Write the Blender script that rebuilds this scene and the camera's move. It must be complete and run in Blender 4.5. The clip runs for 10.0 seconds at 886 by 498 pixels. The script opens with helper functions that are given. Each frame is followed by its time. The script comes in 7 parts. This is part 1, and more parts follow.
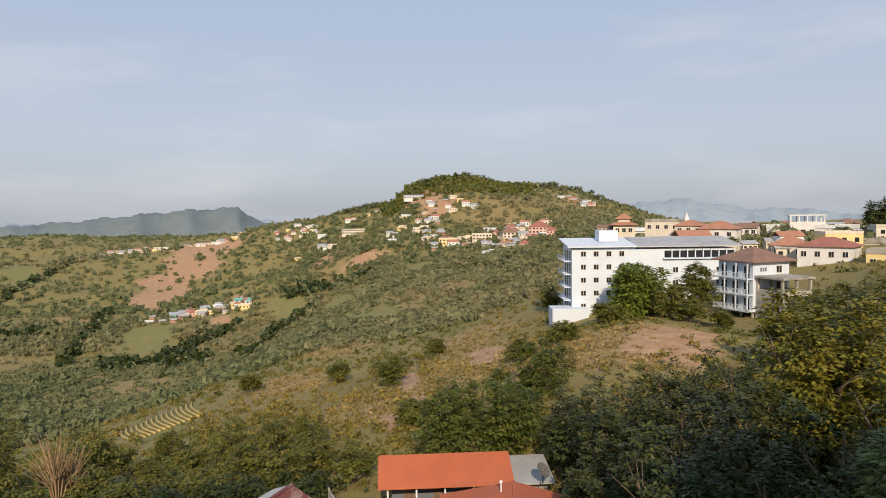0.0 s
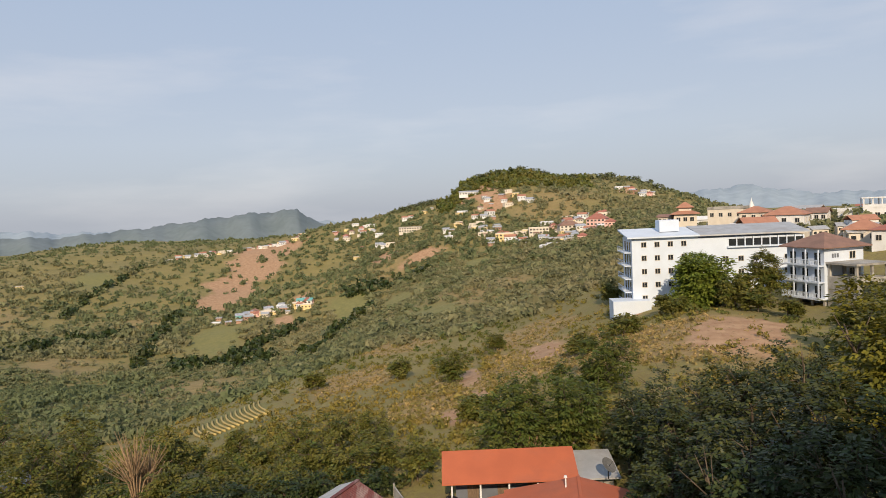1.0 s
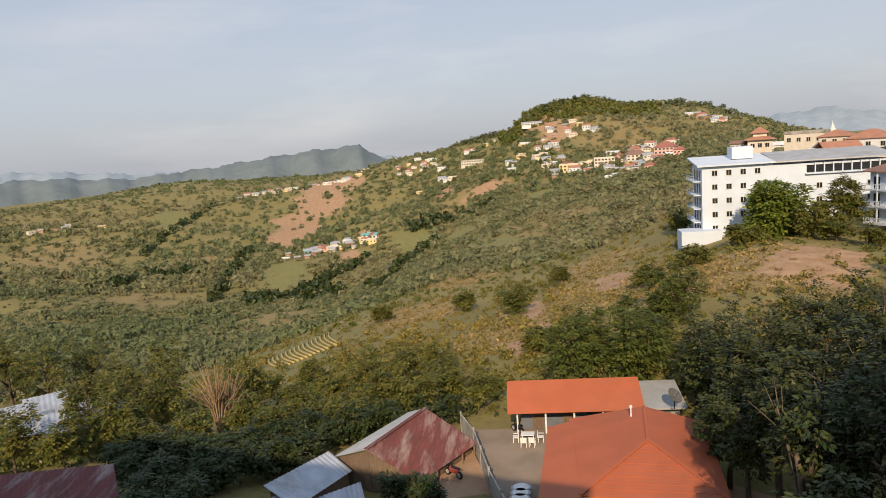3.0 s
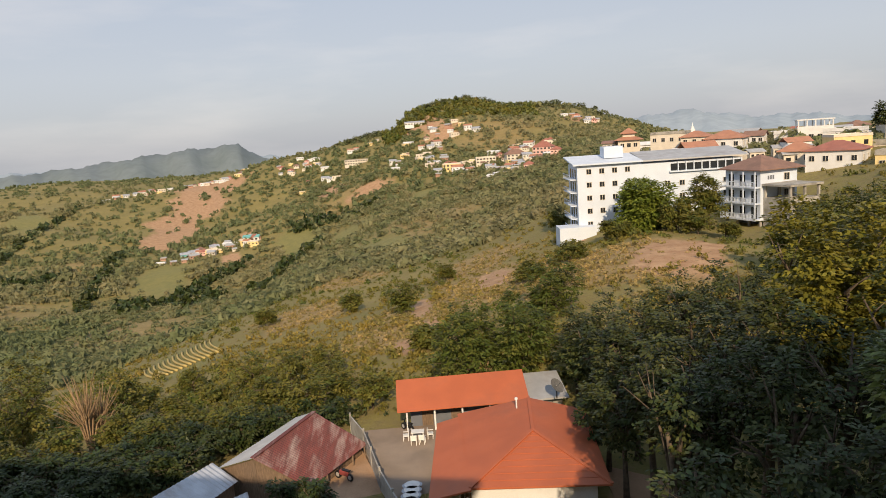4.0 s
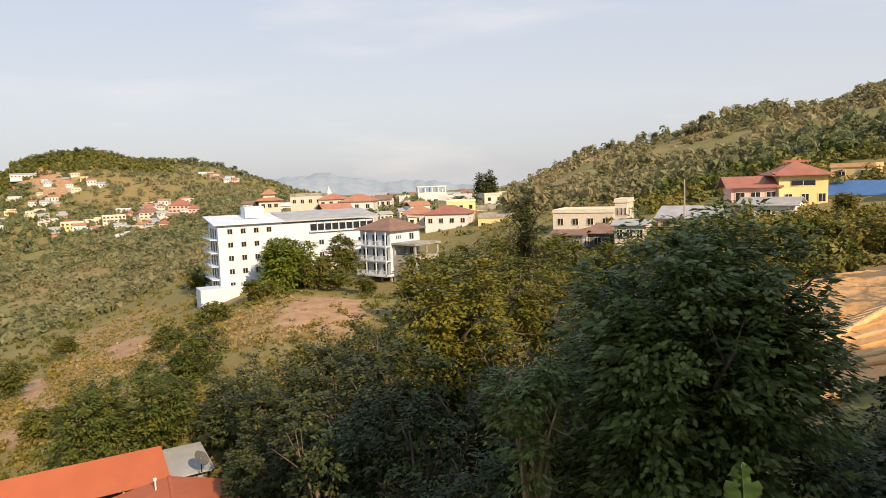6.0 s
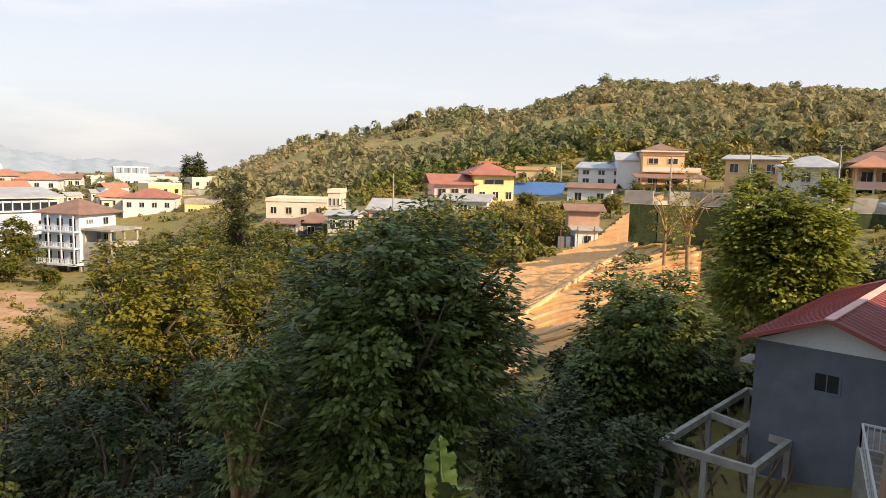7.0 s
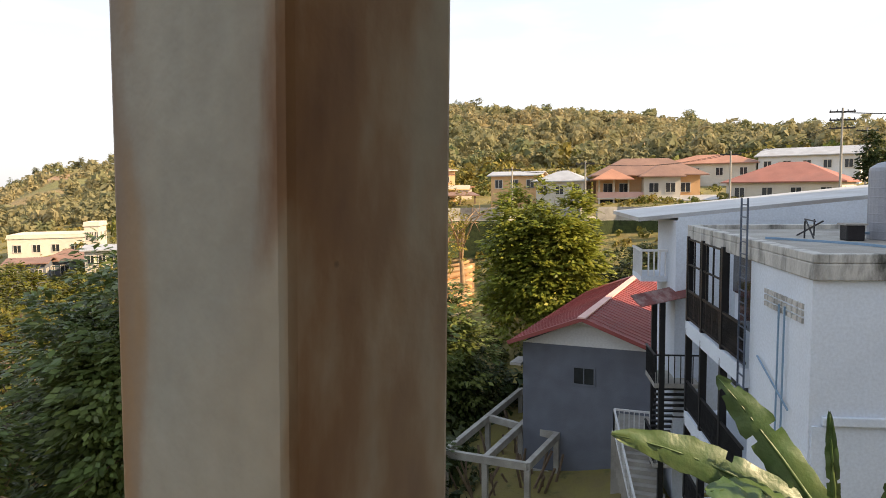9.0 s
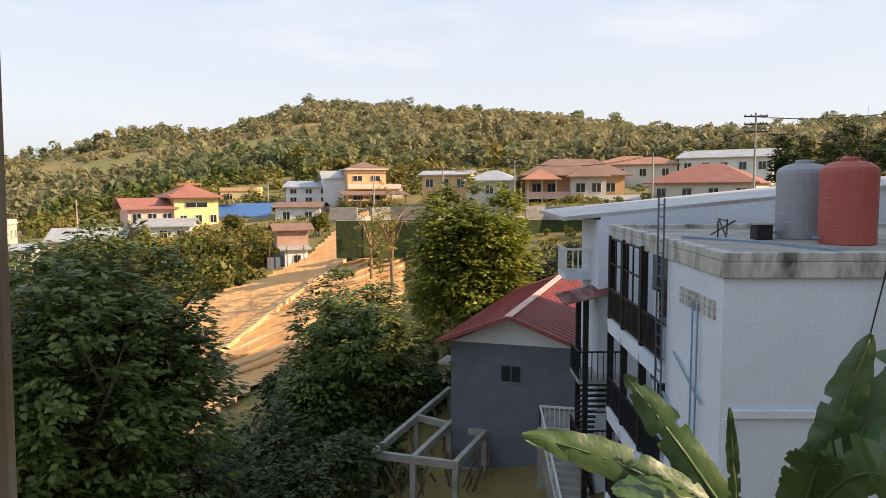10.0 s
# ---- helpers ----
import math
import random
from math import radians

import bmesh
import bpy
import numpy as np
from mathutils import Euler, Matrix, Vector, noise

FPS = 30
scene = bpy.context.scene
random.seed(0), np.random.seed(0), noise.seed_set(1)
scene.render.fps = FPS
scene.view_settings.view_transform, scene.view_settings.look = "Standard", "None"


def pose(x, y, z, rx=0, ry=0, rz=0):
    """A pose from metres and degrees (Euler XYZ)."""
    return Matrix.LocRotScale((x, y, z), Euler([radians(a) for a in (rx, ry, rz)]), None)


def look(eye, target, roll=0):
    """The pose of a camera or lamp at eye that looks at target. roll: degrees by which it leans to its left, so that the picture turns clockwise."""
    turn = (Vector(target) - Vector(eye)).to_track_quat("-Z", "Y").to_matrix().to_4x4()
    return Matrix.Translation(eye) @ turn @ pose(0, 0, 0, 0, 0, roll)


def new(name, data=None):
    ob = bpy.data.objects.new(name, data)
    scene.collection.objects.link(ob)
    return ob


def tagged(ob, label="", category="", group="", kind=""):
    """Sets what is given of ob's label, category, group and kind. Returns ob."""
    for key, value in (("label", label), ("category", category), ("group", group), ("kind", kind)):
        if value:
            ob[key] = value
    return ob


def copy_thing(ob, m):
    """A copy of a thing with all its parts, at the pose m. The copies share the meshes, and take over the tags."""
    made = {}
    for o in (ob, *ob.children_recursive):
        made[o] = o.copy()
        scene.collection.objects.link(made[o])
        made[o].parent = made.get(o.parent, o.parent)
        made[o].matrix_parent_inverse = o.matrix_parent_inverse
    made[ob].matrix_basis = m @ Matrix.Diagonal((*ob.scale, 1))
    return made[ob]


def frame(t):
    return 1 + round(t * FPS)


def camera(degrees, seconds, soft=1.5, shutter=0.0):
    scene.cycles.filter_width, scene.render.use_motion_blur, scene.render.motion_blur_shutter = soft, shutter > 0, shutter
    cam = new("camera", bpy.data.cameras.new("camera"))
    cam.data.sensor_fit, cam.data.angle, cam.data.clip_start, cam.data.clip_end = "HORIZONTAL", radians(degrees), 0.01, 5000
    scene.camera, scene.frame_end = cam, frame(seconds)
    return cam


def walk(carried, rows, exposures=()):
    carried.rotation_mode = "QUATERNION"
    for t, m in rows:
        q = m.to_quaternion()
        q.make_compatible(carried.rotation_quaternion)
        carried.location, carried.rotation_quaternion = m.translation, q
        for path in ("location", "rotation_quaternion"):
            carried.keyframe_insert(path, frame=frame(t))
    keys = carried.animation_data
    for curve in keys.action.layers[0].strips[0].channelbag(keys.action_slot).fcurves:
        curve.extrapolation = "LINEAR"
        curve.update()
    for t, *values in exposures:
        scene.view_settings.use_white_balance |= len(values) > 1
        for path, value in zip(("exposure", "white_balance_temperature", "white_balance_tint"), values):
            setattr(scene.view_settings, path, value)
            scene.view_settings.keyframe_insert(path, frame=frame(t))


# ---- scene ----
cam = camera(64.54, 10.0, soft=0.9)

# seconds, east, north, heading (clockwise from +y), pitch, roll
PATH = [
    (0.0, -0.060, 0.035, -0.26, -3.18, -0.73),
    (0.5, -0.060, 0.035, -2.51, -3.21, -2.28),
    (1.0, -0.060, 0.035, -4.92, -3.37, -2.70),
    (1.5, -0.060, 0.035, -6.68, -3.88, -3.27),
    (2.0, -0.060, 0.035, -7.67, -5.21, -2.73),
    (3.3, -0.060, 0.035, -10.73, -9.59, -4.51),
    (3.5, -0.060, 0.035, -8.39, -10.20, -4.46),
    (4.0, -0.060, 0.035, -1.03, -9.19, -4.01),
    (4.5, -0.060, 0.035, 8.72, -7.81, -3.10),
    (5.0, -0.060, 0.035, 17.62, -6.07, -2.44),
    (5.2, -0.060, 0.035, 19.42, -5.64, -2.40),
    (6.3, -0.060, 0.035, 35.15, -6.30, -1.15),
    (6.5, -0.060, 0.035, 41.62, -6.59, -0.31),
    (7.0, -0.060, 0.035, 51.19, -6.82, 1.39),
    (7.5, 0.071, -0.071, 46.77, -6.37, 0.22),
    (8.0, 0.157, -0.167, 52.35, -4.95, -2.93),
    (8.5, 0.259, -0.239, 59.35, -4.59, -2.98),
    (9.0, 0.454, -0.262, 68.59, -4.93, -0.67),
    (9.5, 0.538, -0.322, 70.92, -5.33, -1.83),
    (10.0, 0.632, -0.393, 74.14, -5.06, -0.33),
]


def eye_pose(x, y, heading, pitch, roll):
    h, p = radians(heading), radians(pitch)
    d = Vector((math.sin(h) * math.cos(p), math.cos(h) * math.cos(p), math.sin(p)))
    e = Vector((x, y, 0.0))
    return look(e, e + d * 10, roll=roll)


walk(cam, [(t, eye_pose(x, y, h, p, r)) for t, x, y, h, p, r in PATH],
     exposures=[(0, 0.0, 6500, 10), (2, 0.0, 6550, 10), (3.5, 0.05, 6900, 11), (5.2, 0.15, 7100, 11), (6.5, 0.52, 7300, 12), (7.2, 0.66, 7350, 12), (8.0, 0.56, 7400, 12), (9.0, 0.97, 7500, 12), (9.5, 0.8, 7300, 12), (10, 0.66, 7200, 12)])

# ---- light ----
SUN_AZ, SUN_EL = 177.0, 29.0
world = bpy.data.worlds.new("world")
scene.world = world
world.use_nodes = True
wn = world.node_tree
wn.nodes.clear()
w_out = wn.nodes.new("ShaderNodeOutputWorld")
w_bg = wn.nodes.new("ShaderNodeBackground")
w_sky = wn.nodes.new("ShaderNodeTexSky")
w_sky.sky_type = "NISHITA"
w_sky.sun_disc = False
w_sky.sun_elevation = radians(SUN_EL)
w_sky.sun_rotation = radians(SUN_AZ)
w_sky.altitude = 1200
w_sky.air_density, w_sky.dust_density, w_sky.ozone_density = 1.0, 4.0, 1.5
w_bg.inputs["Strength"].default_value = 1.0
# hazy air: the clear sky paled by an even veil, densest low down, with thin high cloud
w_tc = wn.nodes.new("ShaderNodeTexCoord")
w_sep = wn.nodes.new("ShaderNodeSeparateXYZ")
w_ramp = wn.nodes.new("ShaderNodeValToRGB")
w_ramp.color_ramp.elements[0].position, w_ramp.color_ramp.elements[0].color = 0.0, (0.50, 0.53, 0.60, 1)
w_ramp.color_ramp.elements[1].position, w_ramp.color_ramp.elements[1].color = 0.45, (0.42, 0.55, 0.76, 1)
w_mid = w_ramp.color_ramp.elements.new(0.10)
w_mid.color = (0.56, 0.61, 0.70, 1)
w_map = wn.nodes.new("ShaderNodeMapping")
w_map.inputs["Scale"].default_value = (1.2, 1.2, 6.0)
w_noise = wn.nodes.new("ShaderNodeTexNoise")
w_noise.inputs["Scale"].default_value, w_noise.inputs["Detail"].default_value, w_noise.inputs["Roughness"].default_value = 2.2, 7, 0.55
w_cl = wn.nodes.new("ShaderNodeMapRange")
w_cl.inputs[1].default_value, w_cl.inputs[2].default_value, w_cl.inputs[4].default_value = 0.5, 0.78, 0.55
w_cmix = wn.nodes.new("ShaderNodeMix")
w_cmix.data_type = "RGBA"
w_cmix.inputs[7].default_value = (0.80, 0.79, 0.82, 1)
w_scale = wn.nodes.new("ShaderNodeVectorMath")
w_scale.operation = "SCALE"
w_scale.inputs["Scale"].default_value = 0.10
w_mix = wn.nodes.new("ShaderNodeMix")
w_mix.data_type = "RGBA"
w_mix.inputs[0].default_value = 0.8
for a, b in ((w_tc.outputs["Generated"], w_sep.inputs[0]), (w_sep.outputs["Z"], w_ramp.inputs[0]), (w_tc.outputs["Generated"], w_map.inputs[0]), (w_map.outputs[0], w_noise.inputs["Vector"]),
             (w_noise.outputs[0], w_cl.inputs[0]), (w_cl.outputs[0], w_cmix.inputs[0]), (w_ramp.outputs[0], w_cmix.inputs[6]), (w_sky.outputs[0], w_scale.inputs[0]),
             (w_scale.outputs[0], w_mix.inputs[6]), (w_cmix.outputs[2], w_mix.inputs[7]), (w_mix.outputs[2], w_bg.inputs[0]), (w_bg.outputs[0], w_out.inputs[0])):
    wn.links.new(a, b)

sun_data = bpy.data.lights.new("sun", "SUN")
sun_data.energy, sun_data.angle, sun_data.color = 4.8, radians(0.6), (1.0, 0.80, 0.56)
sun = new("sun", sun_data)
_a, _e = radians(SUN_AZ), radians(SUN_EL)
sun.matrix_world = look((math.sin(_a) * math.cos(_e) * 300, math.cos(_a) * math.cos(_e) * 300, math.sin(_e) * 300), (0, 0, 0))


# ---- materials ----
def mat(name, c1, c2=None, scale=2.0, rough=0.8, metal=0.0, bump=0.2, fine=30.0, stain=None, stain_amt=0.35, island=0.0, stretch=(1, 1, 1), obj_random=0.0):
    """Two scales of variation (grain and stains) over a base colour, with a fine relief."""
    m = bpy.data.materials.new(name)
    m.use_nodes = True
    nt = m.node_tree
    nd, ln = nt.nodes, nt.links
    bs = nd["Principled BSDF"]
    c2 = c2 or tuple(v * 0.75 for v in c1)
    tc = nd.new("ShaderNodeTexCoord")
    mp = nd.new("ShaderNodeMapping")
    mp.inputs["Scale"].default_value = stretch
    ln.new(tc.outputs["Object"], mp.inputs[0])
    n1 = nd.new("ShaderNodeTexNoise")
    n1.inputs["Scale"].default_value, n1.inputs["Detail"].default_value = scale, 6
    n2 = nd.new("ShaderNodeTexNoise")
    n2.inputs["Scale"].default_value, n2.inputs["Detail"].default_value = fine, 3
    ln.new(mp.outputs[0], n1.inputs["Vector"])
    ln.new(mp.outputs[0], n2.inputs["Vector"])
    rp = nd.new("ShaderNodeValToRGB")
    rp.color_ramp.elements[0].position, rp.color_ramp.elements[1].position = 0.35, 0.68
    rp.color_ramp.elements[0].color, rp.color_ramp.elements[1].color = (*c2, 1), (*c1, 1)
    ln.new(n1.outputs[0], rp.inputs[0])
    col = rp.outputs[0]
    mx = nd.new("ShaderNodeMix")
    mx.data_type, mx.blend_type = "RGBA", "MULTIPLY"
    mx.inputs[0].default_value = 0.5
    g = nd.new("ShaderNodeMapRange")
    g.inputs[3].default_value, g.inputs[4].default_value = 0.6, 1.35
    ln.new(n2.outputs[0], g.inputs[0])
    ln.new(col, mx.inputs[6])
    ln.new(g.outputs[0], mx.inputs[7])
    col = mx.outputs[2]
    if stain:
        n3 = nd.new("ShaderNodeTexNoise")
        n3.inputs["Scale"].default_value, n3.inputs["Detail"].default_value, n3.inputs["Roughness"].default_value = scale * 0.45, 8, 0.65
        ln.new(mp.outputs[0], n3.inputs["Vector"])
        r3 = nd.new("ShaderNodeMapRange")
        r3.inputs[1].default_value, r3.inputs[2].default_value, r3.inputs[4].default_value = 0.5, 0.72, stain_amt * 2
        ln.new(n3.outputs[0], r3.inputs[0])
        m3 = nd.new("ShaderNodeMix")
        m3.data_type = "RGBA"
        m3.inputs[7].default_value = (*stain, 1)
        ln.new(r3.outputs[0], m3.inputs[0])
        ln.new(col, m3.inputs[6])
        col = m3.outputs[2]
    if island or obj_random:
        src = nd.new("ShaderNodeNewGeometry").outputs["Random Per Island"] if island else nd.new("ShaderNodeObjectInfo").outputs["Random"]
        amt = island or obj_random
        mr = nd.new("ShaderNodeMapRange")
        mr.inputs[3].default_value, mr.inputs[4].default_value = 1 - amt, 1 + amt
        ln.new(src, mr.inputs[0])
        m4 = nd.new("ShaderNodeMix")
        m4.data_type, m4.blend_type = "RGBA", "MULTIPLY"
        m4.inputs[0].default_value = 1.0
        ln.new(col, m4.inputs[6])
        ln.new(mr.outputs[0], m4.inputs[7])
        col = m4.outputs[2]
    ln.new(col, bs.inputs["Base Color"])
    bs.inputs["Roughness"].default_value, bs.inputs["Metallic"].default_value = rough, metal
    if bump:
        bp = nd.new("ShaderNodeBump")
        bp.inputs["Strength"].default_value, bp.inputs["Distance"].default_value = bump, 0.05
        ln.new(n2.outputs[0], bp.inputs["Height"])
        ln.new(bp.outputs[0], bs.inputs["Normal"])
    return m


def leaf_mat(name, green, dry, rough=0.55, light=0.25, vary=0.3):
    """Leaves: two hues mixed by each plant's own tint, varied leaf by leaf, a little light passing through."""
    m = bpy.data.materials.new(name)
    m.use_nodes = True
    nt = m.node_tree
    nd, ln = nt.nodes, nt.links
    bs = nd["Principled BSDF"]
    at = nd.new("ShaderNodeAttribute")
    at.attribute_name = "tint"
    mx = nd.new("ShaderNodeMix")
    mx.data_type = "RGBA"
    mx.inputs[6].default_value, mx.inputs[7].default_value = (*green, 1), (*dry, 1)
    ln.new(at.outputs["Fac"], mx.inputs[0])
    geo = nd.new("ShaderNodeNewGeometry")
    mr = nd.new("ShaderNodeMapRange")
    mr.inputs[3].default_value, mr.inputs[4].default_value = 1 - vary, 1 + vary
    ln.new(geo.outputs["Random Per Island"], mr.inputs[0])
    ml = nd.new("ShaderNodeMix")
    ml.data_type, ml.blend_type = "RGBA", "MULTIPLY"
    ml.inputs[0].default_value = 1.0
    ln.new(mx.outputs[2], ml.inputs[6])
    ln.new(mr.outputs[0], ml.inputs[7])
    ln.new(ml.outputs[2], bs.inputs["Base Color"])
    bs.inputs["Roughness"].default_value = rough
    bs.inputs["Specular IOR Level"].default_value = 0.3
    tr = nd.new("ShaderNodeBsdfTranslucent")
    ln.new(ml.outputs[2], tr.inputs[0])
    ms = nd.new("ShaderNodeMixShader")
    ms.inputs[0].default_value = light
    ln.new(bs.outputs[0], ms.inputs[1])
    ln.new(tr.outputs[0], ms.inputs[2])
    ln.new(ms.outputs[0], nd["Material Output"].inputs[0])
    return m


def ground_mat():
    """Hillside soil: scrub green, dry grass and bare earth, by the land's own cover."""
    m = bpy.data.materials.new("hillside_ground")
    m.use_nodes = True
    nt = m.node_tree
    nd, ln = nt.nodes, nt.links
    bs = nd["Principled BSDF"]
    tc = nd.new("ShaderNodeTexCoord")

    def nz(s, d=6, r=0.6):
        n = nd.new("ShaderNodeTexNoise")
        n.inputs["Scale"].default_value, n.inputs["Detail"].default_value, n.inputs["Roughness"].default_value = s, d, r
        ln.new(tc.outputs["Object"], n.inputs["Vector"])
        return n.outputs[0]

    def mix(f, a, b):
        x = nd.new("ShaderNodeMix")
        x.data_type = "RGBA"
        ln.new(f, x.inputs[0])
        for s, v in ((6, a), (7, b)):
            if isinstance(v, tuple):
                x.inputs[s].default_value = (*v, 1)
            else:
                ln.new(v, x.inputs[s])
        return x.outputs[2]

    def ramp(v, lo, hi):
        x = nd.new("ShaderNodeMapRange")
        x.inputs[1].default_value, x.inputs[2].default_value = lo, hi
        ln.new(v, x.inputs[0])
        return x.outputs[0]

    def att(nm):
        a = nd.new("ShaderNodeAttribute")
        a.attribute_name = nm
        return a.outputs["Fac"]

    green = mix(ramp(nz(0.05), 0.35, 0.65), (0.16, 0.145, 0.038), (0.25, 0.205, 0.06))
    green = mix(ramp(nz(0.6, 8, 0.7), 0.42, 0.62), green, (0.20, 0.155, 0.06))
    dry = mix(ramp(nz(0.35, 8, 0.7), 0.35, 0.65), (0.22, 0.15, 0.06), (0.34, 0.24, 0.10))
    earth = mix(ramp(nz(0.3, 8, 0.7), 0.35, 0.65), (0.31, 0.17, 0.09), (0.46, 0.295, 0.17))
    rough_edge = nz(0.12, 8, 0.7)

    def edged(nm):
        s = nd.new("ShaderNodeMath")
        s.operation = "ADD"
        ln.new(att(nm), s.inputs[0])
        ln.new(rough_edge, s.inputs[1])
        return ramp(s.outputs[0], 0.75, 1.25)

    col = mix(edged("dry"), green, dry)
    grass = mix(ramp(nz(0.25, 8, 0.7), 0.35, 0.65), (0.155, 0.15, 0.045), (0.22, 0.195, 0.06))
    col = mix(edged("meadow"), col, grass)
    col = mix(edged("earth"), col, earth)
    col = mix(ramp(nz(1.1, 4, 0.6), 0.60, 0.74), col, (0.085, 0.09, 0.03))
    ln.new(col, bs.inputs["Base Color"])
    bs.inputs["Roughness"].default_value = 0.95
    bp = nd.new("ShaderNodeBump")
    bp.inputs["Strength"].default_value, bp.inputs["Distance"].default_value = 0.6, 0.3
    ln.new(nz(2.0, 8, 0.7), bp.inputs["Height"])
    ln.new(bp.outputs[0], bs.inputs["Normal"])
    return m


M_GROUND = ground_mat()
# leaf colours paled and their variation narrowed to carry the distance haze
M_LEAF_FAR_HAZED = leaf_mat("hazed_woodland_leaves", (0.17, 0.20, 0.095), (0.34, 0.29, 0.16), 0.9, 0.45, 0.2)
M_LEAF = leaf_mat("tree_leaves", (0.085, 0.115, 0.022), (0.27, 0.20, 0.045), 0.55, 0.3)
# dark leaves, their colour lowered further to carry the ravine's shade
M_LEAF_DARK = leaf_mat("dark_and_shade_toned_leaves", (0.032, 0.053, 0.015), (0.12, 0.11, 0.027), 0.5, 0.18, 0.35)
M_LEAF_MID = leaf_mat("broad_green_leaves", (0.108, 0.15, 0.045), (0.23, 0.235, 0.06), 0.4, 0.3, 0.4)
M_LEAF_FRESH = leaf_mat("fresh_green_leaves", (0.155, 0.20, 0.032), (0.32, 0.30, 0.05), 0.45, 0.35, 0.3)
M_LEAF_YELLOW = leaf_mat("yellow_green_leaves", (0.10, 0.12, 0.018), (0.24, 0.20, 0.03), 0.45, 0.3)
M_BARK = mat("bark", (0.16, 0.12, 0.08), (0.07, 0.05, 0.035), 3, 0.95, bump=0.8, fine=14)
M_BARE = mat("dry_twigs", (0.36, 0.25, 0.14), (0.22, 0.14, 0.08), 3, 0.95)
M_WHITE = mat("white_painted_render", (0.70, 0.705, 0.71), (0.61, 0.61, 0.61), 0.5, 0.75, bump=0.1, fine=12, stain=(0.42, 0.40, 0.36), stain_amt=0.18)
M_CREAM = mat("cream_painted_render", (0.66, 0.60, 0.51), (0.58, 0.52, 0.44), 0.5, 0.8, bump=0.1, stain=(0.40, 0.33, 0.25), stain_amt=0.2)
M_YELLOW = mat("yellow_painted_render", (0.78, 0.61, 0.30), (0.70, 0.53, 0.25), 0.5, 0.8, bump=0.1, stain=(0.40, 0.30, 0.18), stain_amt=0.15)
M_ORANGE = mat("orange_painted_render", (0.74, 0.46, 0.24), (0.66, 0.39, 0.20), 0.5, 0.8, bump=0.1, stain=(0.45, 0.28, 0.15), stain_amt=0.15)
M_PINK = mat("pink_painted_render", (0.75, 0.48, 0.42), (0.66, 0.40, 0.35), 0.5, 0.8, bump=0.1)
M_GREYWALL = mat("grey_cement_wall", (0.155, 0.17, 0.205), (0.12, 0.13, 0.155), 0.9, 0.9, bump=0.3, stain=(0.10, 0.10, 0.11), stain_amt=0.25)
M_CONC = mat("weathered_concrete", (0.42, 0.40, 0.36), (0.30, 0.28, 0.25), 0.8, 0.9, bump=0.4, stain=(0.10, 0.095, 0.085), stain_amt=0.4)
M_DULLRED = mat("faded_red_roof_tile", (0.36, 0.14, 0.10), (0.28, 0.11, 0.08), 0.6, 0.7, bump=0.15, stain=(0.22, 0.12, 0.10), stain_amt=0.25)
M_TILE_RED = mat("red_roof_sheet", (0.30, 0.06, 0.055), (0.24, 0.05, 0.045), 0.6, 0.6, bump=0.15, stain=(0.22, 0.10, 0.08), stain_amt=0.2)
M_TILE_ORANGE = mat("orange_roof_tile", (0.46, 0.12, 0.047), (0.39, 0.10, 0.04), 0.4, 0.65, bump=0.15, stain=(0.25, 0.085, 0.05), stain_amt=0.3)
M_TILE_BROWN = mat("brown_roof_tile", (0.26, 0.15, 0.11), (0.19, 0.11, 0.085), 0.6, 0.75, bump=0.2, stain=(0.12, 0.08, 0.06), stain_amt=0.2)
M_TERRA = mat("terracotta_roof", (0.42, 0.20, 0.125), (0.33, 0.155, 0.10), 0.5, 0.75, bump=0.2, stain=(0.30, 0.17, 0.12), stain_amt=0.25)
M_ZINC = mat("grey_zinc_sheet", (0.50, 0.50, 0.50), (0.40, 0.40, 0.40), 0.7, 0.5, 0.3, bump=0.1, stain=(0.25, 0.20, 0.16), stain_amt=0.25)
M_ZINC_W = mat("pale_zinc_sheet", (0.50, 0.53, 0.58), (0.38, 0.40, 0.44), 0.9, 0.5, 0.3, bump=0.1, stain=(0.24, 0.19, 0.15), stain_amt=0.4)
M_BLUE = mat("blue_roof_sheet", (0.06, 0.16, 0.38), (0.05, 0.13, 0.32), 0.7, 0.5, bump=0.1)
M_WINDOW = mat("dark_window_glass", (0.03, 0.035, 0.04), (0.02, 0.022, 0.025), 2, 0.12, bump=0.0)
M_DARK = mat("dark_metal", (0.03, 0.03, 0.033), (0.02, 0.02, 0.022), 3, 0.5, 0.5)
M_WOOD = mat("weathered_wood", (0.22, 0.15, 0.10), (0.13, 0.09, 0.06), 2.5, 0.9, bump=0.5, stretch=(6, 6, 1))
M_EARTH = mat("bare_orange_earth", (0.74, 0.40, 0.165), (0.60, 0.31, 0.12), 0.7, 0.95, bump=0.6, fine=6, stain=(0.56, 0.38, 0.22), stain_amt=0.3)
M_YARD = mat("trodden_yard_earth", (0.40, 0.25, 0.15), (0.31, 0.19, 0.11), 0.5, 0.95, bump=0.3, fine=8)
M_PAVE = mat("yard_concrete", (0.31, 0.235, 0.175), (0.23, 0.175, 0.13), 0.4, 0.9, bump=0.3, stain=(0.22, 0.19, 0.16), stain_amt=0.25)


# ---- building helpers ----
def az_xy(az, r):
    a = radians(az)
    return r * math.sin(a), r * math.cos(a)


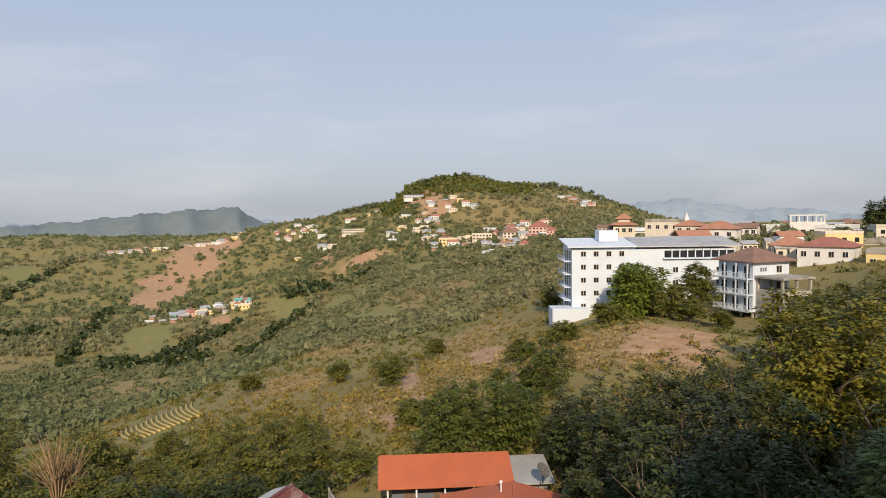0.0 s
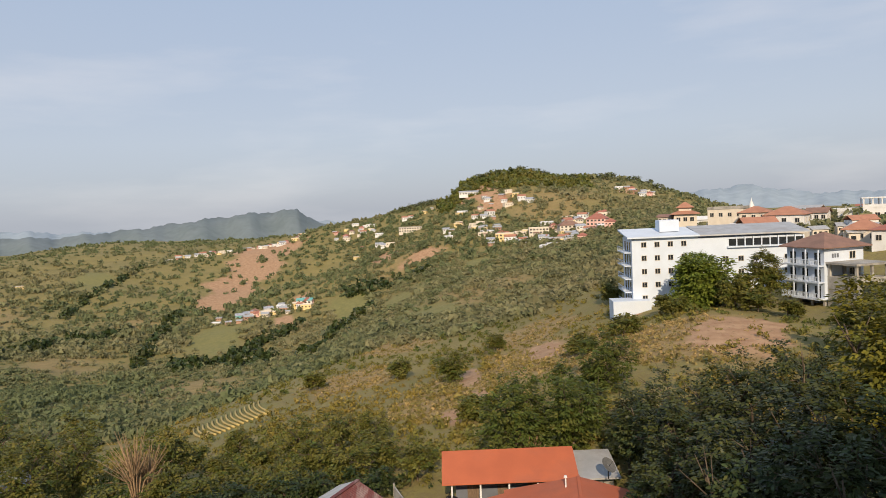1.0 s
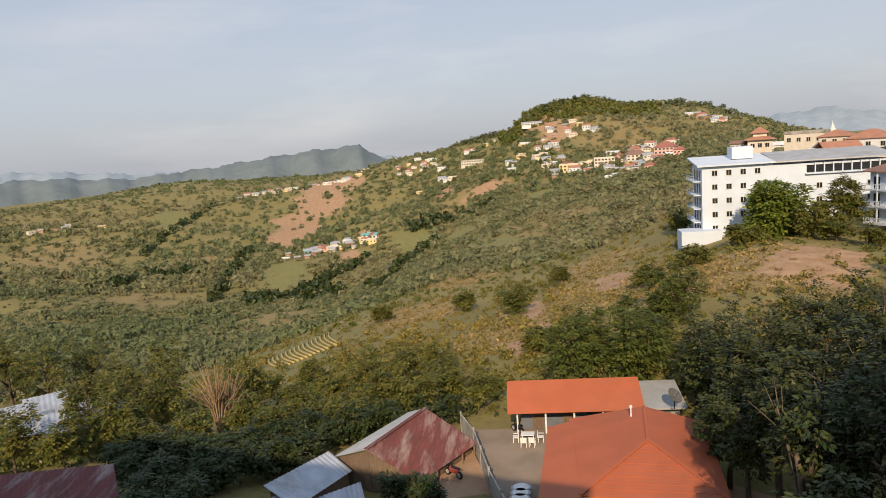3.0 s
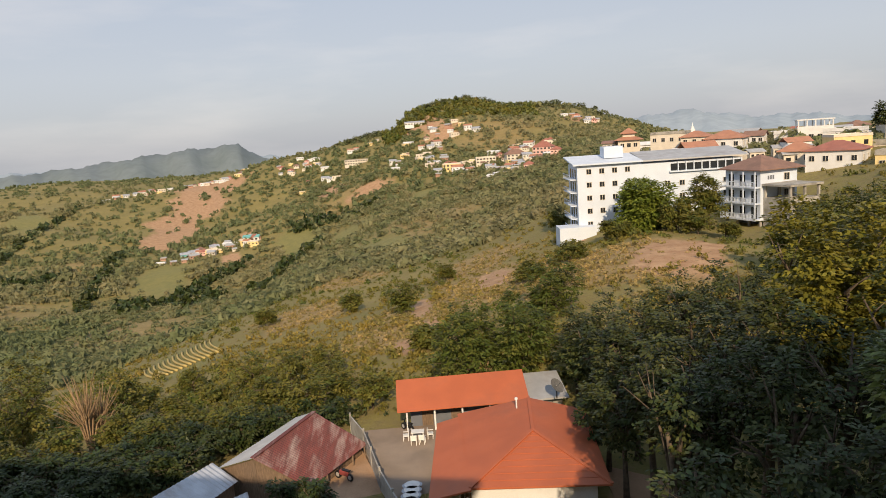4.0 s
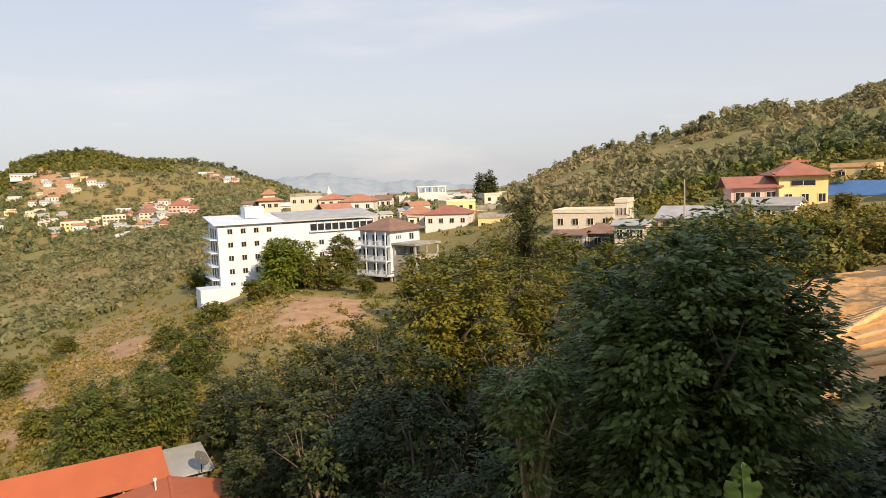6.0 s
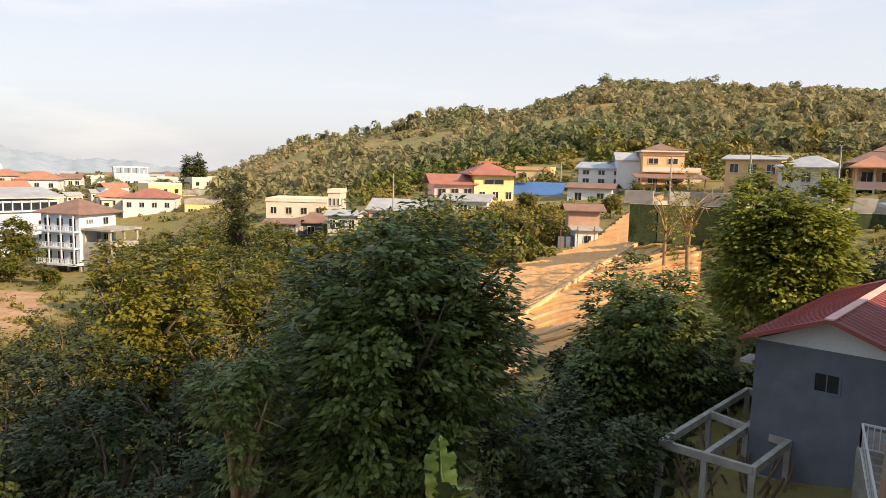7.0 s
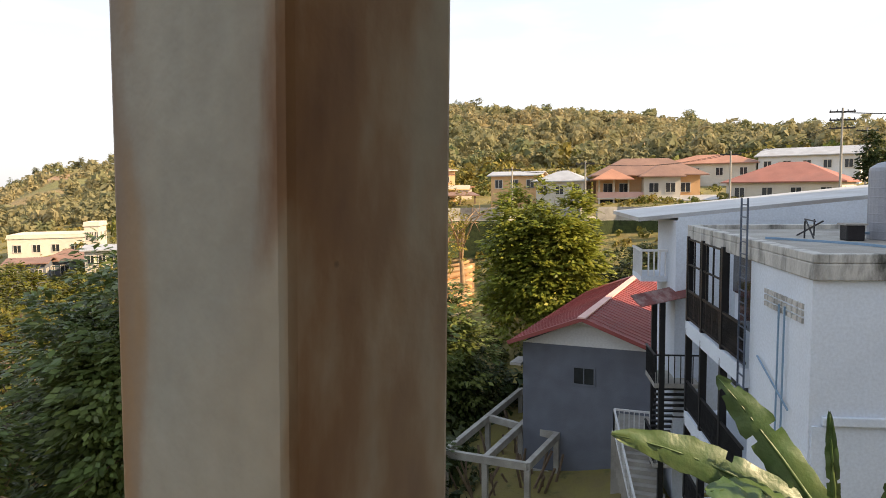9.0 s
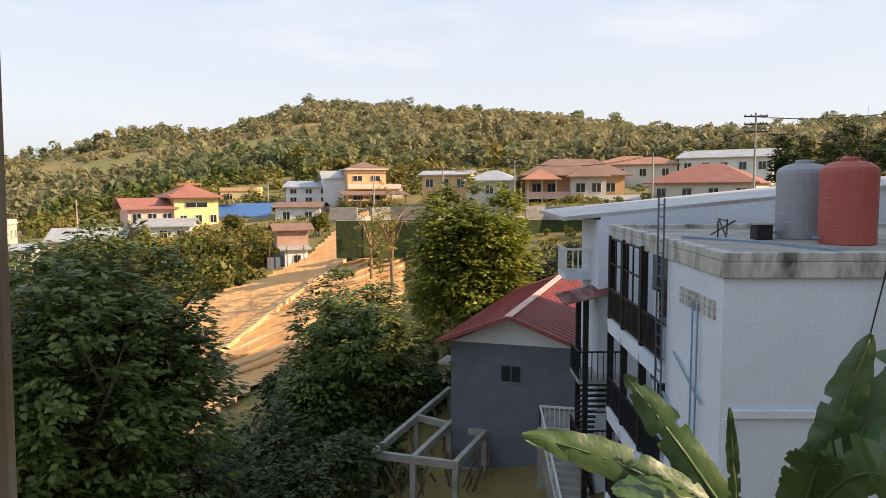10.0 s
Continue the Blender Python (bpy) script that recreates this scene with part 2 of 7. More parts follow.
def box(bm, x0, x1, y0, y1, z0, z1, bevel=0.0):
    m = Matrix.Translation(((x0 + x1) / 2, (y0 + y1) / 2, (z0 + z1) / 2)) @ Matrix.Diagonal((x1 - x0, y1 - y0, z1 - z0, 1))
    r = bmesh.ops.create_cube(bm, size=1, matrix=m)
    if bevel:
        es = list({e for v in r["verts"] for e in v.link_edges})
        bmesh.ops.bevel(bm, geom=es, offset=bevel, segments=2, affect="EDGES", profile=0.5)
    return bm


def bm_box(x0, x1, y0, y1, z0, z1, bevel=0.0):
    return box(bmesh.new(), x0, x1, y0, y1, z0, z1, bevel)


def bar(bm, p, q, w, h=None):
    """A square bar from p to q."""
    p, q = Vector(p), Vector(q)
    d = q - p
    m = Matrix.Translation((p + q) / 2) @ d.to_track_quat("Z", "Y").to_matrix().to_4x4() @ Matrix.Diagonal((w, h or w, d.length, 1))
    bmesh.ops.create_cube(bm, size=1, matrix=m)
    return bm


def tube(bm, pts, radii, seg=8):
    """A tapered round limb through the points."""
    rings = []
    for i, p in enumerate(pts):
        p = Vector(p)
        a = Vector(pts[max(i - 1, 0)])
        b = Vector(pts[min(i + 1, len(pts) - 1)])
        q = (b - a).to_track_quat("Z", "Y")
        rings.append([bm.verts.new(p + q @ Vector((math.cos(k * math.tau / seg) * radii[i], math.sin(k * math.tau / seg) * radii[i], 0))) for k in range(seg)])
    for r0, r1 in zip(rings, rings[1:]):
        for k in range(seg):
            bm.faces.new((r0[k], r0[(k + 1) % seg], r1[(k + 1) % seg], r1[k]))
    bm.faces.new(rings[0][::-1])
    bm.faces.new(rings[-1])
    return bm


def mesh_of(name, bm, material, smooth=False):
    bmesh.ops.recalc_face_normals(bm, faces=bm.faces)
    me = bpy.data.meshes.new(name)
    bm.to_mesh(me)
    bm.free()
    me.materials.append(material)
    if smooth:
        me.polygons.foreach_set("use_smooth", [True] * len(me.polygons))
    return me


def part(name, bm, material, parent, label="", smooth=False):
    ob = new(name, bm if isinstance(bm, bpy.types.Mesh) else mesh_of(name, bm, material, smooth))
    ob.parent = parent
    if label:
        ob["label"] = label
    return ob


def thing(name, label, category, m=None, group="", kind=""):
    ob = new(name)
    ob.empty_display_size = 0.3
    if m is not None:
        ob.matrix_world = m
    return tagged(ob, label, category, group, kind)


def solid(name, bm, material, label, category, m=None, kind="", group="", smooth=False):
    ob = new(name, mesh_of(name, bm, material, smooth))
    if m is not None:
        ob.matrix_world = m
    return tagged(ob, label, category, group, kind)


def np_mesh(name, verts, quads, material, tint=None, smooth=False):
    me = bpy.data.meshes.new(name)
    nv, nf = len(verts), len(quads)
    k = quads.shape[1]
    me.vertices.add(nv)
    me.vertices.foreach_set("co", np.asarray(verts, dtype=np.float32).ravel())
    me.loops.add(nf * k)
    me.loops.foreach_set("vertex_index", np.asarray(quads, dtype=np.int32).ravel())
    me.polygons.add(nf)
    me.polygons.foreach_set("loop_start", np.arange(nf, dtype=np.int32) * k)
    if smooth:
        me.polygons.foreach_set("use_smooth", np.ones(nf, dtype=bool))
    me.update(calc_edges=True)
    for nm, arr in (tint or {}).items():
        a = me.attributes.new(nm, "FLOAT", "POINT")
        a.data.foreach_set("value", np.asarray(arr, dtype=np.float32))
    me.materials.append(material)
    return me


# ---- land ----
STATIONS = (0, 15, 30, 45, 60, 80, 110, 150, 200, 280, 400, 550, 750, 1000, 1400, 2000, 3000, 4800)
SECTIONS = {}


def section(az, *z):
    """Heights along one line of sight over the valley, at the stations."""
    SECTIONS[az] = tuple(z)


section(-90, -14, -16, -19, -22, -25, -28, -33, -42, -52, -62, -75, -85, -85, -62, -60, -70, -70, -70)
section(-42, -14, -15, -18, -22, -24, -26, -33, -45, -55, -64, -75, -86, -85, -62, -60, -75, -75, -75)
section(-30, -14, -16, -19, -23, -25, -28, -35, -46, -58, -72, -85, -90, -80, -55, -32, -60, -70, -75)
section(-20, -14, -17, -21, -25, -26, -28, -33, -38.5, -47, -72, -85, -88, -82, -45, -52, -65, -75, -75)
section(-12, -14, -17, -21, -25, -26, -27.5, -31, -36, -40, -47, -73, -72, -55, -20, -35, -60, -75, -75)
section(-5, -15, -18, -22, -25, -25.5, -26, -29, -34, -38, -42, -46, -42, -20, 31, 0, -50, -75, -75)
section(2, -15, -18, -22, -25, -25.5, -25, -25.5, -29, -33, -36, -38, -34, -8, 60, 20, -50, -75, -75)
section(8, -15, -18, -23, -25, -25.5, -23, -23, -25, -25, -24, -26, -24, -5, 45, 10, -50, -75, -75)
section(15, -15, -19, -24, -26, -25, -21, -19.5, -20, -12, -10, -12, -15, -10, 5, -20, -60, -75, -75)
section(24, -14, -18, -23, -25, -24, -22, -21, -20.5, -10, -8, -20, -40, -60, -70, -75, -75, -75, -75)
section(34, -13, -16, -20, -22, -21, -18, -14, -10.5, -9, -11, -20, -40, -60, -70, -75, -75, -75, -75)
section(39.5, -12.5, -15, -18.5, -20, -18.5, -14.5, -10.5, -8.5, -7, 2, 6, -10, -40, -65, -75, -75, -75, -75)
section(44, -12, -14, -17, -18, -16, -11, -8, -6.5, -5.5, 4, 13, 0, -30, -60, -75, -75, -75, -75)
section(54, -12, -13, -15.5, -16, -15, -10, -6.2, -2, 4, 14, 28, 20, 0, -40, -75, -75, -75, -75)
section(63, -11, -12, -14, -14, -12, -8.5, -4.5, 0, 10, 24, 42, 38, 10, -30, -75, -75, -75, -75)
section(70, -11, -12, -13, -12.5, -10, -6.2, -2.5, 1, 10, 26, 44, 38, 10, -30, -75, -75, -75, -75)
section(80, -10, -11.5, -12.5, -10, -7.5, -3, -1.5, 2, 9, 25, 41, 35, 10, -30, -75, -75, -75, -75)
section(90, -9, -10, -11, -9, -6, -2.5, -1, 3, 10, 21, 31, 30, 10, -30, -75, -75, -75, -75)
section(105, -8, -9, -9, -7, -5, -2, 0, 4, 10, 18, 26, 26, 10, -30, -75, -75, -75, -75)
section(180, -8, -8, -8, -8, -7, -6, -3, 2, 8, 15, 20, 20, 10, -30, -75, -75, -75, -75)
section(270, -14, -16, -19, -22, -25, -28, -33, -42, -52, -62, -75, -85, -85, -62, -60, -70, -70, -70)

_AZ = np.array(sorted(SECTIONS))
_Z = np.array([SECTIONS[a] for a in _AZ], dtype=float)
_ST = np.log(np.array(STATIONS, dtype=float) + 12)
_KA = np.arange(-90, 270.01, 1.0)
_KR = np.linspace(_ST[0], _ST[-1], 240)
_G = np.array([[np.interp(k, _ST, row) for k in _KR] for row in _Z])
_G = np.array([np.interp(_KA, _AZ, _G[:, j]) for j in range(len(_KR))]).T
for _ in range(2):
    _G[:, 2:-2] = (_G[:, :-4] + _G[:, 1:-3] * 2 + _G[:, 2:-2] * 2 + _G[:, 3:-1] * 2 + _G[:, 4:]) / 8
    _P = np.pad(_G, ((2, 2), (0, 0)), mode="edge")
    _G = (_P[:-4] + 2 * _P[1:-3] + 2 * _P[2:-2] + 2 * _P[3:-1] + _P[4:]) / 8


def wave(x, y, s, seed):
    """A cheap smooth unevenness between -1 and 1."""
    return (np.sin(x / s + seed) * np.cos(y / s * 1.13 + seed * 2.1) + 0.6 * np.sin((x + y) / s * 1.71 + seed * 0.7) * np.cos((x - y) / s * 1.37 + seed)) / 1.6


def crest_delta(rows, r):
    """How far the land must rise or sink at one distance to carry a crest line of (azimuth, height)."""
    az = np.arange(-90, 270.01, 0.25)
    j = int(np.argmin(np.abs(_KR - math.log(r + 12))))
    base = np.interp(az, _KA, _G[:, j])
    a, h = [p[0] for p in rows], [p[1] for p in rows]
    d = np.interp(az, a, h) - base
    fade = np.clip(np.minimum(az - (a[0] - 3), a[-1] + 3 - az) / 3, 0, 1)
    return az, d * fade


# crest lines of the village hill and of the wooded hill to the east
VILLAGE_CREST = crest_delta([(-14, -22), (-10.4, -15), (-7.7, -2), (-4.1, 9), (-3.4, 22), (-2.7, 36), (-0.8, 44), (1.8, 47), (3.5, 40), (5.1, 33), (7.0, 34), (9.6, 28), (12.3, 11), (14.9, -2), (16.6, -16)], 1000)
WOOD_CREST = crest_delta([(33.7, -11), (36.9, -3), (39.9, 8), (43.5, 10), (48, 20), (52.5, 27), (56.3, 20), (58.8, 29), (60.2, 34), (63.2, 41), (64.4, 42.5), (69.3, 42), (76.3, 39.5), (80.8, 36), (84.4, 32.5), (88.7, 28.5), (91.7, 22.5), (95, 24.5), (100.3, 19)], 395)


def land(x, y):
    x, y = np.asarray(x, dtype=float), np.asarray(y, dtype=float)
    r = np.hypot(x, y)
    az = np.degrees(np.arctan2(x, y))
    az = np.where(az < -90, az + 360, az)
    fa = np.clip(az + 90, 0, 359.99)
    fr = np.clip((np.log(r + 12) - _KR[0]) / (_KR[1] - _KR[0]), 0, len(_KR) - 1.01)
    i, j = fa.astype(int), fr.astype(int)
    u, v = fa - i, fr - j
    z = (_G[i, j] * (1 - u) + _G[i + 1, j] * u) * (1 - v) + (_G[i, j + 1] * (1 - u) + _G[i + 1, j + 1] * u) * v
    far = np.clip((r - 60) / 300, 0, 1)
    z = z + far * (1.8 * wave(x, y, 23, 1.3) + 4.0 * far * wave(x, y, 70, 4.1))
    near_crest = np.exp(-((r - 1000) / 170) ** 2)
    z = z + np.interp(az, *VILLAGE_CREST) * near_crest + np.interp(az, *WOOD_CREST) * np.exp(-((r - 395) / 85) ** 2)
    calm = 1 - 0.75 * near_crest * ((az > -14) & (az < 17))
    return z + calm * np.clip((r - 250) / 300, 0, 1) * (5.0 * wave(x, y, 130, 2.2) + 3.0 * wave(x, y, 48, 6.2)) * np.clip((az < 36) + 0.25, 0, 1)


def land_z(az, r):
    x, y = az_xy(az, r)
    return float(land(x, y))


def patch(x, y, az, r, da, dr):
    """1 inside a soft oval of land round (az, r), falling to 0."""
    a = np.degrees(np.arctan2(x, y))
    k = max(dr * 0.22, 2.5)
    q = (((a - az) / da) ** 2 + ((np.hypot(x, y) - r) / dr) ** 2) * (1 + 0.55 * wave(x, y, k, az) + 0.35 * wave(x, y, k * 0.37, r))
    return np.clip(1.35 - q, 0, 1)


DRY_PATCHES = ((16, 108, 5.5, 20), (3, 125, 5, 26), (-5, 105, 5, 22), (-13, 150, 4, 18), (11, 110, 5, 14), (2, 165, 4, 18), (-9, 200, 3, 16), (47, 300, 5, 30), (62, 320, 5, 40), (4, 760, 4, 90), (-39.5, 760, 4.5, 110), (-26, 330, 5, 60), (-29, 640, 2.0, 30), (-12, 380, 4, 40), (-2, 330, 5, 40), (-9, 620, 3, 40), (6, 560, 3, 40), (-34, 500, 3, 50), (50, 250, 4, 25), (75, 280, 4, 30), (57, 360, 3, 25), (85, 300, 4, 25), (38, 250, 3, 25), (58, 270, 9, 40), (72, 330, 8, 40), (92, 280, 9, 40))
EARTH_PATCHES = ((17.5, 108, 4.0, 12), (-0.6, 800, 1.5, 34), (-2.6, 850, 1.3, 16), (-6.6, 622, 2.1, 16), (10.4, 850, 1.6, 16), (-4.8, 88, 1.0, 5), (-3.2, 120, 0.9, 14), (3, 128, 1.6, 14), (-2.5, 95, 1.2, 8), (18, 112, 3.0, 12), (16, 43, 5, 6), (-18.8, 965, 2.8, 70), (-20.0, 870, 2.2, 80), (-21.8, 785, 2.0, 70), (-23.0, 715, 1.8, 40), (-18.0, 560, 0.9, 26), (-9.5, 700, 1.2, 40), (-1.5, 860, 1.3, 35), (-16.5, 640, 0.8, 22), (40.5, 330, 1.6, 14), (10, 148, 1.0, 6), (88, 210, 6, 14))

FIELD_PATCHES = ((47, 275, 4.5, 30), (50.5, 245, 2.6, 18), (40.5, 295, 2.2, 22), (60, 245, 4.0, 13), (-23.2, 545, 2.3, 55), (-31.5, 900, 1.5, 70), (-22.8, 138, 3.2, 24), (-8, 480, 2.6, 45), (-12.5, 560, 1.8, 60), (-2, 520, 2.4, 40), (-14, 330, 3.0, 40), (-7, 300, 3.5, 35), (7, 640, 1.6, 60))


def meadow(x, y):
    return np.clip(sum(patch(x, y, *p) for p in FIELD_PATCHES), 0, 1)


def cover(x, y):
    dry = sum(patch(x, y, *p) for p in DRY_PATCHES)
    earth = sum(patch(x, y, *p) for p in EARTH_PATCHES)
    return np.clip(dry, 0, 1) * np.where(np.hypot(x, y) > 260, 0.55, 1.0), np.clip(earth, 0, 1)


def build_land():
    azs = np.concatenate([np.arange(-48, 112, 0.5), np.arange(112, 312, 4.0)])
    rs = np.exp(np.linspace(math.log(0.05 + 12), math.log(4800 + 12), 260)) - 12
    a, r = np.meshgrid(np.radians(azs), rs, indexing="ij")
    x, y = r * np.sin(a), r * np.cos(a)
    z = land(x, y)
    dry, earth = cover(x, y)
    na, nr = x.shape
    idx = np.arange(na * nr).reshape(na, nr)
    nxt = np.roll(idx, -1, axis=0)
    q = np.stack([idx[:, :-1], idx[:, 1:], nxt[:, 1:], nxt[:, :-1]], -1).reshape(-1, 4)
    v = np.stack([x, y, z], -1).reshape(-1, 3)
    me = np_mesh("ground", v, q[:, ::-1], M_GROUND, {"dry": dry.ravel(), "earth": earth.ravel(), "meadow": meadow(x, y).ravel()}, True)
    return tagged(new("ground", me), "hilly scrub ground with dry grass and bare earth", "ground", kind="structure")


build_land()


def far_range(name, rows, r, material, label):
    """A distant mountain ridge with depth, from a crest line (azimuth, elevation)."""
    azs = np.arange(rows[0][0], rows[-1][0], 0.25)
    el = np.interp(azs, [p[0] for p in rows], [p[1] for p in rows])
    crest = r * np.tan(np.radians(el)) + r * 0.0012 * (np.sin(azs * 2.1) + 0.7 * np.sin(azs * 5.3 + 1) + 0.5 * np.sin(azs * 11.7))
    depth = np.array([-0.22, -0.12, -0.05, 0.0, 0.06, 0.15])
    frac = np.array([0.0, 0.45, 0.82, 1.0, 0.8, 0.0])
    V = np.zeros((len(azs), 6, 3))
    for k in range(6):
        rr = r * (1 + depth[k] + 0.02 * np.sin(azs * 1.7 + k))
        V[:, k, 0], V[:, k, 1] = rr * np.sin(np.radians(azs)), rr * np.cos(np.radians(azs))
        V[:, k, 2] = -140 + (crest + 140) * frac[k]
    idx = np.arange(len(azs) * 6).reshape(-1, 6)
    q = np.stack([idx[:-1, :-1], idx[:-1, 1:], idx[1:, 1:], idx[1:, :-1]], -1).reshape(-1, 4)
    return tagged(new(name, np_mesh(name, V.reshape(-1, 3), q[:, ::-1], material, None, True)), label, "mountains", kind="structure")


# distance haze is put into these two base colours, blue-grey and pale blue
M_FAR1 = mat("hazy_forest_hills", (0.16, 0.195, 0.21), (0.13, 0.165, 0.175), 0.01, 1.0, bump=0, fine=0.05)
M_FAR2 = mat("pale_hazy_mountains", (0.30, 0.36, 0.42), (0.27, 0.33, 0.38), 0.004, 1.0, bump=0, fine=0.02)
far_range("backdrop_hills", [(-60, -0.8), (-45, -0.5), (-40, -0.4), (-34, -0.9), (-28, -0.5), (-23, 0.0), (-20, 0.25), (-16.5, 0.4), (-15, -0.6), (-13, -1.6), (-8, -3), (-4, -4)], 2300, M_FAR1, "forested hills tinted blue-grey for haze")
far_range("backdrop_mountains", [(-60, 0.0), (-44, 0.2), (-40, 0.1), (-33, -0.6), (-25, -0.6), (-18, -0.4), (-12, -0.8), (-8, -0.9), (0, -1), (12, 0.2), (16.2, 0.4), (18.3, 0.7), (21.5, 0.1), (24, -0.25), (26, -0.1), (29.7, -0.6), (31, -0.7), (34, -0.9), (40, -1.4), (50, -1.4)], 4300, M_FAR2, "mountain range tinted pale blue for haze")


# ---- plants ----
def leaf_quads(rng, centres, normals, size, aspect=0.5, droop=0.0):
    """One rhombic leaf at each centre."""
    n = len(centres)
    t = rng.normal(size=(n, 3))
    t[:, 2] -= droop
    t -= normals * (t * normals).sum(1, keepdims=True)
    t /= np.linalg.norm(t, axis=1, keepdims=True) + 1e-9
    b = np.cross(normals, t)
    s = (size * rng.uniform(0.6, 1.35, n))[:, None]
    v = np.stack([centres - t * s * 0.5, centres + b * s * aspect * 0.5 + t * s * 0.05, centres + t * s * 0.5 - normals * s * 0.12, centres - b * s * aspect * 0.5 + t * s * 0.05], 1)
    return v


def crown_points(rng, n, rad, height, lumps=7, inner=0.25, loose=0.55):
    """Leaf places and outward normals on lumps that make up an uneven crown, its foot at z = 0."""
    u = rng.normal(size=(lumps, 3))
    u /= np.linalg.norm(u, axis=1, keepdims=True)
    lc = u * rng.uniform(0.25, 1.0, (lumps, 1)) ** 0.5 * np.array([0.74, 0.74, 0.36])
    lc[:, 2] = np.clip(lc[:, 2] + 0.48, 0.15, 0.85)
    lr = rng.uniform(0.26, 0.46, lumps) * (1.0 if lumps < 12 else 0.78)
    k = rng.integers(0, lumps, n)
    d = rng.normal(size=(n, 3))
    d /= np.linalg.norm(d, axis=1, keepdims=True)
    q = lr[k] * rng.uniform(inner, 1.0, n) ** 0.4
    p = lc[k] + d * q[:, None] * np.array([1, 1, 0.8])
    p = p * np.array([rad, rad, height])
    nrm = d + rng.normal(size=(n, 3)) * loose + np.array([0, 0, 0.35])
    nrm /= np.linalg.norm(nrm, axis=1, keepdims=True)
    return p, nrm


def spray_crown(rng, n, rad, height, lumps, leaf, aspect, droop, per=13):
    """Leaves in hanging sprays over the lumps of a crown, its foot at z = 0: corners of each leaf, and the tint of its spray."""
    rho, turn = rng.uniform(0, 1, lumps) ** 0.5 * 0.76, rng.uniform(0, math.tau, lumps)
    lc = np.stack([np.cos(turn) * rho, np.sin(turn) * rho, 0.5 + (rng.uniform(0, 1, lumps) - 0.5) * 0.72 * (1 - 0.55 * rho ** 2)], -1)
    lr = rng.uniform(0.24, 0.38, lumps)
    m = max(n // per, 1)
    k = rng.integers(0, lumps, m)
    d = rng.normal(size=(m, 3))
    d[:, 2] += 0.25
    d /= np.linalg.norm(d, axis=1, keepdims=True)
    c = (lc[k] + d * (lr[k] * rng.uniform(0.2, 1.0, m) ** 0.25)[:, None]) * np.array([rad, rad, height])
    out = d + (c - np.array([0, 0, height * 0.45])) / np.array([rad, rad, height]) * 0.6
    c, out = np.repeat(c, per, 0), np.repeat(out, per, 0)
    n = len(c)
    a = rng.uniform(0, math.tau, n)
    fan = np.stack([np.cos(a), np.sin(a), np.zeros(n)], -1) * rng.uniform(0.2, 1.0, (n, 1))
    t = fan + out * np.array([0.8, 0.8, 0.3]) + np.array([0, 0, -0.45 * droop]) + rng.normal(size=(n, 3)) * 0.18
    t /= np.linalg.norm(t, axis=1, keepdims=True)
    nrm = np.array([0, 0, 0.6]) + out * 0.75 + rng.normal(size=(n, 3)) * 0.3
    nrm -= t * (nrm * t).sum(1, keepdims=True)
    nrm /= np.linalg.norm(nrm, axis=1, keepdims=True) + 1e-9
    b = np.cross(nrm, t)
    s = (leaf * rng.uniform(0.7, 1.3, n))[:, None]
    p = c + fan * leaf * 1.3 + rng.normal(size=(n, 3)) * leaf * 0.35 - np.array([0, 0, 0.25]) * leaf * np.linalg.norm(fan, axis=1, keepdims=True)
    v = np.stack([p - t * s * 0.5, p + b * s * aspect * 0.5, p + t * s * 0.5 - nrm * s * 0.14, p - b * s * aspect * 0.5], 1)
    return v, np.repeat(rng.normal(size=m), per)


def scatter(name, places, sizes, tints, material, label, category, leaves, leaf, kinds=7, seed=3, flat=1.0):
    """Many plants joined into one growth: each a small crown of three-cornered leaf clumps."""
    rng = np.random.default_rng(seed)
    temps = []
    for k in range(kinds):
        p, nrm = crown_points(rng, leaves, 0.6, 0.8 * flat, lumps=int(rng.integers(3, 7)), loose=0.38)
        temps.append(leaf_quads(rng, p, nrm, np.full(leaves, leaf * 1.25), 0.95)[:, (0, 1, 3)] + (leaf_quads(rng, p, nrm, np.full(leaves, leaf * 0.1), 0.5)[:, (2, 2, 2)] - p[:, None]))
    n = len(places)
    V = np.empty((n, leaves * 3, 3), dtype=np.float32)
    which = rng.integers(0, kinds, n)
    ang = rng.uniform(0, math.tau, n)
    c, s = np.cos(ang), np.sin(ang)
    for k in range(kinds):
        m = which == k
        t = temps[k].reshape(-1, 3)
        sc = sizes[m][:, None]
        V[m, :, 0] = (t[None, :, 0] * c[m][:, None] - t[None, :, 1] * s[m][:, None]) * sc + places[m][:, 0:1]
        V[m, :, 1] = (t[None, :, 0] * s[m][:, None] + t[None, :, 1] * c[m][:, None]) * sc + places[m][:, 1:2]
        V[m, :, 2] = t[None, :, 2] * sc * rng.uniform(0.75, 1.25, m.sum())[:, None] + places[m][:, 2:3] - 0.12 * sc
    q = np.arange(n * leaves * 3).reshape(-1, 3)
    tint = np.repeat(tints, leaves * 3)
    me = np_mesh(name, V.reshape(-1, 3), q, material, {"tint": tint})
    return tagged(new(name, me), label, category, kind="stuff")


def sow(rng, n, az0, az1, r0, r1, power=1.0):
    az = rng.uniform(az0, az1, n)
    r = np.exp(rng.uniform(math.log(r0), math.log(r1), n)) if power == 1.0 else r0 + (r1 - r0) * rng.uniform(0, 1, n) ** power
    return az, r, r * np.sin(np.radians(az)), r * np.cos(np.radians(az))


# ---- woods and scrub ----
rng = np.random.default_rng(11)


def clear_of(x, y, spots):
    ok = np.ones(len(x), dtype=bool)
    for az, r, rad in spots:
        cx, cy = az_xy(az, r)
        ok &= np.hypot(x - cx, y - cy) > rad
    return ok


